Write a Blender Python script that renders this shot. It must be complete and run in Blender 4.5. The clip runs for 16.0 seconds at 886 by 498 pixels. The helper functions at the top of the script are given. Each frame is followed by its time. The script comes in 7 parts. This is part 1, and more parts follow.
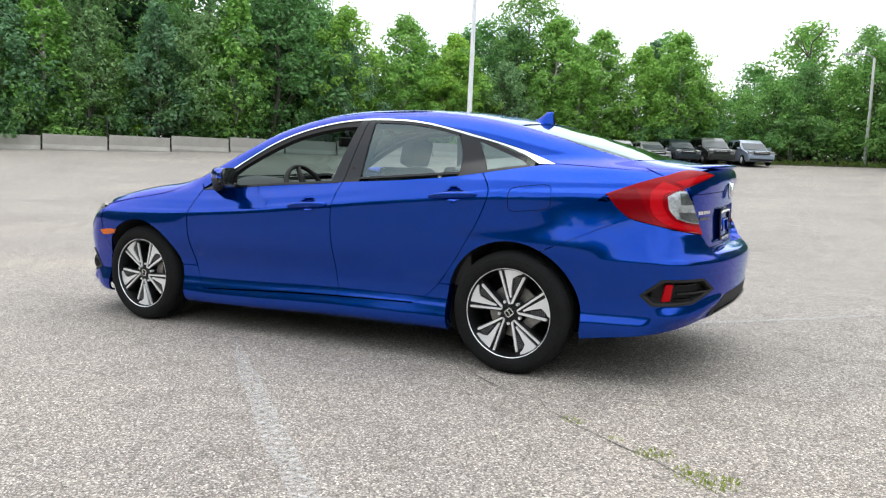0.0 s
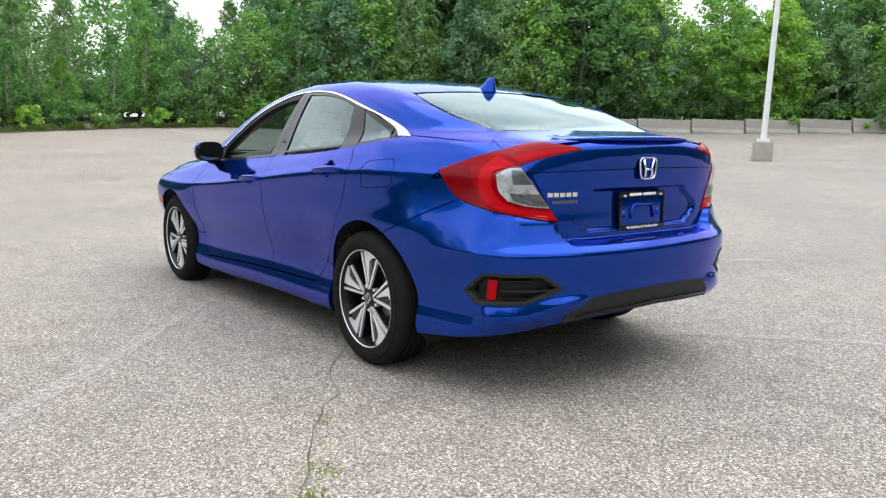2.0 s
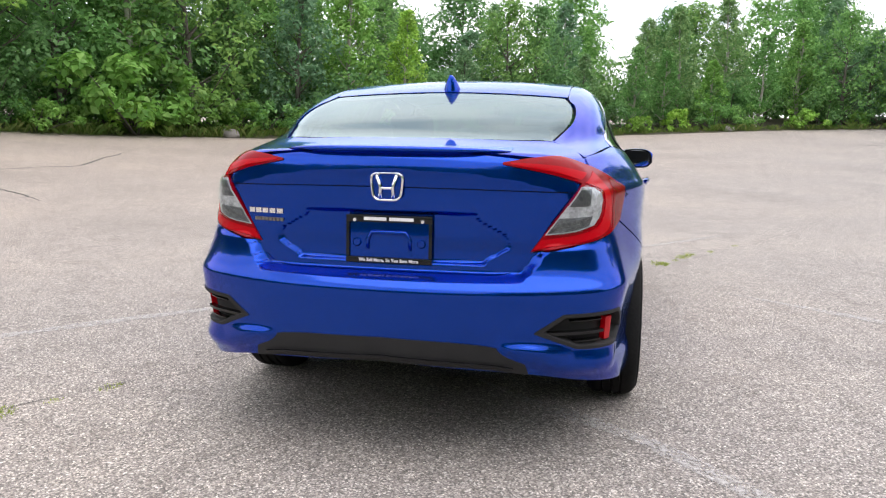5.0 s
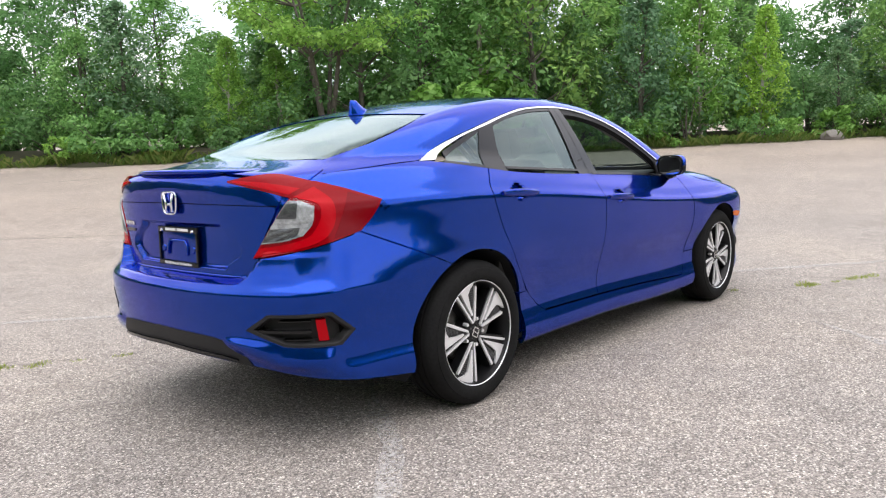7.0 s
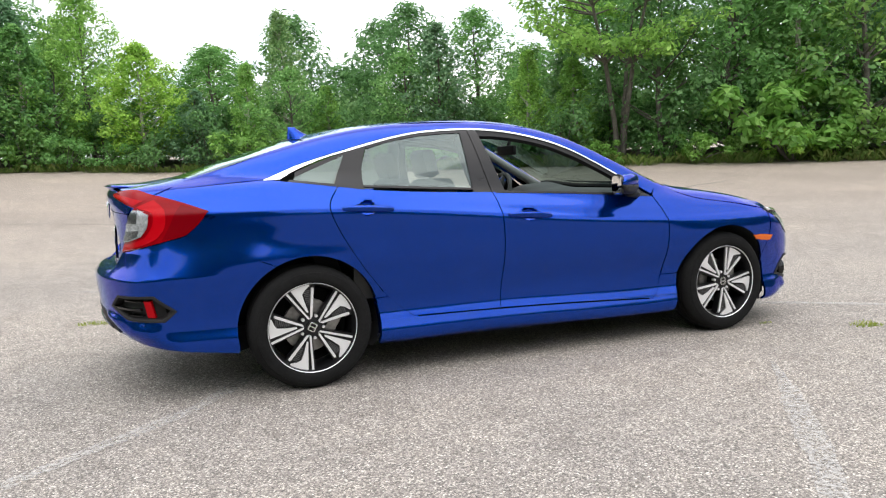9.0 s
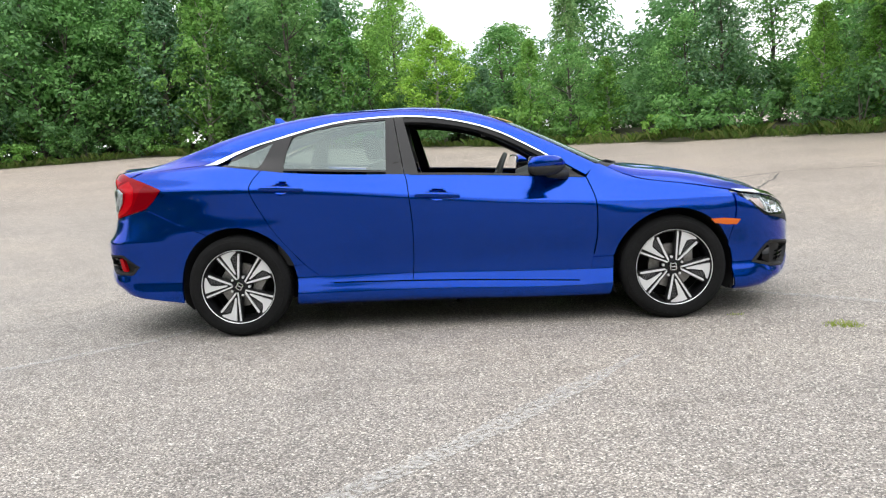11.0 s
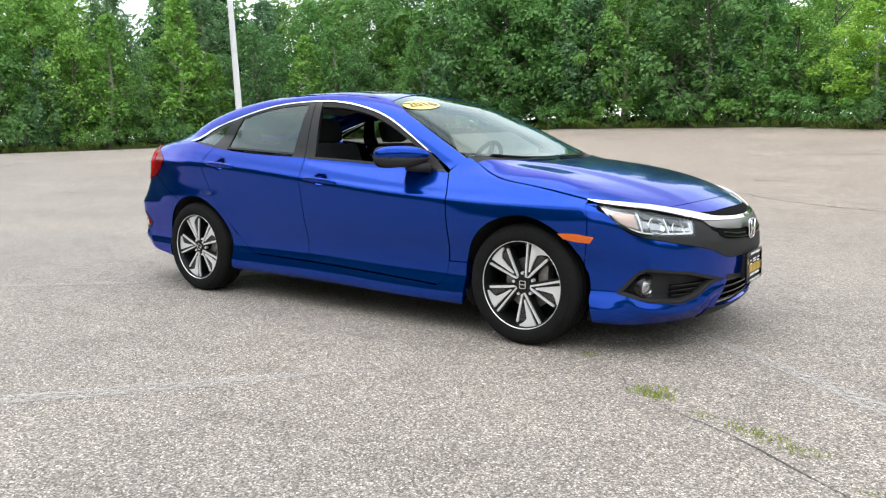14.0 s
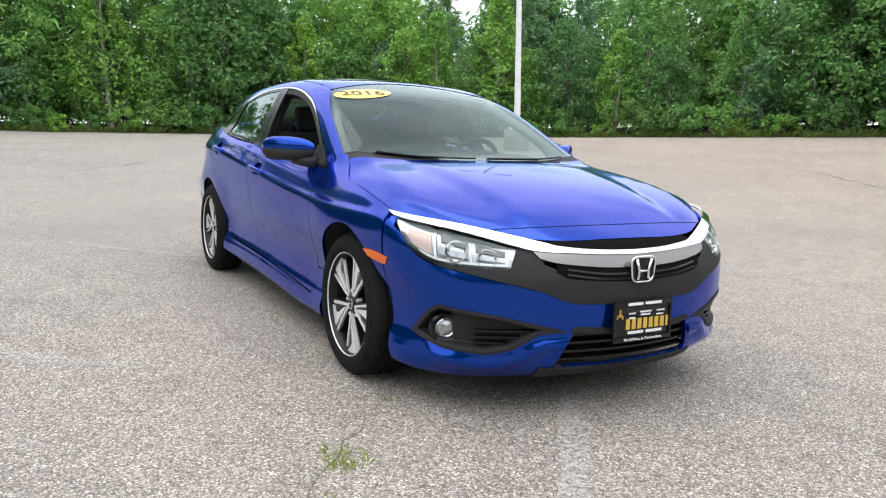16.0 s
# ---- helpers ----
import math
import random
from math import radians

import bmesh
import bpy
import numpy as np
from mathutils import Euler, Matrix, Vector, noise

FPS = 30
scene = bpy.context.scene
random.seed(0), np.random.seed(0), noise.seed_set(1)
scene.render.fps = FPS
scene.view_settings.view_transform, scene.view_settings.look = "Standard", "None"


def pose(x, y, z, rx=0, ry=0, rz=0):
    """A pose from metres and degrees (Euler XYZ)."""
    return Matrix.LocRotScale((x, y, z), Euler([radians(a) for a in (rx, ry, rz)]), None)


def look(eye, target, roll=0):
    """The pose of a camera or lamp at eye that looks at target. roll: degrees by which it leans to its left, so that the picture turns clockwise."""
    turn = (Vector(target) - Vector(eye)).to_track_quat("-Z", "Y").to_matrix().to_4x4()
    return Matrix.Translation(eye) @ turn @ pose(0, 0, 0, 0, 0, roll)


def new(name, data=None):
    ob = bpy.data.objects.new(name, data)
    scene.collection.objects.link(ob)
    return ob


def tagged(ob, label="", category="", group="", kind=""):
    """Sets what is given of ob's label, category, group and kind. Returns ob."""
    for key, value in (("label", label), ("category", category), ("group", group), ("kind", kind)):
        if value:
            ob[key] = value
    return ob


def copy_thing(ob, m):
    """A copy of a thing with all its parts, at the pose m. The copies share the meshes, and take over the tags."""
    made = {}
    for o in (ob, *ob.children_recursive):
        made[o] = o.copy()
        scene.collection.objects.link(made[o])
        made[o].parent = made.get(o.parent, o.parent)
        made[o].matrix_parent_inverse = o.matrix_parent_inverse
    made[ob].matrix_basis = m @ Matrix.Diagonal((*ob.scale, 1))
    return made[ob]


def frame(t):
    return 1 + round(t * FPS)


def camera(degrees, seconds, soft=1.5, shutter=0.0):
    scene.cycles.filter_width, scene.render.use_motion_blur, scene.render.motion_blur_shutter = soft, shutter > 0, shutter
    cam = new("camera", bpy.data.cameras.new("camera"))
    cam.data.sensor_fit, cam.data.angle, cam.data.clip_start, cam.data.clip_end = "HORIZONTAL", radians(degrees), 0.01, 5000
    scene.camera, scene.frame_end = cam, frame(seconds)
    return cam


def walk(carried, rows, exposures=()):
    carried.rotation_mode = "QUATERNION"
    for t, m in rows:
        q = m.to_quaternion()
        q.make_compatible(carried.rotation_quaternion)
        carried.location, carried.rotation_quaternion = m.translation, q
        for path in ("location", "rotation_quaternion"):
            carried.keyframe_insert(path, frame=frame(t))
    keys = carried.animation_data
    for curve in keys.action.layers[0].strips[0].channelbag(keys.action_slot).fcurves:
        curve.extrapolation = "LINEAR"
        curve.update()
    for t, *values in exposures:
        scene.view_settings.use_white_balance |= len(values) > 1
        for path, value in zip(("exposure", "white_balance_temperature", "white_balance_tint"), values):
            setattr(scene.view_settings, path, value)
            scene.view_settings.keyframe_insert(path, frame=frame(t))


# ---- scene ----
cam = camera(60.2, 16.0, soft=1.2)
# The lot tilts a little where the car stands; the camera's rows are in the level world.
UP = Vector((-0.029, -0.023, 1.0)).normalized()
TILT = UP.rotation_difference(Vector((0, 0, 1))).to_matrix().to_4x4()
PATH = [
    (0, (-2.855, 4.441, 1.074), (-0.980, 0.934, 0.642), 2.59),
    (0.5, (-3.329, 4.127, 1.093), (-1.132, 0.819, 0.613), 2.39),
    (1, (-3.721, 3.690, 1.106), (-1.211, 0.619, 0.591), 2.36),
    (1.5, (-4.107, 3.249, 1.140), (-1.289, 0.462, 0.598), 3.11),
    (2, (-4.362, 2.735, 1.140), (-1.223, 0.333, 0.525), 2.34),
    (2.5, (-4.597, 2.219, 1.168), (-1.130, 0.335, 0.514), 2.66),
    (3, (-4.717, 1.639, 1.180), (-1.090, 0.070, 0.562), 3.51),
    (3.2, (-4.753, 1.419, 1.207), (-1.061, 0.005, 0.596), 3.56),
    (3.73, (-4.862, 0.816, 1.227), (-1.005, -0.039, 0.601), 3.86),
    (4.25, (-4.864, 0.195, 1.246), (-0.925, 0.023, 0.573), 3.40),
    (4.78, (-4.779, -0.425, 1.266), (-0.880, 0.104, 0.546), 2.32),
    (5.3, (-4.627, -1.028, 1.295), (-0.863, 0.108, 0.560), 0.93),
    (5.5, (-4.564, -1.252, 1.275), (-0.867, 0.092, 0.546), 0.46),
    (6, (-4.386, -1.831, 1.283), (-0.880, -0.029, 0.601), -0.67),
    (6.5, (-4.116, -2.368, 1.283), (-0.852, -0.147, 0.635), -2.03),
    (7, (-3.874, -2.908, 1.301), (-0.916, -0.296, 0.643), -2.30),
    (7.5, (-3.481, -3.367, 1.313), (-0.881, -0.397, 0.669), -1.60),
    (8, (-3.084, -3.841, 1.321), (-0.822, -0.599, 0.713), -1.80),
    (8.2, (-2.907, -4.000, 1.283), (-0.767, -0.678, 0.665), -1.90),
    (8.72, (-2.422, -4.466, 1.297), (-0.703, -0.899, 0.730), -2.65),
    (9.25, (-1.871, -4.844, 1.264), (-0.587, -1.096, 0.715), -3.37),
    (9.78, (-1.284, -5.144, 1.233), (-0.445, -1.270, 0.691), -4.05),
    (10.3, (-0.734, -5.351, 1.231), (-0.298, -1.414, 0.669), -4.57),
    (10.5, (-0.446, -5.406, 1.214), (-0.201, -1.453, 0.652), -4.54),
    (11, (0.143, -5.512, 1.217), (-0.017, -1.559, 0.625), -4.69),
    (11.5, (0.733, -5.509, 1.187), (0.163, -1.596, 0.591), -5.35),
    (12, (1.309, -5.446, 1.131), (0.355, -1.596, 0.612), -5.26),
    (12.5, (1.862, -5.258, 1.110), (0.549, -1.511, 0.623), -4.42),
    (13, (2.396, -4.978, 1.102), (0.741, -1.367, 0.633), -3.46),
    (13.5, (2.895, -4.666, 1.078), (0.912, -1.230, 0.568), -3.00),
    (14, (3.350, -4.243, 1.076), (1.008, -1.051, 0.502), -2.67),
    (14.5, (3.750, -3.793, 1.053), (1.090, -0.860, 0.487), -1.14),
    (15, (4.038, -3.262, 1.052), (1.091, -0.612, 0.511), 0.07),
    (15.5, (4.309, -2.721, 1.033), (1.093, -0.402, 0.502), 0.19),
    (16, (4.490, -2.120, 1.022), (1.032, -0.188, 0.463), 0.17),
]

# the clip's camera turns a little bluer at the start and more magenta behind the car
walk(cam, [(t, look(e, g, r)) for t, e, g, r in PATH],
     [(0, 1.04, 6380, 10), (2, 1.03, 6450, 11), (5.5, 1.07, 6500, 17), (6.5, 1.07, 6540, 17), (7.5, 1.05, 6640, 15), (10.5, 1.04, 6500, 11), (13, 1.02, 6480, 10), (16, 1.0, 6480, 12)])

# ---- light: a bright overcast sky ----
world = bpy.data.worlds.new("overcast_sky")
scene.world = world
world.use_nodes = True
wn = world.node_tree
sky = wn.nodes.new("ShaderNodeTexSky")
sky.sky_type = "NISHITA"
sky.sun_disc = False
sky.sun_elevation, sky.sun_rotation = radians(80), radians(180)
cloud = wn.nodes.new("ShaderNodeTexNoise")
cloud.inputs["Scale"].default_value, cloud.inputs["Detail"].default_value = 2.6, 5.0
place = wn.nodes.new("ShaderNodeTexCoord")
flat = wn.nodes.new("ShaderNodeMapping")
flat.inputs["Scale"].default_value = (1, 1, 3.0)
wn.links.new(place.outputs["Generated"], flat.inputs["Vector"])
wn.links.new(flat.outputs[0], cloud.inputs["Vector"])
tone = wn.nodes.new("ShaderNodeValToRGB")
tone.color_ramp.elements[0].position, tone.color_ramp.elements[0].color = 0.36, (5.6, 6.3, 7.0, 1)
tone.color_ramp.elements[1].position, tone.color_ramp.elements[1].color = 0.56, (8.6, 8.7, 8.8, 1)
wn.links.new(cloud.outputs[0], tone.inputs[0])
veil = wn.nodes.new("ShaderNodeMix")
veil.data_type = "RGBA"
veil.inputs[0].default_value = 0.86
wn.links.new(sky.outputs[0], veil.inputs[6])
wn.links.new(tone.outputs[0], veil.inputs[7])
wn.links.new(veil.outputs[2], wn.nodes["Background"].inputs[0])
wn.nodes["Background"].inputs[1].default_value = 0.118
sun = new("sun", bpy.data.lights.new("sun", "SUN"))
sun.data.energy, sun.data.angle, sun.data.color = 1.0, radians(80), (1.0, 0.96, 0.9)
sun.matrix_world = look((0, -3, 20), (0, 0, 0))

# ---- materials ----
def mat(name, col, rough=0.5, metal=0.0, coat=0.0, spec=0.5, emit=0.0):
    m = bpy.data.materials.new(name)
    m.use_nodes = True
    b = m.node_tree.nodes["Principled BSDF"]
    b.inputs["Base Color"].default_value = (*col, 1)
    b.inputs["Roughness"].default_value = rough
    b.inputs["Metallic"].default_value = metal
    b.inputs["Coat Weight"].default_value = coat
    b.inputs["Coat Roughness"].default_value = 0.02
    b.inputs["Specular IOR Level"].default_value = spec
    if emit:
        b.inputs["Emission Color"].default_value = (*col, 1)
        b.inputs["Emission Strength"].default_value = emit
    return m


def nodes_of(m):
    t = m.node_tree
    return t, t.nodes["Principled BSDF"], (lambda kind, **kw: _node(t, kind, kw))


def _node(t, kind, kw):
    n = t.nodes.new(kind)
    for k, v in kw.items():
        if k == "inputs":
            for i, x in v.items():
                n.inputs[i].default_value = x
        elif k == "op":
            n.operation = v
        elif k == "blend":
            n.data_type, n.blend_type = "RGBA", v
        elif k == "normalize":
            n.normalize = v
    return n


def ramp(t, stops):
    r = t.nodes.new("ShaderNodeValToRGB")
    e = r.color_ramp.elements
    while len(e) < len(stops):
        e.new(0.5)
    for x, (p, c) in zip(e, stops):
        x.position, x.color = p, (*c, 1)
    return r


def worn(m, c1, c2, scale=3.0, fine=60.0, bump=0.0, rough=None):
    """Colour that wanders between two tones at two scales, with fine relief."""
    t, b, add = nodes_of(m)
    co = add("ShaderNodeTexCoord")
    n1 = add("ShaderNodeTexNoise", inputs={"Scale": scale, "Detail": 4.0})
    n2 = add("ShaderNodeTexNoise", inputs={"Scale": fine, "Detail": 3.0})
    for n in (n1, n2):
        t.links.new(co.outputs["Object"], n.inputs["Vector"])
    s = add("ShaderNodeMath", op="MULTIPLY_ADD", inputs={1: 0.5})
    t.links.new(n2.outputs[0], s.inputs[0])
    h = add("ShaderNodeMath", op="MULTIPLY", inputs={1: 0.5})
    t.links.new(n1.outputs[0], h.inputs[0])
    t.links.new(h.outputs[0], s.inputs[2])
    r = ramp(t, [(0.3, c1), (0.7, c2)])
    t.links.new(s.outputs[0], r.inputs[0])
    t.links.new(r.outputs[0], b.inputs["Base Color"])
    if bump:
        bp = add("ShaderNodeBump", inputs={"Strength": bump, "Distance": 0.004})
        t.links.new(n2.outputs[0], bp.inputs["Height"])
        t.links.new(bp.outputs[0], b.inputs["Normal"])
    return m


def paint():
    m = mat("blue_metallic_paint", (0.001, 0.028, 0.30), 0.17, 0.84, 0.8, 0.2)
    t, b, add = nodes_of(m)
    b.inputs["Coat IOR"].default_value = 1.36
    b.inputs["Specular Tint"].default_value = (0.03, 0.38, 1.0, 1)
    co = add("ShaderNodeTexCoord")
    n = add("ShaderNodeTexNoise", inputs={"Scale": 900.0, "Detail": 1.0})
    t.links.new(co.outputs["Object"], n.inputs["Vector"])
    r = ramp(t, [(0.35, (0.000, 0.034, 0.270)), (0.65, (0.0, 0.051, 0.405))])
    t.links.new(n.outputs[0], r.inputs[0])
    t.links.new(r.outputs[0], b.inputs["Base Color"])
    o = add("ShaderNodeTexNoise", inputs={"Scale": 55.0, "Detail": 1.0})
    t.links.new(co.outputs["Object"], o.inputs["Vector"])
    bp = add("ShaderNodeBump", inputs={"Strength": 0.02, "Distance": 0.002})
    t.links.new(o.outputs[0], bp.inputs["Height"])
    t.links.new(bp.outputs[0], b.inputs["Coat Normal"])
    return m


def glass(name, tint, head_on, power, rough=0.0):
    """A thin pane: clear tinted passage, and mirror gloss that grows at a slant."""
    m = bpy.data.materials.new(name)
    m.use_nodes = True
    t = m.node_tree
    t.nodes.clear()
    out, mix = t.nodes.new("ShaderNodeOutputMaterial"), t.nodes.new("ShaderNodeMixShader")
    tr, gl, lw = (t.nodes.new("ShaderNode" + k) for k in ("BsdfTransparent", "BsdfGlossy", "LayerWeight"))
    lw.inputs["Blend"].default_value = 0.5
    pw, ad = t.nodes.new("ShaderNodeMath"), t.nodes.new("ShaderNodeMath")
    pw.operation, ad.operation = "POWER", "MULTIPLY_ADD"
    pw.inputs[1].default_value = power
    ad.inputs[1].default_value, ad.inputs[2].default_value = 1 - head_on, head_on
    t.links.new(lw.outputs["Facing"], pw.inputs[0])
    t.links.new(pw.outputs[0], ad.inputs[0])
    tr.inputs[0].default_value = (*tint, 1)
    gl.inputs["Color"].default_value = (0.84, 1.0, 0.98, 1)
    gl.inputs["Roughness"].default_value = rough
    t.links.new(ad.outputs[0], mix.inputs[0])
    t.links.new(tr.outputs[0], mix.inputs[1])
    t.links.new(gl.outputs[0], mix.inputs[2])
    t.links.new(mix.outputs[0], out.inputs[0])
    return m


BLUE = paint()
BLACK_GLOSS = mat("black_gloss_trim", (0.009, 0.009, 0.010), 0.22, spec=0.35)
BLACK_MATT = worn(mat("black_textured_plastic", (0.02, 0.02, 0.02), 0.6, spec=0.22), (0.016, 0.016, 0.017), (0.030, 0.030, 0.031), 6, 400, 0.15)
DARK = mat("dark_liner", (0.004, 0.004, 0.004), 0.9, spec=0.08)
CHROME = mat("chrome", (0.86, 0.87, 0.88), 0.07, 1.0)
SATIN = mat("satin_chrome", (0.25, 0.24, 0.23), 0.30, 1.0)
RUBBER = worn(mat("tyre_rubber", (0.015, 0.015, 0.015), 0.8, spec=0.10), (0.008, 0.008, 0.008), (0.016, 0.016, 0.016), 8, 90, 0.2)
ALLOY = mat("machined_alloy", (0.84, 0.84, 0.85), 0.32, 0.45)
RIM_DARK = mat("dark_painted_alloy", (0.008, 0.008, 0.009), 0.35, 0.0, 0.0, 0.3)
RIM_GREY = worn(mat("grey_lamp_chamber", (0.1, 0.1, 0.1), 0.3, 0.4), (0.03, 0.03, 0.032), (0.16, 0.16, 0.165), 25, 120)
STEEL = worn(mat("brake_steel", (0.3, 0.3, 0.3), 0.4, 0.8), (0.16, 0.15, 0.14), (0.34, 0.33, 0.32), 8, 60)
RED_LENS = mat("red_lamp_lens", (0.24, 0.0005, 0.004), 0.15, 0.0, 0.0, 0.14)
RED_DARK = mat("deep_red_lens", (0.17, 0.0005, 0.004), 0.15, 0.0, 0.0, 0.14)
REFLECTOR = mat("red_reflector", (0.44, 0.001, 0.006), 0.25, 0.0, 0.0, 0.14)
TURN_LENS = mat("dull_amber_reflector", (0.50, 0.36, 0.31), 0.25, 0.5)
AMBER = mat("amber_lens", (0.80, 0.15, 0.006), 0.2, 0.0, 0.4)
LAMP_SILVER = worn(mat("lamp_reflector", (0.5, 0.5, 0.52), 0.22, 0.8), (0.24, 0.24, 0.245), (0.72, 0.72, 0.74), 14, 60)
CLEAR = glass("clear_lens", (0.93, 0.95, 0.96), .04, 5.0)
PANE = glass("windscreen_glass", (0.32, 0.42, 0.40), .035, 5.0)
REAR_PANE = glass("rear_screen_glass", (0.30, 0.39, 0.375), .055, 4.2)
LAMP_BRIGHT = worn(mat("bright_lamp_reflector", (0.7, 0.7, 0.7), 0.25, 0.3), (0.22, 0.22, 0.23), (0.72, 0.72, 0.73), 22, 80)
TINTED = glass("tinted_side_glass", (0.42, 0.50, 0.485), .105, 4.2)
MIRROR = mat("mirror_glass", (0.85, 0.87, 0.88), 0.01, 1.0)
FABRIC = worn(mat("dark_seat_fabric", (0.03, 0.03, 0.032), 0.9), (0.018, 0.018, 0.02), (0.04, 0.04, 0.043), 9, 300, 0.4)
DASH = worn(mat("grey_dash_plastic", (0.05, 0.05, 0.05), 0.6), (0.035, 0.035, 0.036), (0.06, 0.06, 0.06), 5, 250, 0.2)
LINING = worn(mat("pale_grey_lining", (0.4, 0.4, 0.38), 0.9), (0.34, 0.34, 0.33), (0.44, 0.44, 0.42), 4, 200, 0.2)
WHITE = mat("white_print", (0.8, 0.8, 0.8), 0.5)
GOLD = mat("gold_print", (0.62, 0.40, 0.06), 0.45)
YELLOW = mat("yellow_sticker", (0.85, 0.60, 0.015), 0.3, 0.0, 0.6)
INK = mat("dark_print", (0.05, 0.035, 0.01), 0.5)

# ---- the form of the car's body: smooth profiles joined into one closed shape ----
def curve(pts, soft=0.0):
    """A smooth monotone curve through (a, b) pairs, rounded over soft."""
    xs, ys = np.array(pts, float).T
    h, d = np.diff(xs), np.diff(ys) / np.diff(xs)
    m = np.r_[d[0], np.zeros(len(xs) - 2), d[-1]]
    for i in range(1, len(xs) - 1):
        if d[i - 1] * d[i] > 0:
            w1, w2 = 2 * h[i] + h[i - 1], h[i] + 2 * h[i - 1]
            m[i] = (w1 + w2) / (w1 / d[i - 1] + w2 / d[i])

    def at(x):
        x = np.clip(x, xs[0], xs[-1])
        i = np.clip(np.searchsorted(xs, x) - 1, 0, len(xs) - 2)
        s = (x - xs[i]) / h[i]
        return (ys[i] * (1 + 2 * s) * (1 - s) ** 2 + m[i] * h[i] * s * (1 - s) ** 2
                + ys[i + 1] * s * s * (3 - 2 * s) + m[i + 1] * h[i] * s * s * (s - 1))
    if not soft:
        return at
    g = np.arange(xs[0] - 3 * soft, xs[-1] + 3 * soft, soft / 8)
    v = at(g) + m[0] * np.minimum(g - xs[0], 0) + m[-1] * np.maximum(g - xs[-1], 0)
    k = np.exp(-.5 * (np.arange(-24, 25) / 8) ** 2)
    v = np.convolve(np.pad(v, 24, "edge"), k / k.sum(), "valid")
    sl = np.gradient(v, g)

    def smooth_at(x):
        x = np.clip(x, xs[0], xs[-1])
        i = np.clip(((x - g[0]) / (soft / 8)).astype(int), 0, len(g) - 2)
        d = soft / 8
        s = (x - g[i]) / d
        return (v[i] * (1 + 2 * s) * (1 - s) ** 2 + sl[i] * d * s * (1 - s) ** 2
                + v[i + 1] * s * s * (3 - 2 * s) + sl[i + 1] * d * s * s * (s - 1))
    return smooth_at


def step(a, b, x):
    s = np.clip((x - a) / (b - a), 0, 1)
    return s * s * s * (s * (6 * s - 15) + 10)


def join(a, b, k):
    """The larger of two, rounded over k where they meet."""
    h = np.maximum(k - np.abs(a - b), 0) / k
    return np.maximum(a, b) + h * h * k / 4


SECTION = curve([(.10, .65), (.14, .74), (.17, .80), (.20, .852), (.22, .859), (.25, .8605), (.27, .857), (.29, .851), (.31, .846), (.335, .8375), (.36, .8325), (.40, .8325), (.44, .838), (.50, .853),
                 (.58, .876), (.66, .890), (.74, .8975), (.80, .900), (.822, .898), (.832, .8935), (.85, .880), (.89, .856), (.945, .816), (.97, .802), (1.05, .766),
                 (1.15, .718), (1.25, .662), (1.33, .608), (1.40, .53), (1.5, .38)], 0.0045)
WIDTH = curve([(-2.45, -.15), (-2.2, -.075), (-2.06, -.05), (-1.8, -.02), (-1.5, -.005), (-1.2, 0), (.9, 0), (1.3, -.002), (1.6, -.010),
               (1.75, -.020), (1.9, -.042), (2.05, -.08), (2.3, -.16)], 0.1)
WAIST = curve([(-2.4, -.19), (-2.1, -.13), (-1.8, -.076), (-1.45, -.010), (-1.1, 0), (1.0, 0), (1.3, -.005), (1.7, -.02), (2.1, -.05)], 0.1)
CABIN = curve([(-2.2, -.20), (-1.8, -.11), (-1.5, -.066), (-1.2, -.03), (-.9, -.008), (-.5, 0), (.2, 0), (.55, -.005), (.9, -.02), (1.2, -.04)], 0.1)
CREST = curve([(-2.40, 1.055), (-2.30, 1.072), (-2.15, 1.088), (-1.93, 1.122), (-1.7, 1.196), (-1.52, 1.250), (-1.3, 1.312), (-1.13, 1.352), (-.9, 1.388),
               (-.6, 1.412), (-.3, 1.416), (0, 1.396), (.26, 1.340), (.41, 1.292), (.64, 1.188), (.79, 1.113), (1.02, .998), (1.12, .965),
               (1.37, .930), (1.56, .897), (1.79, .845), (1.94, .800), (2.06, .748), (2.16, .705), (2.3, .63)], 0.035)
CAMBER = curve([(-2.4, .08), (-1.9, .07), (-1.2, .085), (-.3, .09), (.3, .10), (.8, .10), (1.1, .05), (1.5, .045), (2.0, .10), (2.2, .12)], 0.1)
NOSE = curve([(.10, 2.05), (.15, 2.15), (.20, 2.215), (.27, 2.245), (.36, 2.262), (.46, 2.268), (.55, 2.262), (.60, 2.248), (.66, 2.232), (.72, 2.195), (.78, 2.12), (.9, 1.95)], 0.012)
TAIL = curve([(.10, 2.05), (.18, 2.16), (.24, 2.24), (.30, 2.31), (.40, 2.352), (.52, 2.370), (.60, 2.376), (.618, 2.374), (.64, 2.354), (.68, 2.330), (.75, 2.312), (.9, 2.30), (1.1, 2.28)], 0.006)
LID = curve([(.60, 2.262), (.70, 2.262), (.80, 2.258), (.92, 2.262), (.97, 2.272), (1.02, 2.300), (1.045, 2.318), (1.07, 2.315), (1.1, 2.30)], 0.006)


SHEAR = curve([(-2.6, -1.6), (-1.6, -1.6), (1.2, 1.2), (2.6, 1.2)], .16)


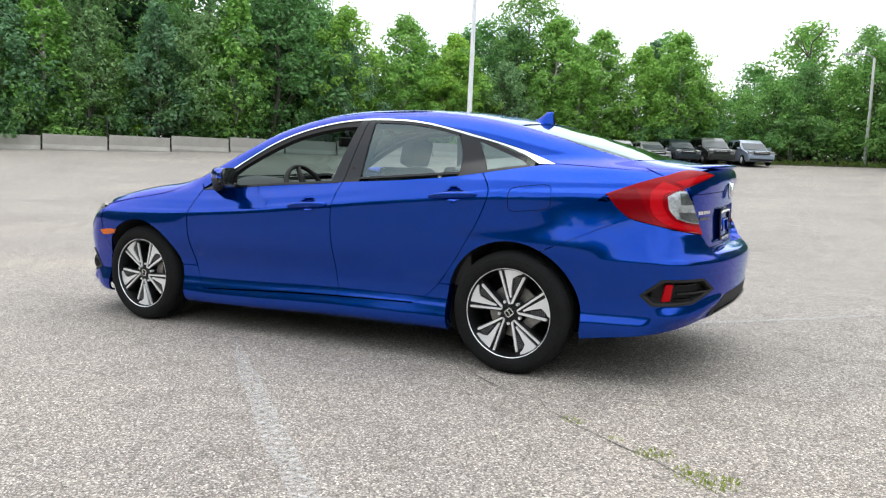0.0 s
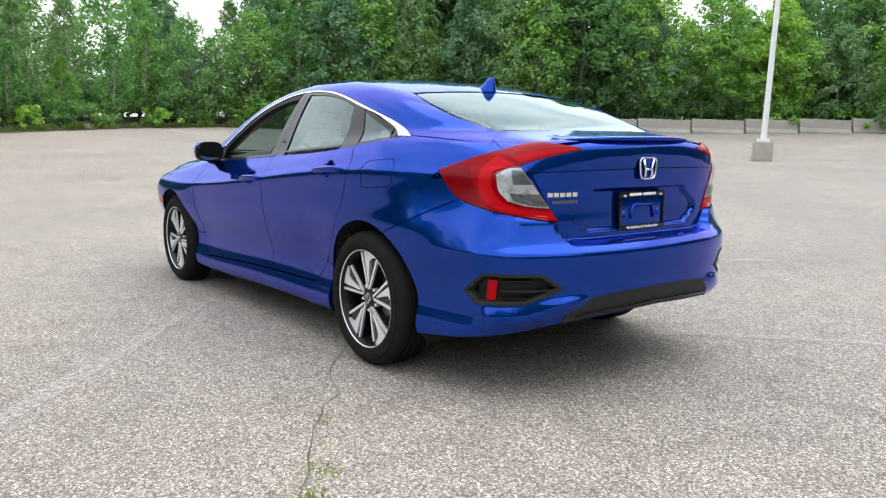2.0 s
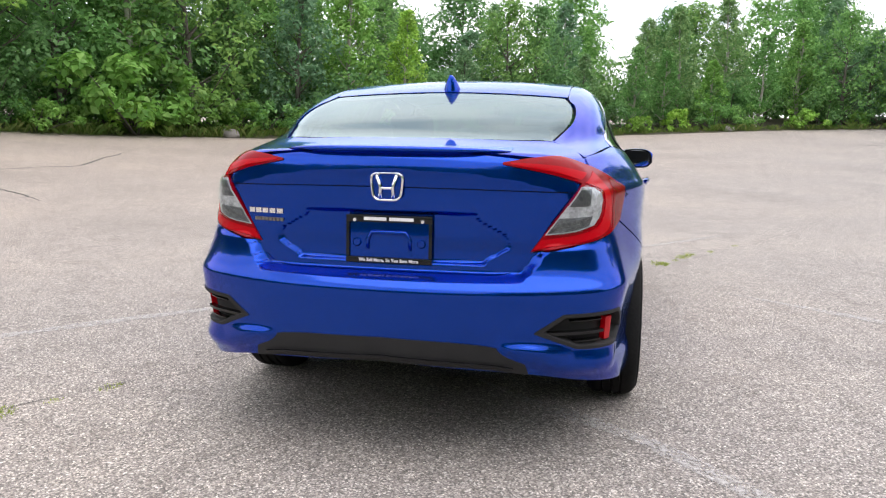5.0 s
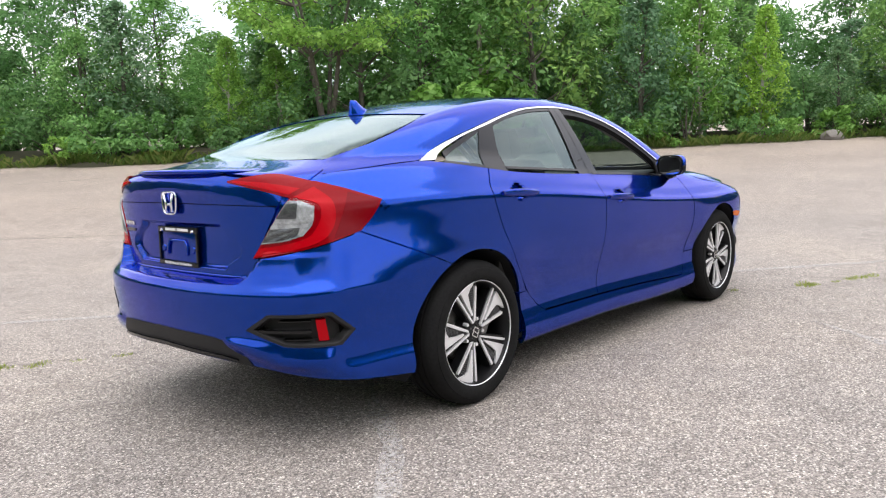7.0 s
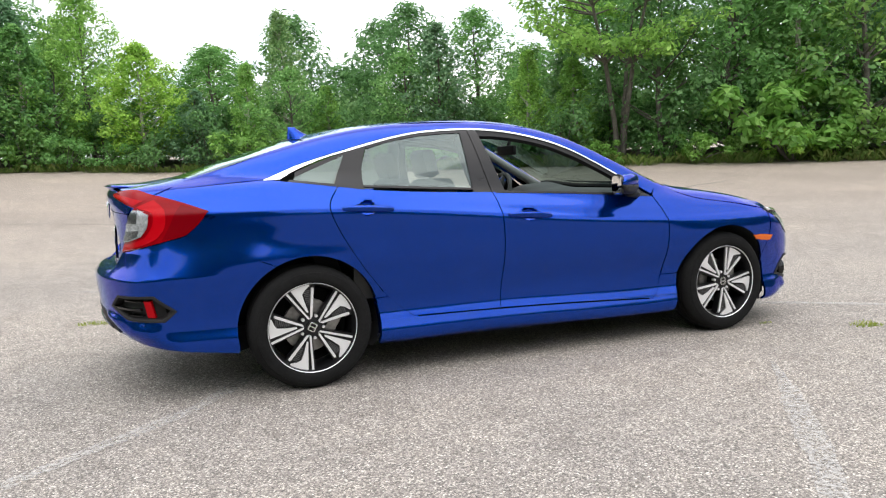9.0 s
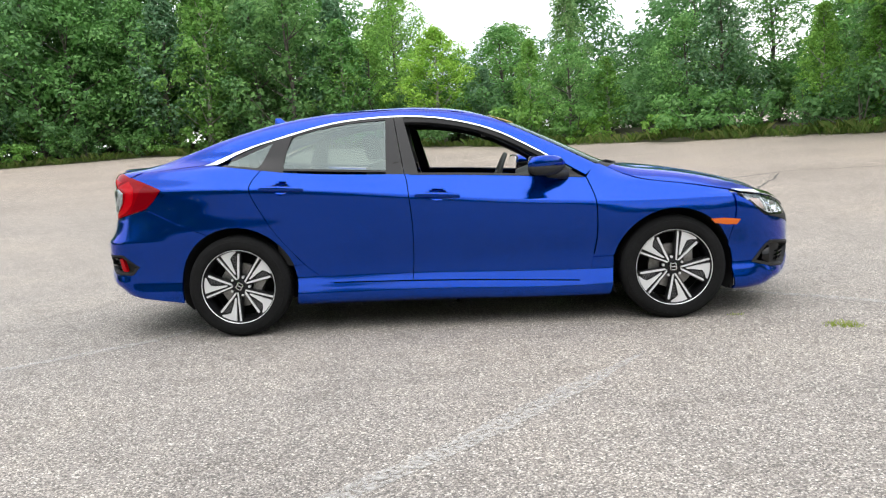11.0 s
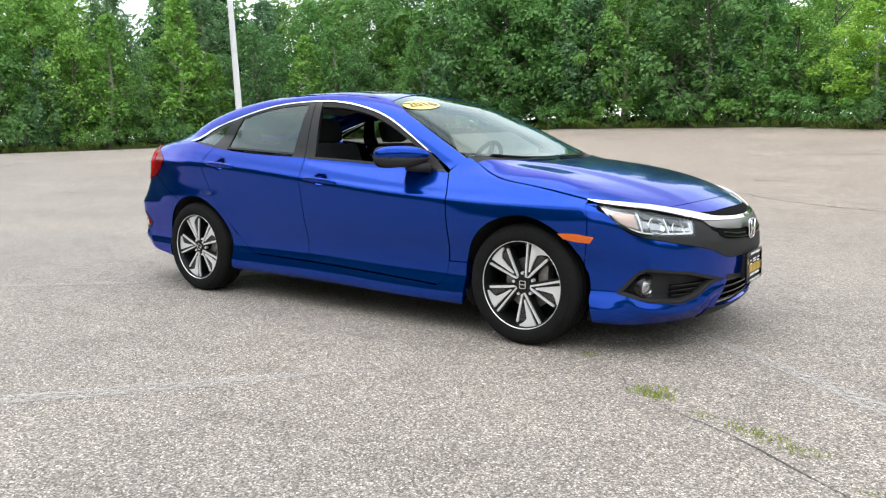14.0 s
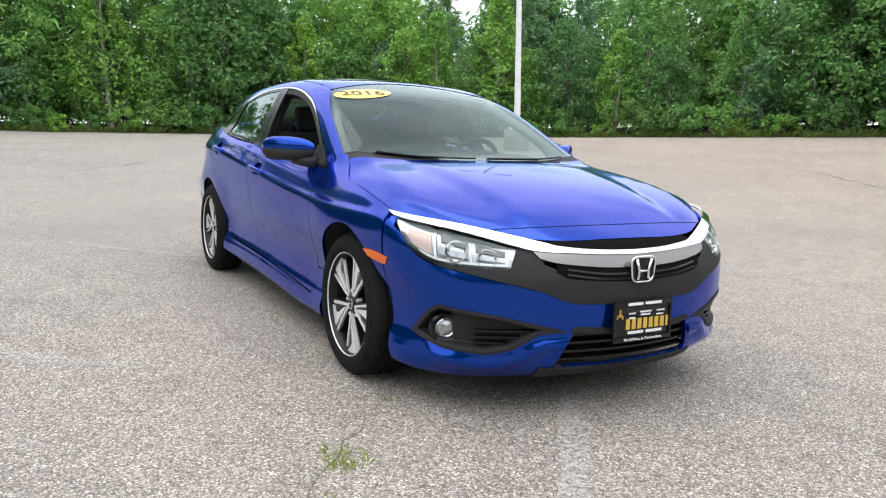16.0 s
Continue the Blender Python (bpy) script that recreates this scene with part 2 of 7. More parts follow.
def body(x, y, z):
    """Below 0 inside the car's closed form, above 0 outside; y counts from the middle outwards."""
    x, y, z = np.broadcast_arrays(np.asarray(x, float), np.abs(np.asarray(y, float)), np.asarray(z, float))
    zs = z + .068 * SHEAR(x) * step(.35, .8, z) + .026 * step(-.5, .9, x) * step(.46, .34, z)
    rear = step(-1.50, -1.98, x)
    half = SECTION(zs) - .010 + WIDTH(x) + WAIST(x) * (step(.64, .94, z) * (1 - rear) + -join(-join((z - .618) / .23, 0, .05), -1, .5) * rear) + CABIN(x) * step(.93, 1.03, zs)
    near = np.exp(-((np.abs(x) - 1.35) / .44) ** 4)
    half = half + .020 * near * step(.80, .62, z) * step(.1, .3, z)
    half = half - .020 * step(-1.5, -1.8, x) * np.exp(-((z - .235) / .05) ** 2)
    side = (y - half) * .93
    ridge = .009 * step(.52, .36, y - .10 * (1.6 - x)) * step(1.05, 1.3, x) * step(2.2, 1.9, x)
    top = (z - (CREST(x) - .006 - CAMBER(x) * y * y + ridge)) * .95
    front = x - (NOSE(z) - .29 * y ** 2 - .30 * y ** 4)
    bow = .22 * y ** 2 + .24 * y ** 4
    edge = .648 + .10 * step(.44, .56, y)
    tail = TAIL(z) - bow
    lid = LID(z) - .10 * y ** 2 - .30 * y ** 4
    wide = .30 + .11 * step(.865, .765, z) - .08 * step(.76, .69, z)
    lid = lid - .020 * step(.010, -.010, y - wide) * step(.870, .852, z) * step(.684, .700, z)
    into = step(-.008, .022, z - edge)
    back = -x - (tail * (1 - into) + np.minimum(lid, tail) * into)
    f = join(side, top, .075 + .015 * step(.6, 1.2, x) - .005 * step(-1.8, -2.1, x))
    f = join(f, front, .10)
    return join(f, back, .08 - .03 * step(.82, .96, z))


def solve(eye, way, far=3.0):
    """Where rays from inside the body leave it."""
    eye, way = np.asarray(eye, float), np.asarray(way, float)
    a, b = np.zeros(len(eye)), np.full(len(eye), far)
    for _ in range(30):
        m = (a + b) / 2
        p = eye + way * m[:, None]
        inside = body(*p.T) < 0
        a, b = np.where(inside, m, a), np.where(inside, b, m)
    return eye + way * ((a + b) / 2)[:, None]


def normal(p):
    e, g = 2e-3, []
    for n in range(3):
        d = np.zeros(3)
        d[n] = e
        g.append(body(*(p + d).T) - body(*(p - d).T))
    g = np.array(g).T
    return g / np.maximum(np.linalg.norm(g, axis=1, keepdims=True), 1e-9)


AX = 1.35


def flank(uv):
    """Round the car: u runs along the side from the tail's middle (-2.55) to the nose's middle (2.55), v is the height."""
    u, z = np.asarray(uv, float).T
    turn = np.clip((np.abs(u) - AX) / 1.2, 0, 1) * math.pi / 2
    way = np.stack([np.sign(u) * np.sin(turn), np.cos(turn), 0 * u], 1)
    return solve(np.stack([np.clip(u, -AX, AX), 0 * u, z], 1), way)


def upper(uv):
    """Over the car: x, and the angle in degrees up from the horizontal at a line low in the car."""
    x, a = np.asarray(uv, float).T
    a = np.radians(a)
    return solve(np.stack([x, 0 * x, 0 * x + .55], 1), np.stack([0 * x, np.cos(a), np.sin(a)], 1))


def to_flank(p):
    x, y, z = p
    if abs(x) <= AX:
        return (x, z)
    return (math.copysign(AX + 1.2 * math.atan2(abs(x) - AX, abs(y)) / (math.pi / 2), x), z)


def to_upper(p):
    x, y, z = p
    return (x, math.degrees(math.atan2(z - .55, abs(y))))

# ---- the car ----
car = new("car")
car.matrix_world = TILT
tagged(car, "metallic blue four-door sedan with open front windows, parked on asphalt", "car")


def raw(name, verts, faces, material, parent=None, label="", normals=None, smooth=True, kind=""):
    me = bpy.data.meshes.new(name)
    me.from_pydata([tuple(v) for v in verts], [], [tuple(f) for f in faces])
    me.materials.append(material)
    if smooth:
        me.polygons.foreach_set("use_smooth", [True] * len(me.polygons))
    if normals is not None:
        me.normals_split_custom_set_from_vertices([tuple(n) for n in normals])
    ob = new(name, me)
    ob.parent = parent
    return tagged(ob, label, kind=kind)


def part(name, bm, material, parent=None, label="", smooth=True):
    me = bpy.data.meshes.new(name)
    bmesh.ops.recalc_face_normals(bm, faces=bm.faces)
    bm.to_mesh(me)
    bm.free()
    me.materials.append(material)
    if smooth:
        me.polygons.foreach_set("use_smooth", [True] * len(me.polygons))
        me.set_sharp_from_angle(angle=radians(38))
    ob = new(name, me)
    ob.parent = parent
    return tagged(ob, label)


def line(pts, n, smooth=True):
    """n points spread evenly along a line through pts, rounded unless smooth is False."""
    p = np.array(pts, float)
    if len(p) > 2 and smooth:
        q = np.vstack([2 * p[0] - p[1], p, 2 * p[-1] - p[-2]])
        out = []
        for i in range(1, len(q) - 2):
            s = np.linspace(0, 1, 12, endpoint=False)[:, None]
            a, b, c, d = q[i - 1:i + 3]
            out.append(.5 * (2 * b + (c - a) * s + (2 * a - 5 * b + 4 * c - d) * s ** 2 + (3 * b - a - 3 * c + d) * s ** 3))
        p = np.vstack(out + [p[-1:]])
    d = np.r_[0, np.cumsum(np.linalg.norm(np.diff(p, axis=0), axis=1))]
    s = np.linspace(0, d[-1], n)
    return np.stack([np.interp(s, d, p[:, k]) for k in range(p.shape[1])], 1)


def coons(bottom, top, left, right, nu, nv):
    b, t = np.asarray(bottom, float), np.asarray(top, float)
    left = [b[0], t[0]] if left is None else left
    right = [b[-1], t[-1]] if right is None else right
    l, r = np.asarray(left, float), np.asarray(right, float)
    s, v = np.linspace(0, 1, nu)[None, :, None], np.linspace(0, 1, nv)[:, None, None]
    return ((1 - v) * b[None] + v * t[None] + (1 - s) * l[:, None] + s * r[:, None]
            - (1 - s) * (1 - v) * b[0] - s * (1 - v) * b[-1] - (1 - s) * v * t[0] - s * v * t[-1])


def sheet(form, bottom, top, left=None, right=None, nu=24, nv=16, gaps=(0, 0, 0, 0), smooth=True):
    """A grid of places in the plane of form: four edges, drawn in by gaps (left, right, bottom, top; metres)."""
    sm = smooth if isinstance(smooth, tuple) else (smooth,) * 4
    b, t = line(bottom, nu, sm[0]), line(top, nu, sm[1])
    l = line([b[0], t[0]] if left is None else left, nv, sm[2])
    r = line([b[-1], t[-1]] if right is None else right, nv, sm[3])
    g = coons(b, t, l, r, nu, nv)
    if any(gaps):
        p = form(g.reshape(-1, 2)).reshape(nv, nu, 3)
        lu = np.linalg.norm(np.diff(p, axis=1), axis=2).sum(1).mean()
        lv = np.linalg.norm(np.diff(p, axis=0), axis=2).sum(0).mean()
        si = np.linspace(gaps[0] / lu, 1 - gaps[1] / lu, nu) * (nu - 1)
        vi = np.linspace(gaps[2] / lv, 1 - gaps[3] / lv, nv) * (nv - 1)
        i, j = np.minimum(si.astype(int), nu - 2), np.minimum(vi.astype(int), nv - 2)
        fi, fj = (si - i)[None, :, None], (vi - j)[:, None, None]
        row = g[:, i] * (1 - fi) + g[:, i + 1] * fi
        g = row[j] * (1 - fj) + row[j + 1] * fj
    return g


def panel(name, form, grid, material, parent=None, label="", lift=0.0, depth=0.014, mirror=False, side=1, hole=None, sink=None):
    """A sheet of the body's skin with its edges folded in. mirror: both halves in one mesh; side: -1 for the right flank.
    hole(uv) leaves faces out; sink(uv) gives metres to press in."""
    nv, nu = grid.shape[:2]
    uv = grid.reshape(-1, 2)
    p = form(uv)
    n = normal(p)
    off = np.full(len(p), lift) if sink is None else lift - sink(uv)
    p = p + n * off[:, None]
    if sink is not None:
        q = p.reshape(nv, nu, 3)
        du, dv = np.gradient(q, axis=1).reshape(-1, 3), np.gradient(q, axis=0).reshape(-1, 3)
        m = np.cross(du, dv)
        m *= np.sign((m * n).sum(1, keepdims=True))
        n = m / np.maximum(np.linalg.norm(m, axis=1, keepdims=True), 1e-12)
    idx = np.arange(nv * nu).reshape(nv, nu)
    quads = np.stack([idx[:-1, :-1], idx[:-1, 1:], idx[1:, 1:], idx[1:, :-1]], -1).reshape(-1, 4)
    if hole is not None:
        quads = quads[~hole(uv[quads].mean(1))]
    q0 = quads[len(quads) // 2]
    if np.cross(p[q0[1]] - p[q0[0]], p[q0[3]] - p[q0[0]]) @ n[q0[0]] < 0:
        quads = quads[:, ::-1]
    verts, norms, faces = [p], [n], quads.tolist()
    if depth:
        edges = {}
        for f in faces:
            for a, b in zip(f, f[1:] + f[:1]):
                edges[(a, b)] = 1
        rim = [(a, b) for a, b in edges if (b, a) not in edges]
        if mirror:
            rim = [(a, b) for a, b in rim if max(abs(p[a][1]), abs(p[b][1])) > 1e-3]
        base, extra, en = len(p), [], []
        for a, b in rim:
            w = np.cross(p[b] - p[a], n[a])
            w = w / max(np.linalg.norm(w), 1e-9)
            k = base + len(extra)
            extra += [p[a], p[b], p[b] - n[b] * depth, p[a] - n[a] * depth]
            en += [w] * 4
            faces.append([k + 1, k, k + 3, k + 2])
        if extra:
            verts.append(np.array(extra))
            norms.append(np.array(en))
    verts, norms = np.vstack(verts), np.vstack(norms)
    flip = np.array([1, -1, 1])
    if mirror:
        k = len(verts)
        verts, norms = np.vstack([verts, verts * flip]), np.vstack([norms, norms * flip])
        faces = faces + [[v + k for v in f[::-1]] for f in faces]
    elif side < 0:
        verts, norms, faces = verts * flip, norms * flip, [f[::-1] for f in faces]
    return raw(name, verts, faces, material, parent or car, label, norms)


def at_xz(pts):
    """Side-view places as places of flank()."""
    x, z = np.array(pts, float).T
    p = solve(np.stack([x, 0 * x, z], 1), np.tile([0, 1.0, 0], (len(x), 1)))
    return [to_flank(q) for q in p]


def arch(cx, r, a0, a1, n=16):
    a = np.radians(np.linspace(a0, a1, n))
    return list(zip(cx + r * np.cos(a), .32 + r * np.sin(a)))


def within(poly):
    px, py = np.array(poly, float).T

    def test(uv):
        x, y = uv[:, 0], uv[:, 1]
        inside = np.zeros(len(uv), bool)
        j = len(px) - 1
        for i in range(len(px)):
            c = (py[i] > y) != (py[j] > y)
            inside ^= c & (x < (px[j] - px[i]) * (y - py[i]) / (py[j] - py[i] + 1e-12) + px[i])
            j = i
        return inside
    return test


G = .0025
BELT = [(-1.40, 1.068), (-1.18, 1.035), (-.96, 1.008), (-.65, .985), (-.29, .968), (.12, .945), (.5, .920), (.84, .893)]
B_GAP = [(-.256, .308), (-.243, .50), (-.240, .68), (-.258, .89), (-.275, .967)]
REAR_EDGE = [(-.78, .318), (-.84, .36), (-.93, .44), (-1.06, .60), (-1.15, .74), (-1.225, .89), (-1.225, .96), (-1.17, 1.033)]
FRONT_EDGE = [(.80, .262), (.845, .31), (.865, .40), (.885, .52), (.888, .65), (.88, .77), (.84, .893)]
TOPLINE = [(-1.53, 1.088), (-1.34, 1.160), (-1.06, 1.238), (-.83, 1.293), (-.62, 1.326), (-.34, 1.338), (-.10, 1.322), (.13, 1.275), (.31, 1.213), (.48, 1.125), (.66, 1.020), (.84, .910)]
BAND_LOW = [(1.66, .755), (1.74, .70), (1.80, .632), (1.865, .60), (2.005, .566), (2.173, .522), (2.284, .474), (2.42, .464), (2.55, .463)]
WING_TOP = [(1.652, .772), (1.889, .744), (2.08, .708), (2.20, .682), (2.254, .670), (2.40, .658), (2.55, .654)]
WING_LOW = [(1.690, .756), (1.90, .716), (2.08, .662), (2.19, .618), (2.245, .593), (2.40, .574), (2.55, .569)]
HOOD_SIDE = [(.985, 28.8), (1.09, 24.2), (1.203, 21.2), (1.445, 18.4), (1.695, 15.1)]
FENDER_TOP = [(.845, .897)] + [to_flank(q) for q in upper([(.918, 30.2)] + HOOD_SIDE)]
LAMP_LOW = [(-2.165, .738), (-2.06, .758), (-1.958, .786), (-1.847, .826)]
LAMP_IN = [(-2.165, .738), (-2.037, .968)]
LAMP_OUT = [(-1.847, .826), (-1.804, .878), (-1.767, .940)]
LAMP_TOP = [(-2.037, .968), (-1.978, 1.020), (-1.89, .990), (-1.767, .940)]


def side_panels(sd):
    door = panel("front_door", flank, sheet(flank, [(-.256, .308), (.2, .292), (.80, .262)], BELT[4:], B_GAP, FRONT_EDGE, 80, 68, (G, G, G, 0)), BLUE, side=sd, hole=lambda c: ((c[:, 0] + .077) / .054) ** 2 + ((c[:, 1] - .836) / .038) ** 2 < 1)
    rear = panel("rear_door", flank, sheet(flank, [(-.78, .318), (-.256, .308)], BELT[1:5], REAR_EDGE, B_GAP, 64, 68, (G, G, G, 0)), BLUE, side=sd, hole=lambda c: ((c[:, 0] + 1.032) / .054) ** 2 + ((c[:, 1] - .9205) / .038) ** 2 < 1)
    panel("sill", flank, sheet(flank, [(-.78, .180), (0, .172), (.80, .166)], [(-.78, .314), (-.256, .304), (.2, .288), (.80, .258)], None, None, 60, 22, (0, 0, 0, G)), BLUE, side=sd, depth=.05)
    panel("sill_end", flank, sheet(flank, [(.80, .166), (.960, .164)], [(.868, .402), (.990, .404)], [(.80, .166), (.80, .258), (.845, .302), (.868, .402)], [(.960, .164), (.975, .22), (.982, .30), (.990, .404)],
                                   16, 32, (0, 0, 0, G), (True, True, False, True)), BLUE, side=sd, depth=.05)
    panel("sill_end", flank, sheet(flank, [(-.988, .186), (-.78, .180)], [(-.996, .434), (-.932, .438)], [(-.988, .186), (-.979, .27), (-.979, .34), (-.996, .434)], [(-.78, .180), (-.78, .314), (-.84, .354), (-.932, .438)],
                                   20, 32, (0, 0, 0, G), (True, True, True, False)), BLUE, side=sd, depth=.05)
    a = at_xz(arch(1.35, .368, 166.5, 22, 22))
    panel("front_fender", flank, sheet(flank, [(.871, .406)] + a, FENDER_TOP,
                                       [(.871, .406), (.8875, .52), (.8905, .65), (.8825, .77), (.8425, .897)], [a[-1], (1.655, .64), FENDER_TOP[-1]], 70, 54, (G, G, 0, 0), (False, True, True, True)), BLUE, side=sd)
    a = at_xz(arch(-1.35, .372, 18.5, 42, 8))
    panel("quarter_corner", flank, sheet(flank, [a[0], (-.935, .437)], [a[-1], (-1.040, .575)], a, [(-.935, .437), (-.985, .505), (-1.040, .575)], 10, 16, (0, G, 0, 0)), BLUE, side=sd)
    a = at_xz(arch(-1.35, .372, 42, 117, 20))
    panel("quarter_panel", flank, sheet(flank, a[::-1] + [(-1.040, .575)], [(-1.844, .824), (-1.800, .878), (-1.762, .942), (-1.89, .994), (-1.972, 1.024), (-1.962, 1.038), (-1.950, 1.052), (-1.70, 1.074), (-1.53, 1.086), (-1.40, 1.068), (-1.18, 1.037)],
                                        [a[-1], (-1.844, .824)], [(-1.040, .575)] + REAR_EDGE[3:], 66, 34, (G, G, 0, 0), (False, False, False, True)), BLUE, side=sd)
    # folded flanges under the joints
    for joint, w in (([(-1.560, .672), (-1.66, .725), (-1.85, .83)], .018), ([(1.640, .50), (1.655, .58), (1.668, .70), (1.672, .765)], .022), ([(-.90, .440), (-.998, .448)], .020), ([(-.76, .310), (-.85, .358), (-.94, .445)], .014), ([(.78, .262), (.842, .300), (.866, .42)], .012), ([(.86, .405), (.985, .405)], .010),
                     ([(-1.855, .815), (-1.800, .880), (-1.752, .948)], .015), ([(-1.750, .944), (-1.89, .996), (-1.975, 1.028)], .014), ([(-2.158, .750), (-2.10, .862), (-2.040, .972)], .018)):
        q = line(joint, 14)
        d = np.gradient(q, axis=0)
        d = np.stack([-d[:, 1], d[:, 0]], 1) / np.linalg.norm(d, axis=1, keepdims=True) * w
        panel("flange", flank, np.stack([q - d, q, q + d]), BLUE, None, "", -.011, 0, side=sd)
    panel("flange", upper, sheet(upper, [(-2.15, 31), (-2.0, 34), (-1.86, 40)], [(-2.15, 42), (-2.0, 44), (-1.86, 50)], None, None, 16, 10), BLUE, None, "", -.004, 0, side=sd)
    panel("flange", upper, sheet(upper, [(.97, 27), (1.203, 19.4), (1.445, 16.8), (1.70, 13.6)], [(.97, 31), (1.203, 23), (1.445, 20), (1.70, 16.6)], None, None, 40, 10), BLUE, None, "", -.007, 0, side=sd)
    panel("flange", flank, sheet(flank, [(-2.13, .93), (-1.99, .95)], [(-2.13, 1.04), (-1.94, 1.035)], None, None, 16, 10), BLUE, None, "", -.005, 0, side=sd)
    panel("flange", flank, sheet(flank, [(-1.83, .86), (-1.70, .90)], [(-1.86, .985), (-1.70, .985)], None, None, 12, 10), BLUE, None, "", -.005, 0, side=sd)
    # roof side from the windscreen pillar to the tail
    low = [to_upper(q) for q in flank(line([(-1.955, 1.050), (-1.70, 1.076), (-1.53, 1.088)] + TOPLINE[1:], 60))]
    panel("roof_side", upper, sheet(upper, low, [(-1.90, 46.5), (-1.75, 46.6), (-1.6, 47.6), (-1.42, 50.5), (-1.27, 54), (-.9, 56.5), (-.4, 57), (0, 56.5), (.235, 55), (.45, 47), (.65, 40), (.80, 34.5), (.92, 30)],
                                    None, None, 70, 12, (G, 0, 0, G)), BLUE, side=sd, depth=.02)
    # glass and its frames
    glz = panel("rear_window_pane", flank, sheet(flank, [(-1.03, 1.020), (-.385, .980)], [(-.975, 1.232), (-.83, 1.270), (-.6, 1.302), (-.385, 1.312)], [(-1.03, 1.02), (-1.02, 1.12), (-.975, 1.232)], None, 16, 12), TINTED, rear, "tinted rear door glass, wound up", -.006, .003, side=sd)
    qgl = panel("quarter_pane", flank, sheet(flank, [(-1.395, 1.076), (-1.19, 1.048)], [(-1.375, 1.096), (-1.095, 1.204)], None, None, 10, 10), TINTED, None, "tinted quarter glass", -.004, .003, side=sd)
    panel("quarter_frame", flank, sheet(flank, [(-1.378, 1.094), (-1.095, 1.203)], [(-1.372, 1.118), (-1.22, 1.176), (-1.075, 1.222)], None, None, 16, 4), BLACK_GLOSS, None, "black edge of the quarter glass", -.003, .01, side=sd)
    panel("quarter_frame", flank, sheet(flank, [(-1.42, 1.070), (-1.18, 1.036)], [(-1.41, 1.080), (-1.18, 1.050)], None, None, 16, 4), BLACK_GLOSS, None, "black edge of the quarter glass", -.001, .01, side=sd)
    for g in (glz, qgl):
        g.visible_shadow = False
    panel("window_frame", flank, sheet(flank, [(-1.19, 1.037), (-1.03, 1.012)], [(-1.085, 1.232), (-.975, 1.262)], None, [(-1.03, 1.012), (-1.02, 1.12), (-.97, 1.262)], 8, 10), BLACK_GLOSS, rear, "black window divider", .0, .012, side=sd)
    panel("window_frame", flank, sheet(flank, [(-.392, .972), (-.281, .968)], [(-.392, 1.328), (-.345, 1.330)], None, None, 8, 10), BLACK_GLOSS, rear, "black pillar cover", .0, .02, side=sd)
    panel("window_frame", flank, sheet(flank, [(-.276, .968), (-.19, .962)], [(-.340, 1.330), (-.285, 1.330)], None, None, 8, 10), BLACK_GLOSS, door, "black pillar cover", .0, .02, side=sd)
    panel("window_frame", flank, sheet(flank, [(-1.03, 1.230 - .205), (-.39, .985)], [(-1.03, 1.036), (-.39, .996)], None, None, 12, 3), BLACK_GLOSS, rear, "black belt strip", .003, .01, side=sd)
    top_low = [(x, z - .020) for x, z in TOPLINE]
    panel("window_frame", flank, sheet(flank, [(-.97, 1.232), (-.83, 1.268), (-.62, 1.300), (-.39, 1.312)], [(-.99, 1.256), (-.83, 1.292), (-.62, 1.318), (-.39, 1.330)], None, None, 14, 3), BLACK_GLOSS, rear, "black window frame", -.002, .012, side=sd)
    panel("window_frame", flank, sheet(flank, [(-.30, 1.295), (-.10, 1.282), (.13, 1.238), (.31, 1.172), (.48, 1.086), (.60, 1.015), (.66, .945)], [(-.30, 1.328), (-.10, 1.316), (.13, 1.268), (.31, 1.206), (.48, 1.118), (.66, 1.010), (.80, .912)], None, None, 26, 3), BLACK_MATT, door, "black frame of the open window", -.006, .03, side=sd)
    panel("window_frame", flank, sheet(flank, [(-.25, .962), (.12, .943), (.5, .918), (.83, .893)], [(-.25, .974), (.12, .955), (.5, .930), (.80, .908)], None, None, 14, 3), BLACK_GLOSS, door, "black belt strip", .003, .012, side=sd)
    panel("mirror_base", flank, sheet(flank, [(.60, .924), (.80, .906)], [(.615, 1.005), (.66, .985)], None, None, 6, 6), BLACK_MATT, door, "black mirror triangle", .002, .01, side=sd)
    # bright strip over the windows, broad at its tail
    panel("chrome_strip", flank, sheet(flank, [(-1.455, 1.082), (-1.376, 1.123), (-1.22, 1.183), (-1.06, 1.224)] + [(x, z - .012) for x, z in TOPLINE[3:-1]], [(-1.545, 1.080)] + [(x, z - .004) for x, z in TOPLINE[1:-1]] , None, None, 60, 4), CHROME, None, "chrome window strip", .002, .008, side=sd)
    # handles
    for (x0, z0, x1, z1, holder) in ((-1.17, .925, -.895, .908, rear), (-.215, .842, .060, .822, door)):
        xm, zm = (x0 + x1) / 2, (z0 + z1) / 2 + .004
        tt = np.linspace(0, 2 * math.pi, 37)
        rings = np.array([[(xm + .064 * k * math.cos(t), zm + .046 * k * math.sin(t)) for t in tt] for k in (0.02, .35, .6, .75, .84, .92, 1.0)])
        panel("handle_cup", flank, rings, BLUE, holder, "recessed cup behind the handle", .0012, .0, side=sd,
              sink=lambda uv, c=(xm, zm): .036 * np.clip(1.04 - ((uv[:, 0] - c[0]) / .062) ** 2 - ((uv[:, 1] - c[1]) / .0445) ** 2, 0, 1) ** .45)
        s = np.linspace(0, 1, 15)
        ctr = flank(np.stack([x0 + (x1 - x0) * s, z0 + (z1 - z0) * s - .004], 1))
        nn = normal(ctr)
        verts, faces = [], []
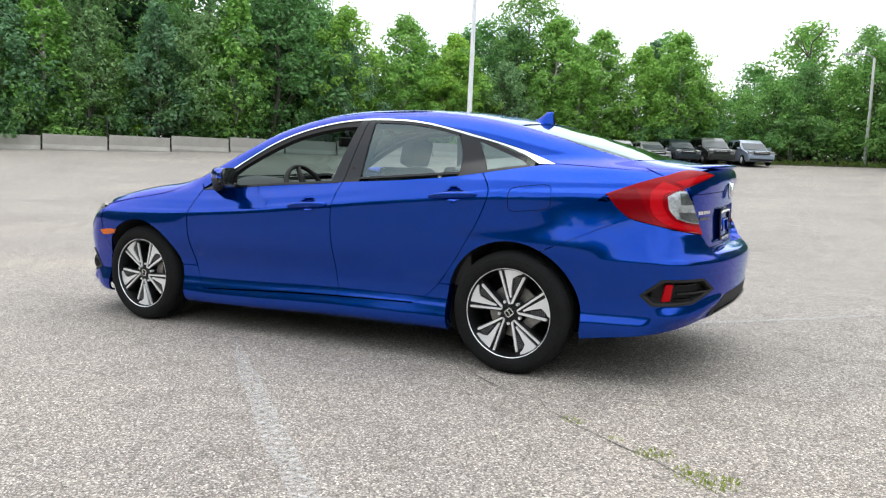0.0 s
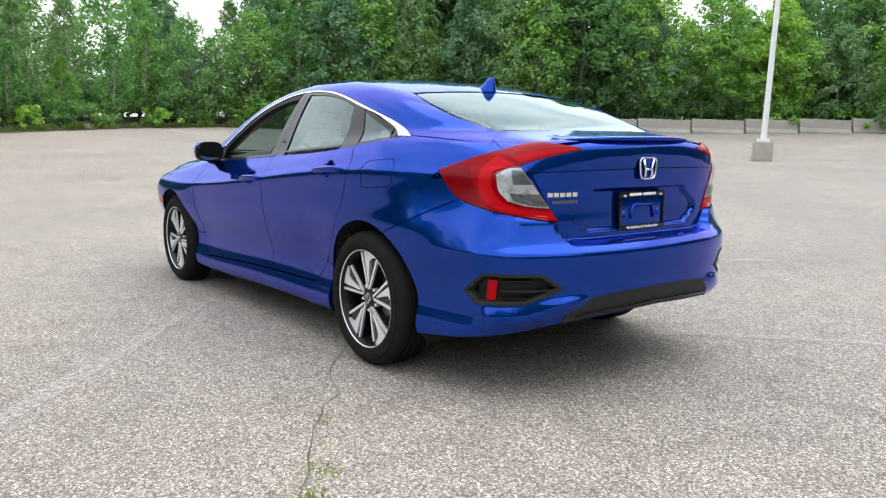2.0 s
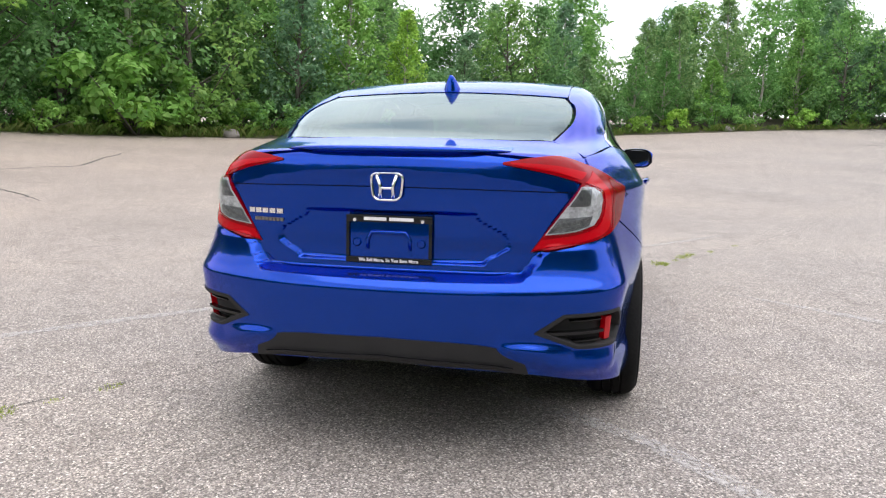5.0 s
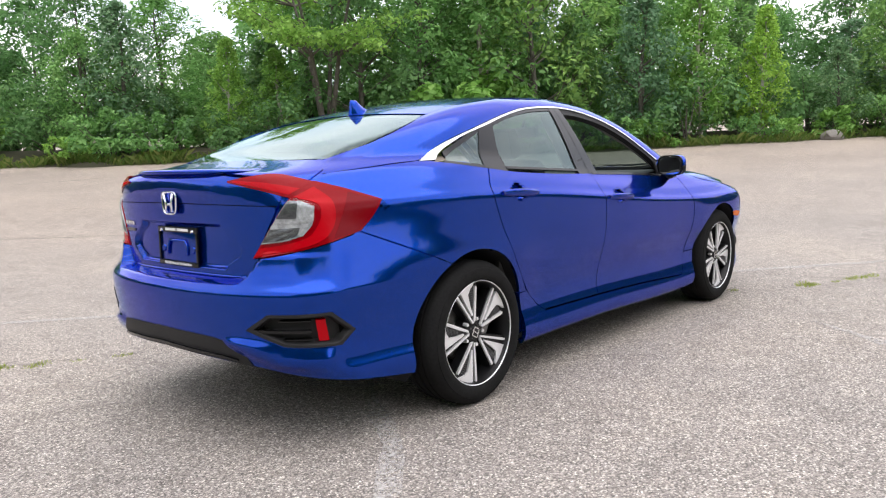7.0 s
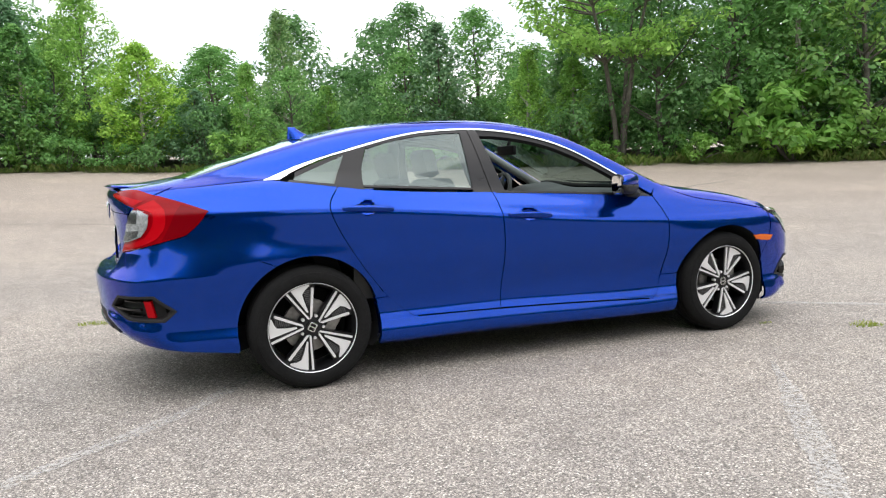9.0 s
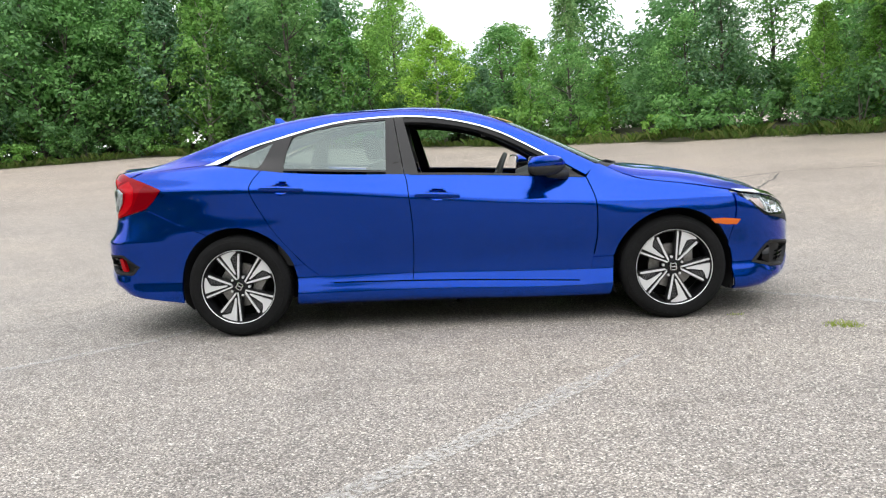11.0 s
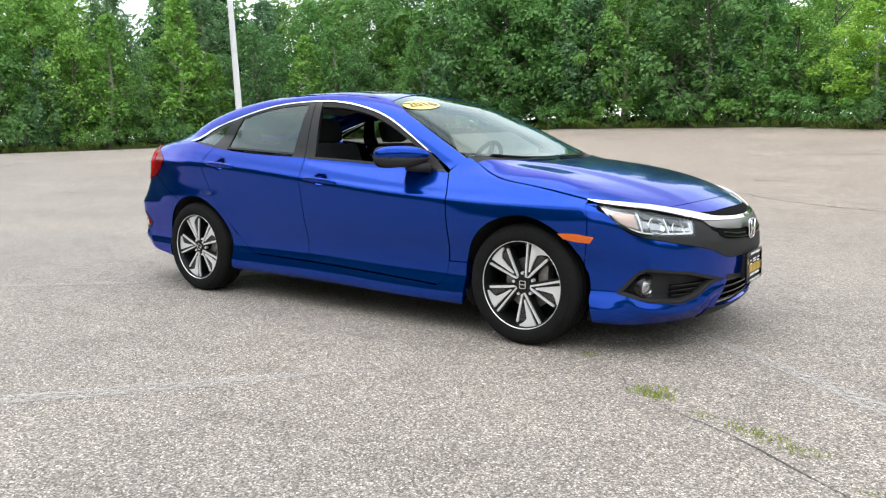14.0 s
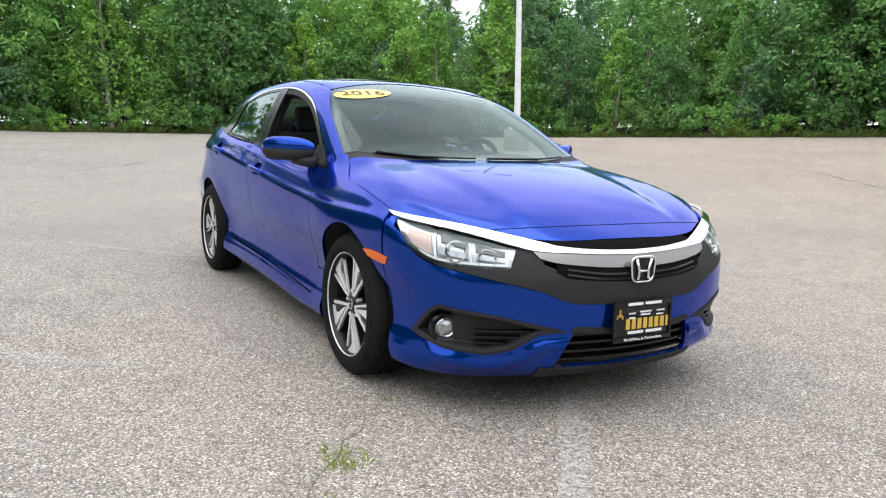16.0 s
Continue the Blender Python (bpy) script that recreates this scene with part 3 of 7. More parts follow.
        for i, (c, n) in enumerate(zip(ctr, nn)):
            bow = .008 + .018 * math.sin(math.pi * s[i]) ** .5
            hh = .010 + .007 * math.sin(math.pi * s[i]) ** .4
            for dz, dn in ((-hh, -.004), (-hh * .9, bow * .8), (0, bow + .006), (hh * .9, bow * .8), (hh, -.004)):
                verts.append((c + n * dn + np.array([0, 0, dz])) * (1, sd, 1))
        for i in range(14):
            for k in range(4):
                f = [i * 5 + k, i * 5 + k + 1, i * 5 + k + 6, i * 5 + k + 5]
                faces.append(f if sd < 0 else f[::-1])
        faces += [[0, 1, 2, 3, 4], [70, 71, 72, 73, 74]]
        raw("handle", verts, faces, BLUE, holder, "blue bar handle")
    return door, rear


FOG = [(1.775, .32), (1.843, .42), (1.880, .447), (2.059, .424), (2.275, .362), (2.19, .350), (2.107, .287), (2.031, .262), (1.89, .280)]
POCKET = [(-2.172, .478), (-2.105, .540), (-1.935, .543), (-1.875, .460), (-1.915, .408), (-2.062, .416)]


def shrunk(poly, k):
    c = np.mean(poly, axis=0)
    return [tuple(c + (np.array(q) - c) * k) for q in poly]


def inner(poly):
    """How far inside an outline each place lies (metres, below 0 outside)."""
    p = np.array(poly, float)
    test = within(poly)

    def far(uv):
        d = np.full(len(uv), 9.0)
        for a, b in zip(p, np.roll(p, -1, axis=0)):
            w = b - a
            s = np.clip(((uv - a) @ w) / (w @ w), 0, 1)
            d = np.minimum(d, np.linalg.norm(uv - a - s[:, None] * w, axis=1))
        return np.where(test(uv), d, -d)
    return far


def ridge(deep, low, high, peak, reach, u0, u1):
    """An edge that stands out below a pocket: upward facing from the pocket to its crest, then fading into the skin."""
    def press(uv):
        d = -deep(uv)
        rise = np.clip(d / reach, 0, 1) * step(2.8 * reach, reach, d)
        return -peak * rise * step(high, low, uv[:, 1]) * step(u0, u1, np.abs(uv[:, 0]))
    return press


def ends():
    # nose
    low_grille = [(2.300, .372), (2.55, .345), (2.55, .205), (2.225, .208)]
    holes = [inner(FOG), within(low_grille)]
    panel("front_bumper", flank, sheet(flank, at_xz([(1.72, .158)]) + [(1.80, .155), (2.0, .158), (2.2, .165), (2.55, .170)], BAND_LOW,
          at_xz([(1.72, .158)] + arch(1.35, .368, -14, 22, 6)[1:]) + [(1.66, .64), BAND_LOW[0]], None, 130, 74, (G, 0, 0, G)), BLUE, mirror=True, hole=lambda c: (holes[0](c) > .0085) | holes[1](c), sink=ridge(holes[0], .285, .36, .016, .034, 1.80, 1.90))
    for side in (1, -1):
        panel("bumper_blade", flank, sheet(flank, [(2.195, .192), (2.240, .192)], [(2.262, .368), (2.314, .382)], None, None, 4, 14), BLUE, None, "blue blade beside the lower grille", .0015, .022, side=side)
    panel("grille_brow", flank, sheet(flank, [(2.292, .356), (2.55, .333)], [(2.300, .380), (2.55, .354)], None, None, 24, 4), BLACK_MATT, None, "black upper edge of the lower grille", .003, .02, mirror=True)
    panel("lamp_surround", flank, sheet(flank, BAND_LOW[3:], [(1.865, .603), (2.002, .592), (2.094, .590), (2.135, .632), (2.19, .618), (2.245, .593), (2.40, .574), (2.55, .569)], None, None, 50, 10, (0, 0, 0, 0), (True, False, True, True)),
          BLACK_MATT, None, "black grille surround", .003, .03, mirror=True)
    for side in (1, -1):
        panel("lamp_surround", flank, sheet(flank, [(2.090, .594), (2.140, .606), (2.195, .612)], [(2.108, .676), (2.15, .670), (2.185, .662)], None, None, 12, 8), BLACK_MATT, None, "black grille surround", .0035, .02, side=side)
    panel("grille_slot", flank, sheet(flank, [(2.235, .588), (2.30, .562), (2.55, .544)], [(2.235, .622), (2.30, .612), (2.55, .594)], None, None, 20, 3), DARK, None, "dark slot under the chrome bar", .006, .004, mirror=True)
    for low in (.552, .570):
        panel("grille_slat", flank, sheet(flank, [(2.27, low + .022), (2.40, low + .004), (2.55, low)], [(2.27, low + .029), (2.40, low + .011), (2.55, low + .007)], None, None, 20, 2), BLACK_GLOSS, None, "", .009, .003, mirror=True)
    panel("grille_bar", flank, sheet(flank, [(2.180, .634), (2.245, .617), (2.40, .600), (2.55, .595)], [(2.130, .688), (2.254, .670), (2.40, .658), (2.55, .654)], None, None, 70, 8), SATIN, None, "satin chrome grille bar", .010, .03, mirror=True)
    panel("grille_bar_edge", flank, sheet(flank, [(1.690, .757), (1.90, .722), (2.08, .678), (2.15, .660), (2.20, .654), (2.254, .651), (2.40, .643), (2.55, .639)], WING_TOP, None, None, 70, 4), CHROME, None, "bright chrome upper edge sweeping over the headlights", .014, .006, mirror=True)
    panel("upper_slot", flank, sheet(flank, [(2.20, .683), (2.254, .671), (2.40, .659), (2.55, .655)], [(2.235, .694), (2.28, .694), (2.40, .694), (2.55, .694)], None, None, 24, 3), DARK, None, "dark slot above the chrome bar", .004, .004, mirror=True)
    panel("hood", upper, sheet(upper, HOOD_SIDE, [(1.15, 90), (1.5, 90), (1.9, 90), (2.150, 90)],
          [(.985, 28.8), (1.07, 36), (1.12, 48), (1.15, 66), (1.15, 90)], [(1.695, 15.1), (1.93, 16.4), (2.06, 17.9), (2.115, 22), (2.142, 32), (2.150, 62), (2.150, 90)], 60, 46, (0, G, G, 0)), BLUE, mirror=True)
    # front edge of the hood: the joint that runs across it
    j = upper(line([(2.005, 17.5), (2.045, 28), (2.06, 45), (2.065, 70), (2.065, 90)], 30))
    j = np.vstack([j, (j * (1, -1, 1))[::-1]])
    tube("hood_joint", j + normal(j) * .0002, .0016, DARK, car, "fine joint across the hood's front")
    # cowl with wipers
    panel("cowl", upper, sheet(upper, [(.90, 30.5), (.99, 28.4)], [(1.13, 90), (1.17, 90)], [(.90, 30.5), (1.06, 44), (1.12, 66), (1.13, 90)], [(.99, 28.4), (1.09, 40), (1.14, 60), (1.17, 90)], 6, 40), BLACK_MATT, None, "black cowl below the windscreen", -.006, .02, mirror=True)
    scr = panel("windscreen", upper, sheet(upper, [(.235, 55), (.45, 47), (.65, 40), (.80, 34.5), (.915, 30.3)], [(.105, 90), (.5, 90), (.9, 90), (1.135, 90)],
                [(.235, 55), (.17, 66), (.12, 78), (.105, 90)], [(.915, 30.3), (1.06, 43), (1.12, 64), (1.135, 90)], 30, 24, (.004, 0, .006, 0)), PANE, None, "grey windscreen glass", -.003, .004, mirror=True)
    scr.visible_shadow = False
    panel("windscreen_border", upper, sheet(upper, [(.225, 55.4), (.28, 53)], [(.098, 90), (.150, 90)], [(.225, 55.4), (.165, 66), (.112, 78), (.098, 90)], None, 4, 26), BLACK_GLOSS, scr, "black glass edge", -.0045, .0, mirror=True)
    panel("roof", upper, sheet(upper, [(-1.27, 54), (-.9, 56.5), (-.4, 57), (0, 56.5), (.235, 55)], [(-1.275, 90), (-.8, 90), (-.3, 90), (.10, 90)],
          [(-1.27, 54), (-1.275, 70), (-1.275, 90)], [(.235, 55), (.165, 66), (.112, 78), (.10, 90)], 40, 26, (G, G, G, 0)), BLUE, mirror=True)
    panel("sunroof", upper, sheet(upper, [(-.50, 66), (-.02, 66)], [(-.50, 90), (-.06, 90)], None, None, 10, 10), BLACK_GLOSS, None, "dark glass sunroof panel", .002, .004, mirror=True)
    # tail
    rw = panel("rear_screen", upper, sheet(upper, [(-1.90, 46.8), (-1.75, 46.9), (-1.6, 48), (-1.42, 51), (-1.285, 54.4)], [(-1.965, 90), (-1.7, 90), (-1.5, 90), (-1.285, 90)],
               [(-1.90, 46.8), (-1.945, 60), (-1.965, 90)], [(-1.285, 54.4), (-1.29, 72), (-1.285, 90)], 30, 24, (.003, .003, .004, 0)), REAR_PANE, None, "sloping rear glass", -.003, .004, mirror=True)
    rw.visible_shadow = False
    panel("trunk_top", upper, sheet(upper, [(-2.150, 35.6), (-2.08, 36.2), (-2.01, 38.2), (-1.93, 41.8), (-1.90, 46.3)], [(-2.228, 90), (-2.15, 90), (-2.05, 90), (-1.97, 90)],
          [(-2.150, 35.6), (-2.185, 42), (-2.215, 52), (-2.228, 64), (-2.228, 90)], [(-1.90, 46.3), (-1.945, 58), (-1.97, 90)], 24, 34, (0, G, G, 0)), BLUE, mirror=True)
    panel("trunk_lid", flank, sheet(flank, [(-2.19, .684), (-2.235, .662), (-2.40, .660), (-2.55, .660)], [(-2.046, 1.000), (-2.13, 1.030), (-2.24, 1.052), (-2.40, 1.064), (-2.55, 1.066)],
          [(-2.19, .684), (-2.158, .735), (-2.05, .985), (-2.046, 1.0)], None, 60, 54, (G, 0, G, 0), (True, True, False, True)), BLUE, mirror=True)
    j = flank(line([(-2.075, .938), (-2.3, .944), (-2.55, .947)], 24))
    j = np.vstack([j, (j * (1, -1, 1))[::-1]])
    tube("lid_joint", j, .0018, DARK, car, "fine joint across the trunk lid")
    panel("flange", flank, sheet(flank, [(-2.160, .712), (-2.19, .660), (-2.235, .638), (-2.40, .638), (-2.55, .638)], [(-2.160, .752), (-2.180, .712), (-2.235, .680), (-2.40, .677), (-2.55, .677)], None, None, 50, 18), BLUE, None, "", -.003, 0, mirror=True)
    # spoiler lip
    ys = np.linspace(-.40, .40, 41)
    verts, faces = [], []
    for y in ys:
        e = max(0.0, 1 - (abs(y) / .40) ** 6)
        x0 = -2.13 + .06 * (y / .4) ** 2
        for dx, dz in ((0, .0), (-.07, .008), (-.145, .014), (-.165, .010), (-.160, .0), (-.125, -.018)):
            x = x0 + dx * (.6 + .4 * e)
            z = float(CREST(x)) - .006 - float(CAMBER(x)) * y * y + dz * e + .001
            verts.append((x, y, z))
    for i in range(40):
        for k in range(5):
            faces.append([i * 6 + k, i * 6 + k + 1, i * 6 + k + 7, i * 6 + k + 6])
    raw("spoiler", verts, [f[::-1] for f in faces], BLUE, car, "low blue spoiler lip on the trunk")
    a = at_xz(arch(-1.35, .372, 117, 190, 10))
    pocket = inner(POCKET)
    panel("rear_bumper", flank, sheet(flank, at_xz([(-1.72, .225)]) + [(-1.80, .245), (-2.0, .285), (-2.2, .332), (-2.55, .362)],
          [a[0], (-1.845, .8235), (-1.958, .7845), (-2.06, .7565), (-2.163, .7365), (-2.19, .680), (-2.235, .656), (-2.40, .655), (-2.55, .655)],
          at_xz([(-1.72, .225)]) + a[::-1], None, 130, 76, (0, 0, 0, G), (True, False, True, True)), BLUE, mirror=True, hole=lambda c: pocket(c) > .0085, sink=ridge(pocket, .415, .455, .020, .045, 1.90, 1.97))
    panel("diffuser", flank, sheet(flank, [(-2.172, .328), (-2.3, .348), (-2.55, .362)], [(-2.200, .404), (-2.26, .428), (-2.36, .442), (-2.55, .449)], None, None, 40, 8), BLACK_MATT, None, "black lower rear valance", .003, .012, mirror=True)
    panel("diffuser_strip", flank, sheet(flank, [(-2.215, .352), (-2.3, .362), (-2.55, .377)], [(-2.215, .358), (-2.3, .372), (-2.55, .388)], None, None, 30, 4), BLACK_GLOSS, None, "glossy rib", .013, .008, mirror=True)


def tube(name, path, r, material, parent=None, label="", sides=6, closed=False):
    """A round bar along a path."""
    p = np.asarray(path, float)
    n = len(p)
    verts, faces = [], []
    rr = np.broadcast_to(np.asarray(r, float), (n,))
    for i in range(n):
        a, b = p[(i - 1) % n if closed else max(i - 1, 0)], p[(i + 1) % n if closed else min(i + 1, n - 1)]
        d = (b - a) / max(np.linalg.norm(b - a), 1e-9)
        h = np.array([0, 0, 1.0]) if abs(d[2]) < .9 else np.array([1.0, 0, 0])
        u = np.cross(d, h)
        u /= np.linalg.norm(u)
        w = np.cross(u, d)
        for k in range(sides):
            t = 2 * math.pi * k / sides
            verts.append(p[i] + rr[i] * (math.cos(t) * u + math.sin(t) * w))
    for i in range(n if closed else n - 1):
        for k in range(sides):
            a, b = i * sides, (i + 1) % n * sides
            faces.append([a + k, a + (k + 1) % sides, b + (k + 1) % sides, b + k])
    if not closed:
        faces += [list(range(sides))[::-1], [(n - 1) * sides + k for k in range(sides)]]
    return raw(name, verts, faces, material, parent, label)


def lathe(name, prof, material, parent=None, label="", n=48, axis="y", sharp=35):
    """A turned body: (radius, along) pairs round the y axis."""
    verts, faces, m = [], [], len(prof)
    for i in range(n):
        t = 2 * math.pi * i / n
        for r, a in prof:
            verts.append((r * math.cos(t), a, r * math.sin(t)) if axis == "y" else (r * math.cos(t), r * math.sin(t), a) if axis == "z" else (a, r * math.cos(t), r * math.sin(t)))
    for i in range(n):
        for k in range(m - 1):
            faces.append([i * m + k, i * m + k + 1, (i + 1) % n * m + k + 1, (i + 1) % n * m + k])
    bm = bmesh.new()
    vs = [bm.verts.new(v) for v in verts]
    for f in faces:
        bm.faces.new([vs[i] for i in f])
    return part(name, bm, material, parent, label)


def prism(bm, outline, y0, y1, shrink=0.0):
    """A plate with the given (x, z) outline between two depths."""
    c = np.mean(outline, axis=0)
    a = [bm.verts.new((x, y0, z)) for x, z in outline]
    b = [bm.verts.new((c[0] + (x - c[0]) * (1 - shrink), y1, c[1] + (z - c[1]) * (1 - shrink))) for x, z in outline]
    n = len(a)
    for i in range(n):
        bm.faces.new([a[i], a[(i + 1) % n], b[(i + 1) % n], b[i]])
    bm.faces.new(a[::-1])
    bm.faces.new(b)


def box(bm, c, s, bevel=0.0, turn=None):
    r = bmesh.ops.create_cube(bm, size=1, matrix=Matrix.Translation(c) @ (turn or Matrix()) @ Matrix.Diagonal((*s, 1)))
    if bevel:
        es = {e for v in r["verts"] for e in v.link_edges}
        bmesh.ops.bevel(bm, geom=list(es), offset=bevel, segments=2, affect="EDGES", profile=.6)


def wheel():
    """One wheel, its outer side towards -y, centred on its hub."""
    w = new("wheel")
    w.parent = car
    tyre = [(.228, .10), (.238, .104), (.262, .108), (.285, .104), (.305, .093), (.316, .078), (.3195, .06), (.3195, .046), (.313, .044), (.313, .038), (.3205, .036), (.3205, .010),
            (.313, .008), (.313, -.002), (.3205, -.004), (.3205, -.030), (.313, -.032), (.313, -.038), (.3195, -.040), (.3195, -.062), (.316, -.076), (.305, -.090), (.294, -.099), (.288, -.1005), (.287, -.104), (.266, -.108), (.250, -.106), (.240, -.102), (.233, -.096), (.228, -.088)]
    t = lathe("tyre", tyre, RUBBER, w, "black rubber tyre", 72)
    rim = lathe("rim", [(.230, .09), (.218, .085), (.208, .03), (.210, -.03), (.220, -.070), (.2295, -.0915)], RIM_DARK, w, "black and machined alloy rim", 60)
    lathe("rim_lip", [(.2325, -.092), (.2330, -.0960), (.2315, -.0972), (.2292, -.0950), (.2288, -.0920)], ALLOY, rim, "bright rim lip", 72)
    lathe("brake_disc", [(.05, -.005), (.138, -.005), (.138, .02), (.05, .02)], STEEL, w, "steel brake disc", 40)
    # near-black disc added to keep the depth behind the spokes dark
    lathe("dark_backing", [(.0, .03), (.20, .03), (.205, .09)], DARK, w, "", 30)
    bm = bmesh.new()
    box(bm, (.10, .0, .05), (.06, .07, .12), .012)
    part("brake_caliper", bm, STEEL, w, "grey brake caliper")

    def pol(r, a):
        return (r * math.cos(radians(a)), r * math.sin(radians(a)))
    for i in range(5):
        a = 82 + 72 * i

        def plate(nm, pts, y0, y1, mt, shrink, label=""):
            bm = bmesh.new()
            prism(bm, [pol(r, a + q) for r, q in pts], y0, y1, shrink)
            part(nm, bm, mt, rim, label)
        plate("spoke_back", [(.040, 2), (.13, 4), (.226, 4.5), (.227, -10), (.227, -22), (.227, -34), (.226, -41), (.13, -40), (.046, -44)], -.020, -.0655, RIM_DARK, .03)
        plate("spoke", [(.043, -22), (.045, -9), (.227, 1.7), (.227, -1.3)], -.065, -.0755, ALLOY, .02, "machined spoke edge")
        plate("spoke", [(.078, -17), (.227, -6.0), (.2275, -14), (.2275, -24), (.226, -33), (.214, -32), (.199, -25.5), (.180, -19.5), (.130, -19.5), (.080, -22.5)], -.065, -.0755, ALLOY, .02, "broad machined spoke facet")
        plate("spoke", [(.043, -22), (.052, -36), (.198, -38.8), (.206, -38.5), (.208, -36.2), (.200, -34.8), (.100, -30.5)], -.065, -.0745, ALLOY, .02, "machined spoke")
        # ribbed dark insert between the two arms
        bm = bmesh.new()
        for k in range(8):
            r0 = .122 + .0098 * k
            x, z = pol(r0, a - 27.5)
            box(bm, (x, -.067, z), (.0042, .008, .015 + .0026 * k), 0, Matrix.Rotation(-radians(a - 27.5), 4, "Y"))
        part("rim_insert", bm, RIM_GREY, rim, "ribbed dark grey insert")
        x, z = pol(.060, a + 15)
        nut = lathe("wheel_nut", [(.0, -.069), (.007, -.069), (.009, -.064), (.009, -.045)], ALLOY, rim, "", 8)
        nut.location = (x, 0, z)
    lathe("hub", [(.0, -.066), (.036, -.066), (.060, -.060), (.070, -.03), (.072, .0)], RIM_DARK, rim, "black hub", 40)
    cap = lathe("hub_cap", [(.0, -.0735), (.024, -.0735), (.031, -.071), (.034, -.066)], BLACK_GLOSS, rim, "black hub cap", 32)
    bm = bmesh.new()
    for x in (-.017, .017):
        box(bm, (x, -.0742, 0), (.006, .003, .040), .001)
    for z in (-.020, 0, .020):
        box(bm, (0, -.0742, z), (.030, .003, .005), .001)
    part("hub_emblem", bm, CHROME, rim, "small chrome emblem")
    return w


def lamps(sd):
    f = flank
    tl = panel("tail_light", f, sheet(f, LAMP_LOW, LAMP_TOP, LAMP_IN, LAMP_OUT, 48, 30, (.001, -.004, .001, -.004), (True, False, True, True)), RED_LENS, None, "red tail light with a clear inset", .004, .02, side=sd)
    panel("lamp_shade", f, sheet(f, [(-1.925, .803), (-1.85, .829)], [(-1.875, .980), (-1.775, .940)], [(-1.925, .803), (-1.895, .90), (-1.875, .980)], LAMP_OUT, 10, 12, (.002, .004, .004, .004)), RED_DARK, tl, "deep red outer end", .0055, .002, side=sd)
    band_out = [(-2.158, .746), (-2.05, .768), (-1.960, .800), (-1.925, .845), (-1.915, .90), (-1.925, .950), (-1.975, 1.002)]
    band_in = [(-2.138, .778), (-2.05, .796), (-1.990, .820), (-1.963, .865), (-1.955, .905), (-1.965, .940), (-2.028, .968)]
    panel("lamp_band", f, sheet(f, band_out, band_in, None, None, 40, 5), REFLECTOR, tl, "bright red light band", .0065, .003, side=sd,
          sink=lambda uv: .0006 * np.sin(uv[:, 0] * 900))
    panel("lamp_inset", f, sheet(f, [(-2.130, .795), (-2.06, .806), (-2.004, .826)], [(-2.042, .955), (-2.01, .952), (-1.972, .930)], None, [(-2.004, .826), (-1.978, .870), (-1.972, .930)], 24, 24), LAMP_BRIGHT, tl, "silver reflector under clear glass", .0085, .004, side=sd,
          sink=lambda uv: .0012 + .0012 * np.sin(uv[:, 0] * 200) * np.sin(uv[:, 1] * 150))
    panel("lamp_inset", f, sheet(f, [(-2.125, .800), (-2.06, .811), (-2.020, .826)], [(-2.096, .852), (-2.010, .858)], None, None, 10, 8), RIM_GREY, tl, "grey ribbed lower chamber", .0125, .002, side=sd,
          sink=lambda uv: .002 + .002 * np.sin(uv[:, 1] * 700))
    panel("lamp_inset", f, sheet(f, [(-2.074, .892), (-2.02, .892)], [(-2.045, .945), (-2.015, .945)], None, None, 6, 6), RIM_GREY, tl, "dark chamber", .0105, .002, side=sd)
    panel("lamp_divider", f, sheet(f, [(-2.086, .872), (-1.985, .876)], [(-2.080, .885), (-1.982, .886)], None, None, 8, 3), LAMP_BRIGHT, tl, "pale divider", .010, .003, side=sd)
    lens = panel("lens_cover", f, sheet(f, [(-2.133, .792), (-2.06, .803), (-2.000, .823)], [(-2.040, .960), (-2.01, .957), (-1.968, .933)], None, None, 8, 8), CLEAR, tl, "clear cover", .014, .0, side=sd)
    lens.visible_shadow = False
    lid = panel("lid_light", f, sheet(f, [(-2.240, 1.028), (-2.128, .999), (-2.038, .967)], [(-2.240, 1.034), (-2.153, 1.049), (-2.074, 1.052), (-1.979, 1.022)], None, None, 24, 10), RED_LENS, None, "red light on the trunk lid", .005, .015, side=sd)
    panel("lamp_band", f, sheet(f, [(-2.22, 1.028), (-2.12, 1.006), (-2.040, .978)], [(-2.22, 1.034), (-2.11, 1.024), (-2.012, .998)], None, None, 20, 4), REFLECTOR, lid, "bright red light band", .0065, .003, side=sd)
    # rear pocket with its reflector
    deep = inner(POCKET)
    panel("vent_pocket", f, sheet(f, [(-2.172, .476), (-2.062, .416), (-1.915, .408)], [(-2.172, .480), (-2.105, .540), (-1.935, .543)], None, [(-1.915, .408), (-1.875, .460), (-1.935, .543)], 70, 40, smooth=False), BLACK_MATT, None, "black slotted pocket in the bumper", .003, .006, side=sd,
          sink=lambda uv: .040 * step(.0125, .018, deep(uv)))
    panel("reflector", f, sheet(f, [(-1.972, .432), (-1.944, .429)], [(-1.978, .514), (-1.952, .514)], None, None, 5, 6), REFLECTOR, None, "red rear reflector", -.012, .02, side=sd)
    for u0, z0, z1, u1, up in ((-2.14, .468, .478, -1.99, .0), (-2.07, .436, .441, -1.99, -.010), (-2.08, .508, .512, -1.99, -.014)):
        panel("vent_slat", f, sheet(f, [(u0, z0), (u1, z0)], [(u0, z1), (u1, z1)], None, None, 12, 2), BLACK_GLOSS, None, "", up, .02, side=sd)
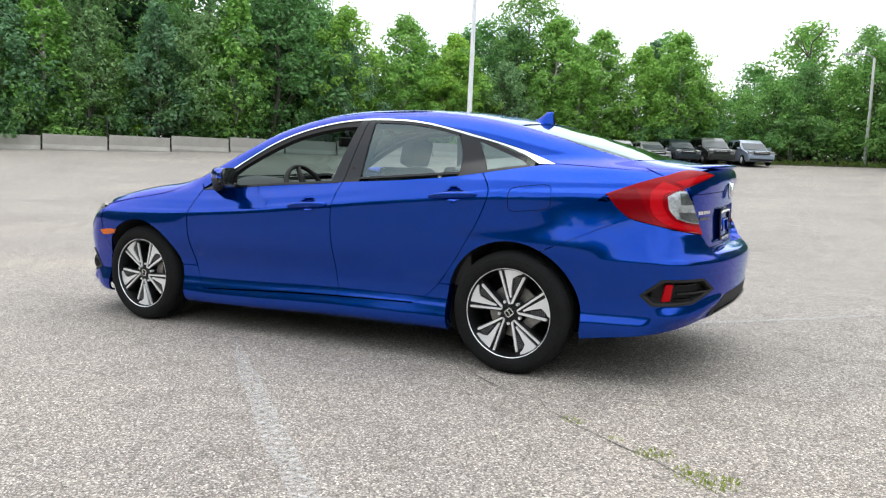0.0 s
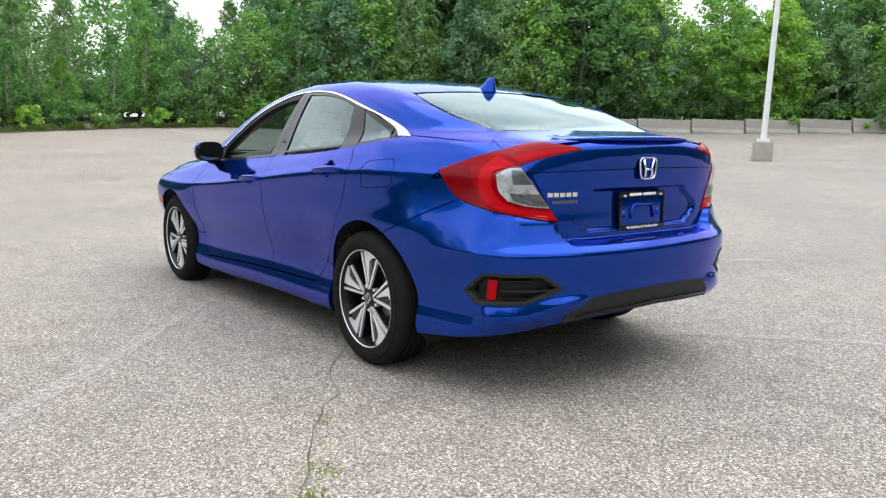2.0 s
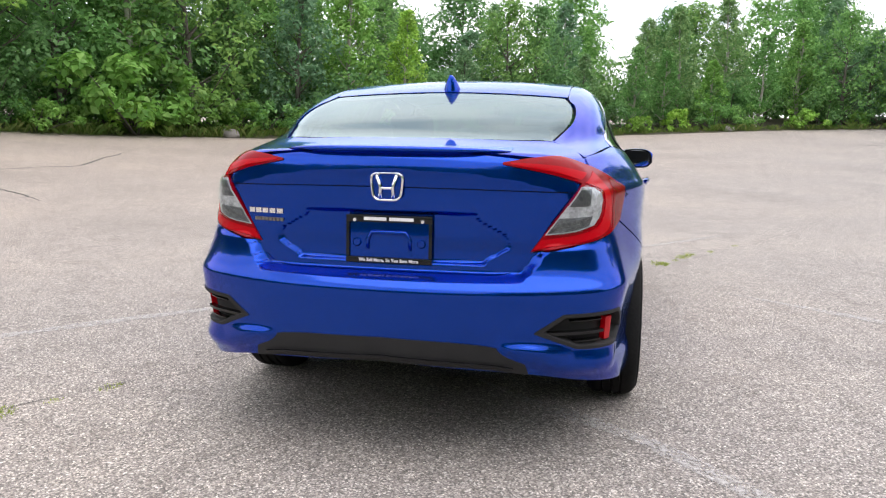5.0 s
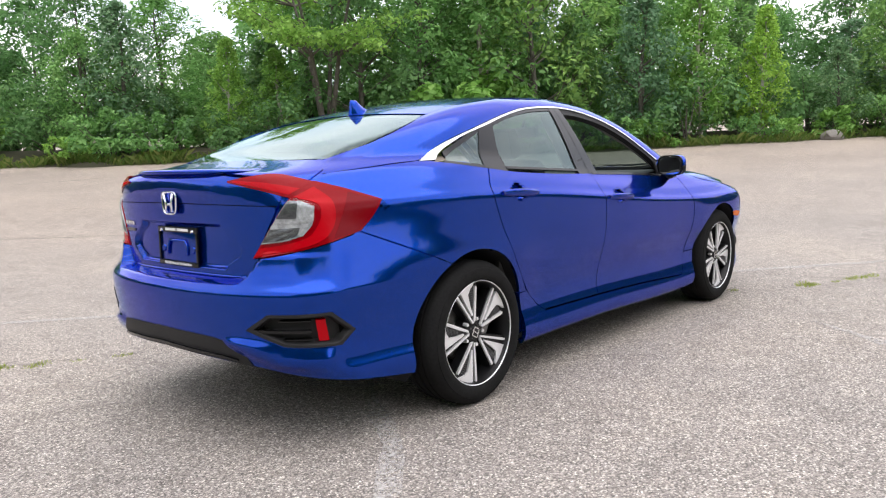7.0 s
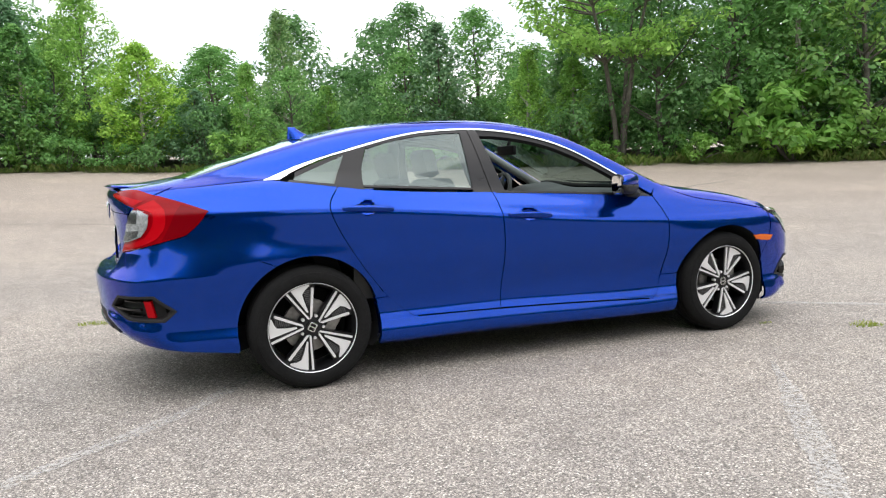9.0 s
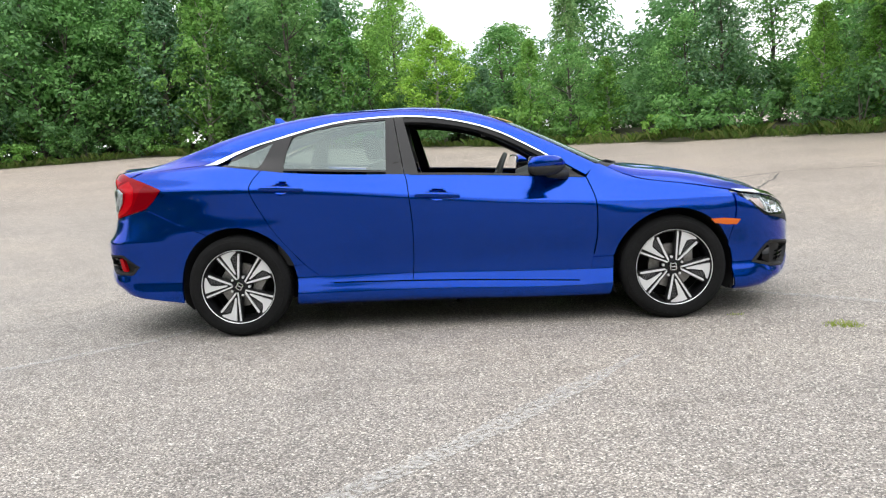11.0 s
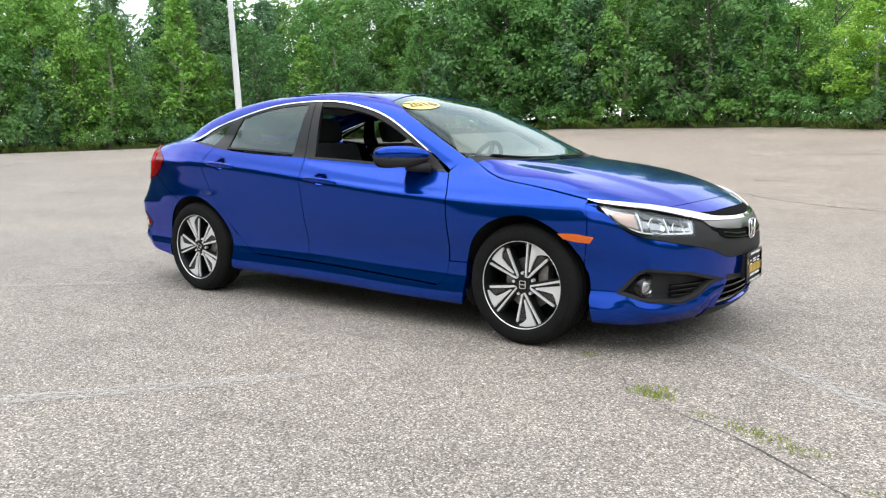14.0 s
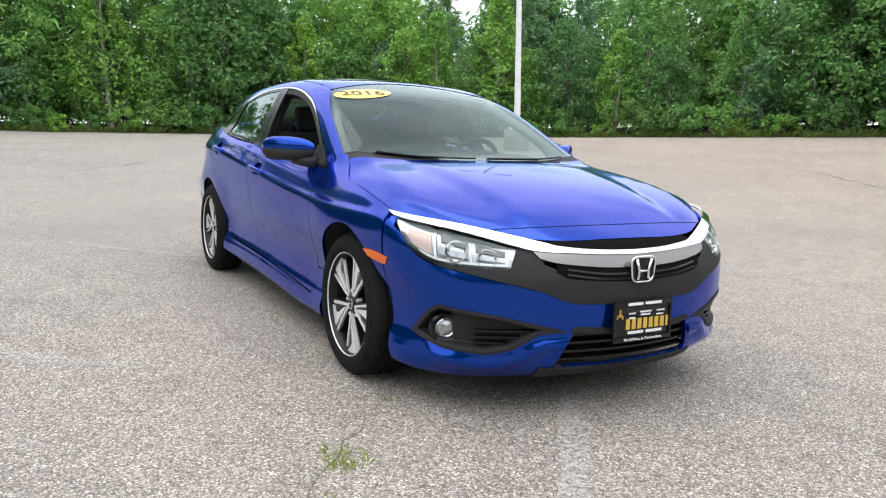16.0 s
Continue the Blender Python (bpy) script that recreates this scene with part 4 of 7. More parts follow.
    # headlight: bowl, lenses, clear cover
    hl_low, hl_top = [(1.735, .705), (1.785, .650), (1.865, .610), (2.002, .600), (2.094, .598)], [(1.700, .753), (1.80, .741), (1.90, .723), (2.00, .703), (2.118, .668)]
    hb = panel("headlight", f, sheet(f, hl_low, hl_top, None, None, 30, 14), LAMP_SILVER, None, "clear headlight with silver bowls", -.002, .0, side=sd,
               sink=lambda uv: .018 * np.clip(1 - np.abs((uv[:, 0] - 1.91) / .2) ** 3, 0, 1))
    panel("lamp_rim", f, sheet(f, [(1.735, .703), (1.785, .647), (1.865, .604), (2.002, .593), (2.097, .591)], [(1.742, .712), (1.79, .660), (1.868, .618), (2.002, .607), (2.09, .605)], None, None, 24, 3), BLACK_GLOSS, hb, "black lower rim", .001, .01, side=sd)
    for u, z, r, tone in ((1.925, .655, .042, BLACK_GLOSS), (2.02, .634, .036, CHROME)):
        c = f([(u, z)])[0]
        n = normal(c[None])[0]
        ring = lathe("projector" if tone is BLACK_GLOSS else "lamp_bowl", [(.0, -.004), (r * .55, -.002), (r * .72, .008), (r * .80, .010), (r, .022), (r * 1.05, .020), (r * 1.02, -.02)], CHROME, hb, "round headlight bowl", 32, "z")
        turn = Vector((n[0], n[1], n[2])).to_track_quat("Z", "Y").to_matrix().to_4x4()
        ring.matrix_local = Matrix.Diagonal((1, sd, 1, 1)) @ Matrix.Translation(c - n * .027) @ turn if sd > 0 else Matrix.Translation((c - n * .027) * (1, -1, 1)) @ Vector((n[0], -n[1], n[2])).to_track_quat("Z", "Y").to_matrix().to_4x4()
        glow = lathe("projector_lens", [(.0, .012), (r * .3, .010), (r * .5, .003), (r * .52, -.004)], BLACK_GLOSS if tone is BLACK_GLOSS else LAMP_BRIGHT, hb, "domed lens", 24, "z")
        glow.matrix_local = ring.matrix_local
    panel("light_bar", f, sheet(f, [(1.80, .640), (1.87, .614), (1.95, .609), (2.085, .607)], [(1.805, .650), (1.875, .624), (1.95, .618), (2.08, .616)], None, None, 20, 3), WHITE, hb, "white light guide", -.006, .006, side=sd)
    for low, high, w in ((1.862, 1.846, .006), (1.972, 1.958, .005), (2.078, 2.080, .005)):
        z0, z1 = .624 - (low - 1.87) * .09, .716 - (low - 1.86) * .26
        panel("light_guide", f, sheet(f, [(low, z0), (low + w, z0)], [(high, z1), (high + w, z1)], None, None, 3, 12), WHITE, hb, "white upright light guide", -.006, .006, side=sd)
    panel("lamp_chamber", f, sheet(f, [(1.758, .700), (1.80, .660), (1.850, .640)], [(1.735, .728), (1.78, .722), (1.836, .714)], None, None, 12, 8), TURN_LENS, hb, "dull amber turn signal", -.012, .004, side=sd,
          sink=lambda uv: .001 * np.sin(uv[:, 0] * 500) * np.sin(uv[:, 1] * 500))
    for u0, u1 in ((1.872, 1.962), (1.984, 2.074)):
        # dark panel below the top edge stands in for the chamber's shade
        panel("lamp_chamber", f, sheet(f, [(u0, .690 - (u0 - 1.872) * .25), (u1, .690 - (u1 - 1.872) * .25)], [(u0 - .006, .716 - (u0 - 1.872) * .25), (u1, .712 - (u1 - 1.872) * .25)], None, None, 12, 5), RIM_GREY, hb, "dark shade panel at the top of the lamp chamber", -.008, .004, side=sd)
        panel("lamp_chamber", f, sheet(f, [(u0 + .004, .630 - (u0 - 1.872) * .06), (u1, .628 - (u1 - 1.872) * .06)], [(u0 + .002, .640 - (u0 - 1.872) * .08), (u1, .638 - (u1 - 1.872) * .08)], None, None, 12, 4), RIM_GREY, hb, "dark step under the bowl", -.009, .004, side=sd)
    cov = panel("lens_cover", f, sheet(f, hl_low, hl_top, None, None, 24, 8), CLEAR, hb, "clear cover", .003, .0, side=sd)
    cov.visible_shadow = False
    panel("marker_light", f, sheet(f, [(1.560, .582), (1.61, .571), (1.668, .566)], [(1.535, .607), (1.60, .610), (1.684, .597)], None, None, 60, 5), AMBER, None, "amber side marker with fine ribs", .004, .006, side=sd,
          sink=lambda uv: .0012 * np.sin(uv[:, 0] * 700))
    # fog lamp bay
    deepf = inner(FOG)
    panel("fog_bezel", f, sheet(f, [(1.775, .319), (1.89, .280), (2.031, .262), (2.107, .287), (2.19, .350), (2.275, .360)], [(1.775, .322), (1.843, .42), (1.880, .447), (2.059, .424), (2.275, .364)], None, None, 80, 44, smooth=False), BLACK_MATT, None, "black fog lamp bay", .004, .006, side=sd,
          sink=lambda uv: .045 * step(.0135, .026, deepf(uv)))
    c = f([(1.912, .347)])[0]
    n = normal(c[None])[0]
    n = n / np.linalg.norm(n) * .4 + np.array([.8, 0, 0])
    n = n / np.linalg.norm(n)
    fog = lathe("fog_lamp", [(.0, .012), (.018, .010), (.030, .004), (.034, .008), (.037, .004), (.056, -.006), (.060, -.02)], LAMP_SILVER, None, "round fog lamp", 32, "z")
    fog.parent = car
    fog.matrix_local = Matrix.Translation((c - n * .038) * (1, sd, 1)) @ Vector((n[0], n[1] * sd, n[2])).to_track_quat("Z", "Y").to_matrix().to_4x4()
    ringf = lathe("fog_ring", [(.042, .004), (.058, .012), (.064, .004), (.064, -.03)], BLACK_GLOSS, fog, "black ring", 32, "z")
    for z0 in (.300, .325, .350):
        panel("bay_slat", f, sheet(f, [(1.99, z0), (2.15 + (z0 - .3) * .6, z0 + .004)], [(1.99, z0 + .006), (2.15 + (z0 - .3) * .6, z0 + .010)], None, None, 10, 2), BLACK_GLOSS, None, "", -.018, .03, side=sd)


def mirror_housing(sd):
    """Door mirror: a blue shell over a black base, swept back from a short arm."""
    m = new("door_mirror")
    m.parent = car
    tagged(m, "blue door mirror with a black base")
    ys = np.array([.800, .812, .835, .865, .895, .925, .955, .980, .996, 1.004])
    fore = np.interp(ys, [.80, .86, .92, .97, 1.004], [.715, .690, .640, .572, .505])
    aft = np.interp(ys, [.80, .86, .92, 1.004], [.530, .512, .496, .470])
    tall = np.interp(ys, [.80, .82, .88, .95, .985, 1.004], [.036, .050, .061, .060, .050, .030])

    def shell(name, z0, z1, material, grow, label=""):
        verts, faces, n = [], [], 24
        for y, a, b, h in zip(ys, fore, aft, tall):
            for k in range(n):
                t = 2 * math.pi * k / n
                c, s = math.cos(t), math.sin(t)
                x = (a + b) / 2 + (a - b) / 2 * math.copysign(abs(c) ** .62, c) * (1 if c < 0 else grow)
                z = math.copysign(abs(s) ** .75, s) * h * (1 + .10 * c) * grow
                verts.append((x, sd * y, .980 + min(max(z, z0), z1)))
        for i in range(len(ys) - 1):
            for k in range(n):
                f = [i * n + k, i * n + (k + 1) % n, (i + 1) * n + (k + 1) % n, (i + 1) * n + k]
                faces.append(f[::-1] if sd > 0 else f)
        faces += [list(range(n)), list(range((len(ys) - 1) * n, len(ys) * n))]
        return raw(name, verts, faces, material, m, label)
    shell("shell", -.002, .2, BLUE, 1.0)
    shell("shell_base", -.2, .0, BLACK_MATT, .975, "black lower shell")
    for nm, grow, off, material, label in (("glass_frame", 1.0, -.002, BLACK_GLOSS, "black frame"), ("mirror_glass", .86, -.006, MIRROR, "mirror glass facing back")):
        verts = []
        for dx in (0, .010):
            for t in np.linspace(0, 2 * math.pi, 28, endpoint=False):
                c, s = math.cos(t), math.sin(t)
                y = .903 + .094 * grow * math.copysign(abs(c) ** .6, c)
                z = .978 + .062 * grow * math.copysign(abs(s) ** .6, s)
                verts.append((float(np.interp(y, ys, aft)) + off + dx + .25 * (z - .978) ** 2, sd * y, z))
        faces = [list(range(28)), list(range(28, 56))[::-1]] + [[k, 28 + k, 28 + (k + 1) % 28, (k + 1) % 28] for k in range(28)]
        raw(nm, verts, [f if sd > 0 else f[::-1] for f in faces], material, m, label, smooth=False)
    tube("arm", [(.60, sd * .87, .925), (.67, sd * .835, .918), (.715, sd * .79, .915)], [.024, .026, .03], BLACK_MATT, m, "black arm", 10)
    tube("turn_light", [(.683, sd * .86, .976), (.632, sd * .92, .975), (.560, sd * .972, .974)], .004, BLACK_GLOSS, m, "dark light strip")


def writing(text, size, material, parent, place, across, up, name="lettering", label="", squeeze=1.0, thick=.0006, bold=.0):
    """Raised letters that stand at place, reading along across, with their tops towards up."""
    c = bpy.data.curves.new(name, "FONT")
    c.body, c.size, c.align_x, c.align_y, c.extrude, c.offset, c.resolution_u = text, size, "CENTER", "CENTER", thick, bold, 2
    ob = bpy.data.objects.new(name, c)
    me = bpy.data.meshes.new_from_object(ob)
    bpy.data.objects.remove(ob)
    bpy.data.curves.remove(c)
    me.name = name
    me.materials.clear()
    me.materials.append(material)
    x, y = Vector(across).normalized(), Vector(up).normalized()
    z = x.cross(y).normalized()
    y = z.cross(x)
    m = Matrix((x * squeeze, y, z)).transposed().to_4x4()
    m.translation = Vector(place)
    me.transform(m)
    ob = new(name, me)
    ob.parent = parent
    return tagged(ob, label)


def plate_at(name, label, centre, across, up, w, h, frame_mat, face_mat):
    """A number plate holder: a flat board in a raised frame."""
    x, y = Vector(across).normalized(), Vector(up).normalized()
    z = x.cross(y).normalized()
    y = z.cross(x)
    m = Matrix((x, y, z)).transposed().to_4x4()
    m.translation = Vector(centre)
    p = new(name)
    p.parent = car
    p.matrix_local = m
    tagged(p, label)
    bm = bmesh.new()
    box(bm, (0, 0, 0), (w - .01, h - .01, .006), .001)
    part("board", bm, face_mat, p)
    bm = bmesh.new()
    t, b = .024, .020
    box(bm, (0, h / 2 - t / 2, .004), (w, t, .010), .002)
    box(bm, (0, -h / 2 + b / 2, .004), (w, b, .010), .002)
    for s in (-1, 1):
        box(bm, (s * (w / 2 - .006), 0, .004), (.012, h - t - b + .002, .010), .002)
    part("plate_frame", bm, frame_mat, p, "black plate frame")
    return p


def emblem(name, w, h, parent, m, dark):
    """A chrome letter in a rounded chrome frame."""
    e = new(name)
    e.parent = parent
    e.matrix_local = m

    def ring(k):
        out = []
        for i in range(40):
            t = 2 * math.pi * i / 40
            c, s = math.cos(t), math.sin(t)
            x, y = math.copysign(abs(c) ** .45, c), math.copysign(abs(s) ** .45, s)
            out.append((x * w / 2 * k * (1 + .10 * y), y * h / 2 * k, .006))
        return np.array(out)
    tube("emblem_frame", ring(1), .0048, CHROME, e, "chrome frame", 8, True)
    bm = bmesh.new()
    vs = [bm.verts.new(v * (1, 1, 0)) for v in ring(.97)]
    bm.faces.new(vs)
    bmesh.ops.translate(bm, vec=(0, 0, .003), verts=bm.verts)
    part("emblem_ground", bm, dark, e)
    for s in (-1, 1):
        tube("emblem_bar", [(s * w * .33, h * .42, .008), (s * w * .20, -.002, .010), (s * w * .22, -h * .40, .008)], [.0075, .0055, .0075], CHROME, e, "", 8)
    tube("emblem_bar", [(-w * .2, -.006, .009), (w * .2, -.006, .009)], [.005, .005], CHROME, e, "", 8)
    return e


def interior():
    bm = bmesh.new()
    box(bm, (-.15, 0, .30), (2.4, 1.40, .04), .01)
    part("cabin_floor", bm, DARK, car)
    bm = bmesh.new()
    for x0, x1, y, z in ((-.95, .95, .80, .205), (-1.0, 2.02, .60, .215), (-2.12, -.98, .58, .33)):
        box(bm, ((x0 + x1) / 2, 0, z), (x1 - x0, 2 * y, .03), .008)
    part("underbody", bm, DARK, car, "dark underbody")
    for sd in (1, -1):
        ok = [within([(q[0], q[1]) for q in at_xz(arch(c, .395, 0, 345, 24))]) for c in (1.35, -1.35)]
        panel("inner_shell", flank, sheet(flank, [(-2.54, .26), (2.54, .24)], [(-2.54, .640), (-2.10, .72), (-1.84, .92), (-1.40, 1.04), (-.30, .955), (.84, .88), (1.66, .74), (2.2, .46), (2.54, .45)], None, None, 120, 16, smooth=(True, False, True, True)), DARK, None, "", -.028, 0, side=sd,
              hole=lambda c: ok[0](c) | ok[1](c) | (c[:, 0] > 1.7) | (c[:, 0] < -1.9))
        panel("door_trim", flank, sheet(flank, [(-1.1, .42), (.80, .36)], [(-1.1, 1.0), (-.30, .955), (.80, .89)], None, None, 20, 8), DASH, None, "grey inner door lining", -.07, .02, side=sd)
        for cx in (1.35, -1.35):
            verts, faces = [], []
            for k, (x, z) in enumerate(arch(cx, .376, -25, 205, 24)):
                verts += [(x, sd * (float(solve([(x, 0, z)], [(0, 1, 0)])[0][1]) - .018), z), (x, sd * .52, z)]
            for k in range(23):
                faces.append([2 * k, 2 * k + 1, 2 * k + 3, 2 * k + 2])
            n = len(verts)
            verts += [(cx, sd * .52, .25)]
            faces += [[2 * k + 1, n, 2 * k + 3] for k in range(23)]
            raw("wheel_well", verts, faces, BLACK_MATT, car, "black wheel arch liner")
        bm = bmesh.new()
        box(bm, (1.725, sd * .68, .185), (.02, .20, .06), .006)
        box(bm, (1.738, sd * .66, .32), (.012, .22, .30), .004)
        part("mud_flap", bm, BLACK_MATT, car, "black air deflector behind the bumper")
    bm = bmesh.new()
    box(bm, (.98, 0, .62), (.06, 1.40, .62), .02)
    part("firewall", bm, DARK, car)
    # dashboard with binnacle and a touch screen
    verts, faces, ny = [], [], 25
    prof = [(.96, .93), (.80, .945), (.62, .930), (.52, .895), (.50, .83), (.56, .70), (.60, .55)]
    for i in range(ny):
        y = -.70 + 1.40 * i / (ny - 1)
        hood = .035 * math.exp(-((y - .37) / .17) ** 4)
        for k, (x, z) in enumerate(prof):
            verts.append((x - .05 * (1 - (y / .7) ** 2), y, z + hood * (k in (1, 2, 3))))
    for i in range(ny - 1):
        for k in range(len(prof) - 1):
            faces.append([i * 7 + k, i * 7 + k + 1, i * 7 + k + 8, i * 7 + k + 7])
    raw("dashboard", verts, faces, DASH, car, "dark grey dashboard")
    bm = bmesh.new()
    box(bm, (.425, 0, .84), (.02, .20, .12), .004, Matrix.Rotation(radians(-12), 4, "Y"))
    part("touch_screen", bm, BLACK_GLOSS, car, "black touch screen")
    wh = new("steering_wheel")
    wh.parent = car
    wh.matrix_local = Matrix.Translation((.33, .37, .88)) @ Matrix.Rotation(radians(-66), 4, "Y")
    tagged(wh, "black steering wheel")
    t = np.linspace(0, 2 * math.pi, 40, endpoint=False)
    tube("wheel_rim", np.stack([.185 * np.cos(t), .185 * np.sin(t), 0 * t], 1), .016, DASH, wh, "", 10, True)
    for a in (0, 180, 270):
        tube("wheel_spoke", [(0, 0, -.01), (.18 * math.cos(radians(a + 90)), .18 * math.sin(radians(a + 90)), 0)], [.028, .016], DASH, wh, "", 8)
    lathe("wheel_hub", [(0, .02), (.05, .018), (.075, 0), (.07, -.03)], DASH, wh, "", 24, "z")
    tube("steering_column", [(.36, .37, .86), (.70, .37, .72)], .045, DASH, car, "", 10)

    def seat(x, y, w, parent_label, rear=False):
        s = new("car_seat")
        s.parent = car
        s.matrix_local = Matrix.Translation((x, y, .34))
        tagged(s, parent_label)
        bm = bmesh.new()
        box(bm, (.10, 0, .12), (.50, w, .16), .05)
        part("seat", bm, FABRIC, s)
        bm = bmesh.new()
        box(bm, (-.20, 0, .42), (.14, w, .60), .055, Matrix.Rotation(radians(-18), 4, "Y"))
        part("backrest", bm, FABRIC, s)
        for dy in ((0,) if not rear else (-.36, .36)):
            bm = bmesh.new()
            box(bm, (-.315, dy, .80 if not rear else .74), (.09, .25, .17), .04, Matrix.Rotation(radians(-14), 4, "Y"))
            part("headrest", bm, FABRIC, s, "dark fabric headrest")
            for q in (-.05, .05):
                tube("headrest_post", [(-.29, dy + q, .66), (-.31, dy + q, .76)], .006, CHROME, s)
    seat(-.20, .37, .50, "dark grey fabric front seat")
    seat(-.20, -.37, .50, "dark grey fabric front seat")
    seat(-1.05, 0, 1.26, "dark grey fabric rear bench", True)
    panel("headliner", upper, sheet(upper, [(-1.2, 55), (.18, 56)], [(-1.2, 90), (.10, 90)], None, None, 16, 12), LINING, None, "pale grey headliner", -.035, 0, mirror=True)
    bm = bmesh.new()
    box(bm, (-1.62, 0, 1.02), (.62, 1.12, .03), .01)
    part("parcel_shelf", bm, DASH, car, "dark parcel shelf")
    mm = new("rear_view_mirror")
    mm.parent = car
    mm.matrix_local = Matrix.Translation((.24, .0, 1.215))
    tagged(mm, "black rear-view mirror under the windscreen")
    bm = bmesh.new()
    box(bm, (0, 0, 0), (.03, .24, .065), .012)
    part("mirror_body", bm, BLACK_MATT, mm)
    tube("mirror_stem", [(.01, 0, .02), (.03, 0, .08)], .012, BLACK_MATT, mm)
    for sd in (1, -1):
        p = upper([(.25, 52.5), (.55, 41.5), (.88, 29.5)]) - np.array([0, .05, .03])
        tube("pillar_trim", p * (1, sd, 1), [.03, .03, .035], LINING if sd else DASH, car, "pale pillar lining", 8)
        for x, off in ((-.30, .06),):
            p = flank([(x - .03, 1.02), (x - .06, 1.15), (x - .07, 1.29)]) - np.array([0, off - .01, 0])
            tube("belt_pillar", p * (1, sd, 1), [.05, .045, .04], DASH, car, "grey pillar lining", 8)


def bars(name, parent, rows, z, material):
    """Plain bars in place of a trade name."""
    for x, y, w, h in rows:
        bm = bmesh.new()
        box(bm, (x, y, z), (w, h, .0016))
        part(name, bm, material, parent)


def details():
    # wipers
    for y0, y1, xo in ((.55, -.02, 1.10), (-.10, -.62, 1.105)):
        a = upper([(1.10, math.degrees(math.atan2(.40, abs(y)))) for y in (abs(y0), )])
        pts = []
        for s in np.linspace(0, 1, 12):
            y = y0 + (y1 - y0) * s
            x = 1.145 - .01 * s - .36 * y * y
            ang = math.degrees(math.atan2(float(CREST(x)) - .55, max(abs(y), 1e-3)))
            q = upper([(x, ang)])[0]
            pts.append((q[0], math.copysign(q[1], y), q[2] + .009))
        tube("wiper", pts, .005, BLACK_MATT, car, "black wiper arm")
        tube("wiper_blade", np.array(pts[4:]) - np.array([.014, 0, .004]), .004, BLACK_MATT, car, "black wiper blade")
    # roof fin
    verts, faces = [], []
    for k, s in enumerate(np.linspace(0, 1, 9)):
        h = .068 * s
        x0, x1 = -1.115 - .095 * s ** .8, -1.262 + .012 * s
        wd = .036 * (1 - s) ** .7 + .006
        for t in np.linspace(0, 2 * math.pi, 16, endpoint=False):
            c, sn = math.cos(t), math.sin(t)
            x = (x0 + x1) / 2 + (x0 - x1) / 2 * c
            verts.append((x, wd * sn * (1 - .55 * max(c, 0)), float(CREST(x)) * (1 - s) + float(CREST(-1.2)) * s - .014 + h))
    for k in range(8):
        for i in range(16):
            faces.append([k * 16 + i, k * 16 + (i + 1) % 16, (k + 1) * 16 + (i + 1) % 16, (k + 1) * 16 + i])
    faces.append(list(range(128, 144)))
    raw("roof_fin", verts, faces, BLUE, car, "blue roof antenna fin")
    # rear plate, words and emblem
    c = flank([(-2.55, .765)])[0]
    rp = plate_at("rear_plate", "blank rear number plate in a black dealer frame", (c[0] - .012, .0, .765), (0, -1, 0), (.03, 0, 1), .305, .165, BLACK_GLOSS, BLUE)
    bars("dealer_line", rp, [(-.048, .070, .080, .011), (.045, .070, .085, .011)], .0096, WHITE)
    writing("We Sell More, So You Save More", .0155, WHITE, rp, (0, -.0725, .0096), (1, 0, 0), (0, 1, 0), bold=.0004)
    for x in (-.12, .12):
        for xx, yy, zz, ra, mt in ((x, .065, .012, .008, CHROME), (x * .95, -.012, .005, .016, BLUE)):
            bm = bmesh.new()
            bmesh.ops.create_cone(bm, cap_ends=True, segments=14, radius1=ra, radius2=ra * .75, depth=.005, matrix=Matrix.Translation((xx, yy, zz)))
            part("screw", bm, mt, rp, "round screw head")
    tube("plate_bracket", [(-.075, -.035, .004), (-.075, .0, .006), (-.06, .025, .006), (.06, .025, .006), (.075, .0, .006), (.075, -.035, .004)], .007, BLUE, rp, "moulded bracket")
    for y0, wd, gap, count, hh, mt, zz, nm in ((.540, .024, .033, 5, .017, CHROME, .848, "model_mark"), (.520, .012, .017, 8, .012, SATIN, .818, "dealer_mark")):
        for k in range(count):
            q = flank([to_flank((-2.24, y0 - gap * k, zz))])[0]
            q2 = flank([to_flank((-2.24, y0 - gap * k - .03, zz))])[0]
            d = (q2 - q) / np.linalg.norm(q2 - q)
            n = normal(q[None])[0]
            up = np.cross(n, d)
            up = up if up[2] > 0 else -up
            verts = [q + n * (.0005 + .004 * (t > 0)) + d * sx * wd / 2 + up * sz * hh / 2 for t in (0, 1) for sx, sz in ((-1, -1), (1, -1), (1, 1), (-1, 1))]
            raw(nm, verts, [(0, 1, 2, 3), (7, 6, 5, 4), (0, 4, 5, 1), (1, 5, 6, 2), (2, 6, 7, 3), (3, 7, 4, 0)], mt, car, smooth=False)
    q = flank([(-2.55, .948)])[0]
    emblem("rear_emblem", .105, .092, car, Matrix.Translation(q + np.array([-.008, 0, 0])) @ Matrix(((0, 0, -1, 0), (-1, 0, 0, 0), (0, 1, 0, 0), (0, 0, 0, 1))), BLUE)
    q = flank([(2.55, .592)])[0]
    emblem("front_emblem", .118, .100, car, Matrix.Translation(q + np.array([.019, 0, 0])) @ Matrix(((0, 0, 1, 0), (1, 0, 0, 0), (0, 1, 0, 0), (0, 0, 0, 1))), BLACK_GLOSS)
    # front plate
    fp = plate_at("front_plate", "black dealer plate with gold and white lettering", (2.285, .0, .392), (0, 1, 0), (-.03, 0, 1), .305, .165, BLACK_GLOSS, BLACK_GLOSS)
    bars("dealer_line", fp, [(-.045, .068, .078, .011), (.048, .068, .085, .011)], .0096, WHITE)
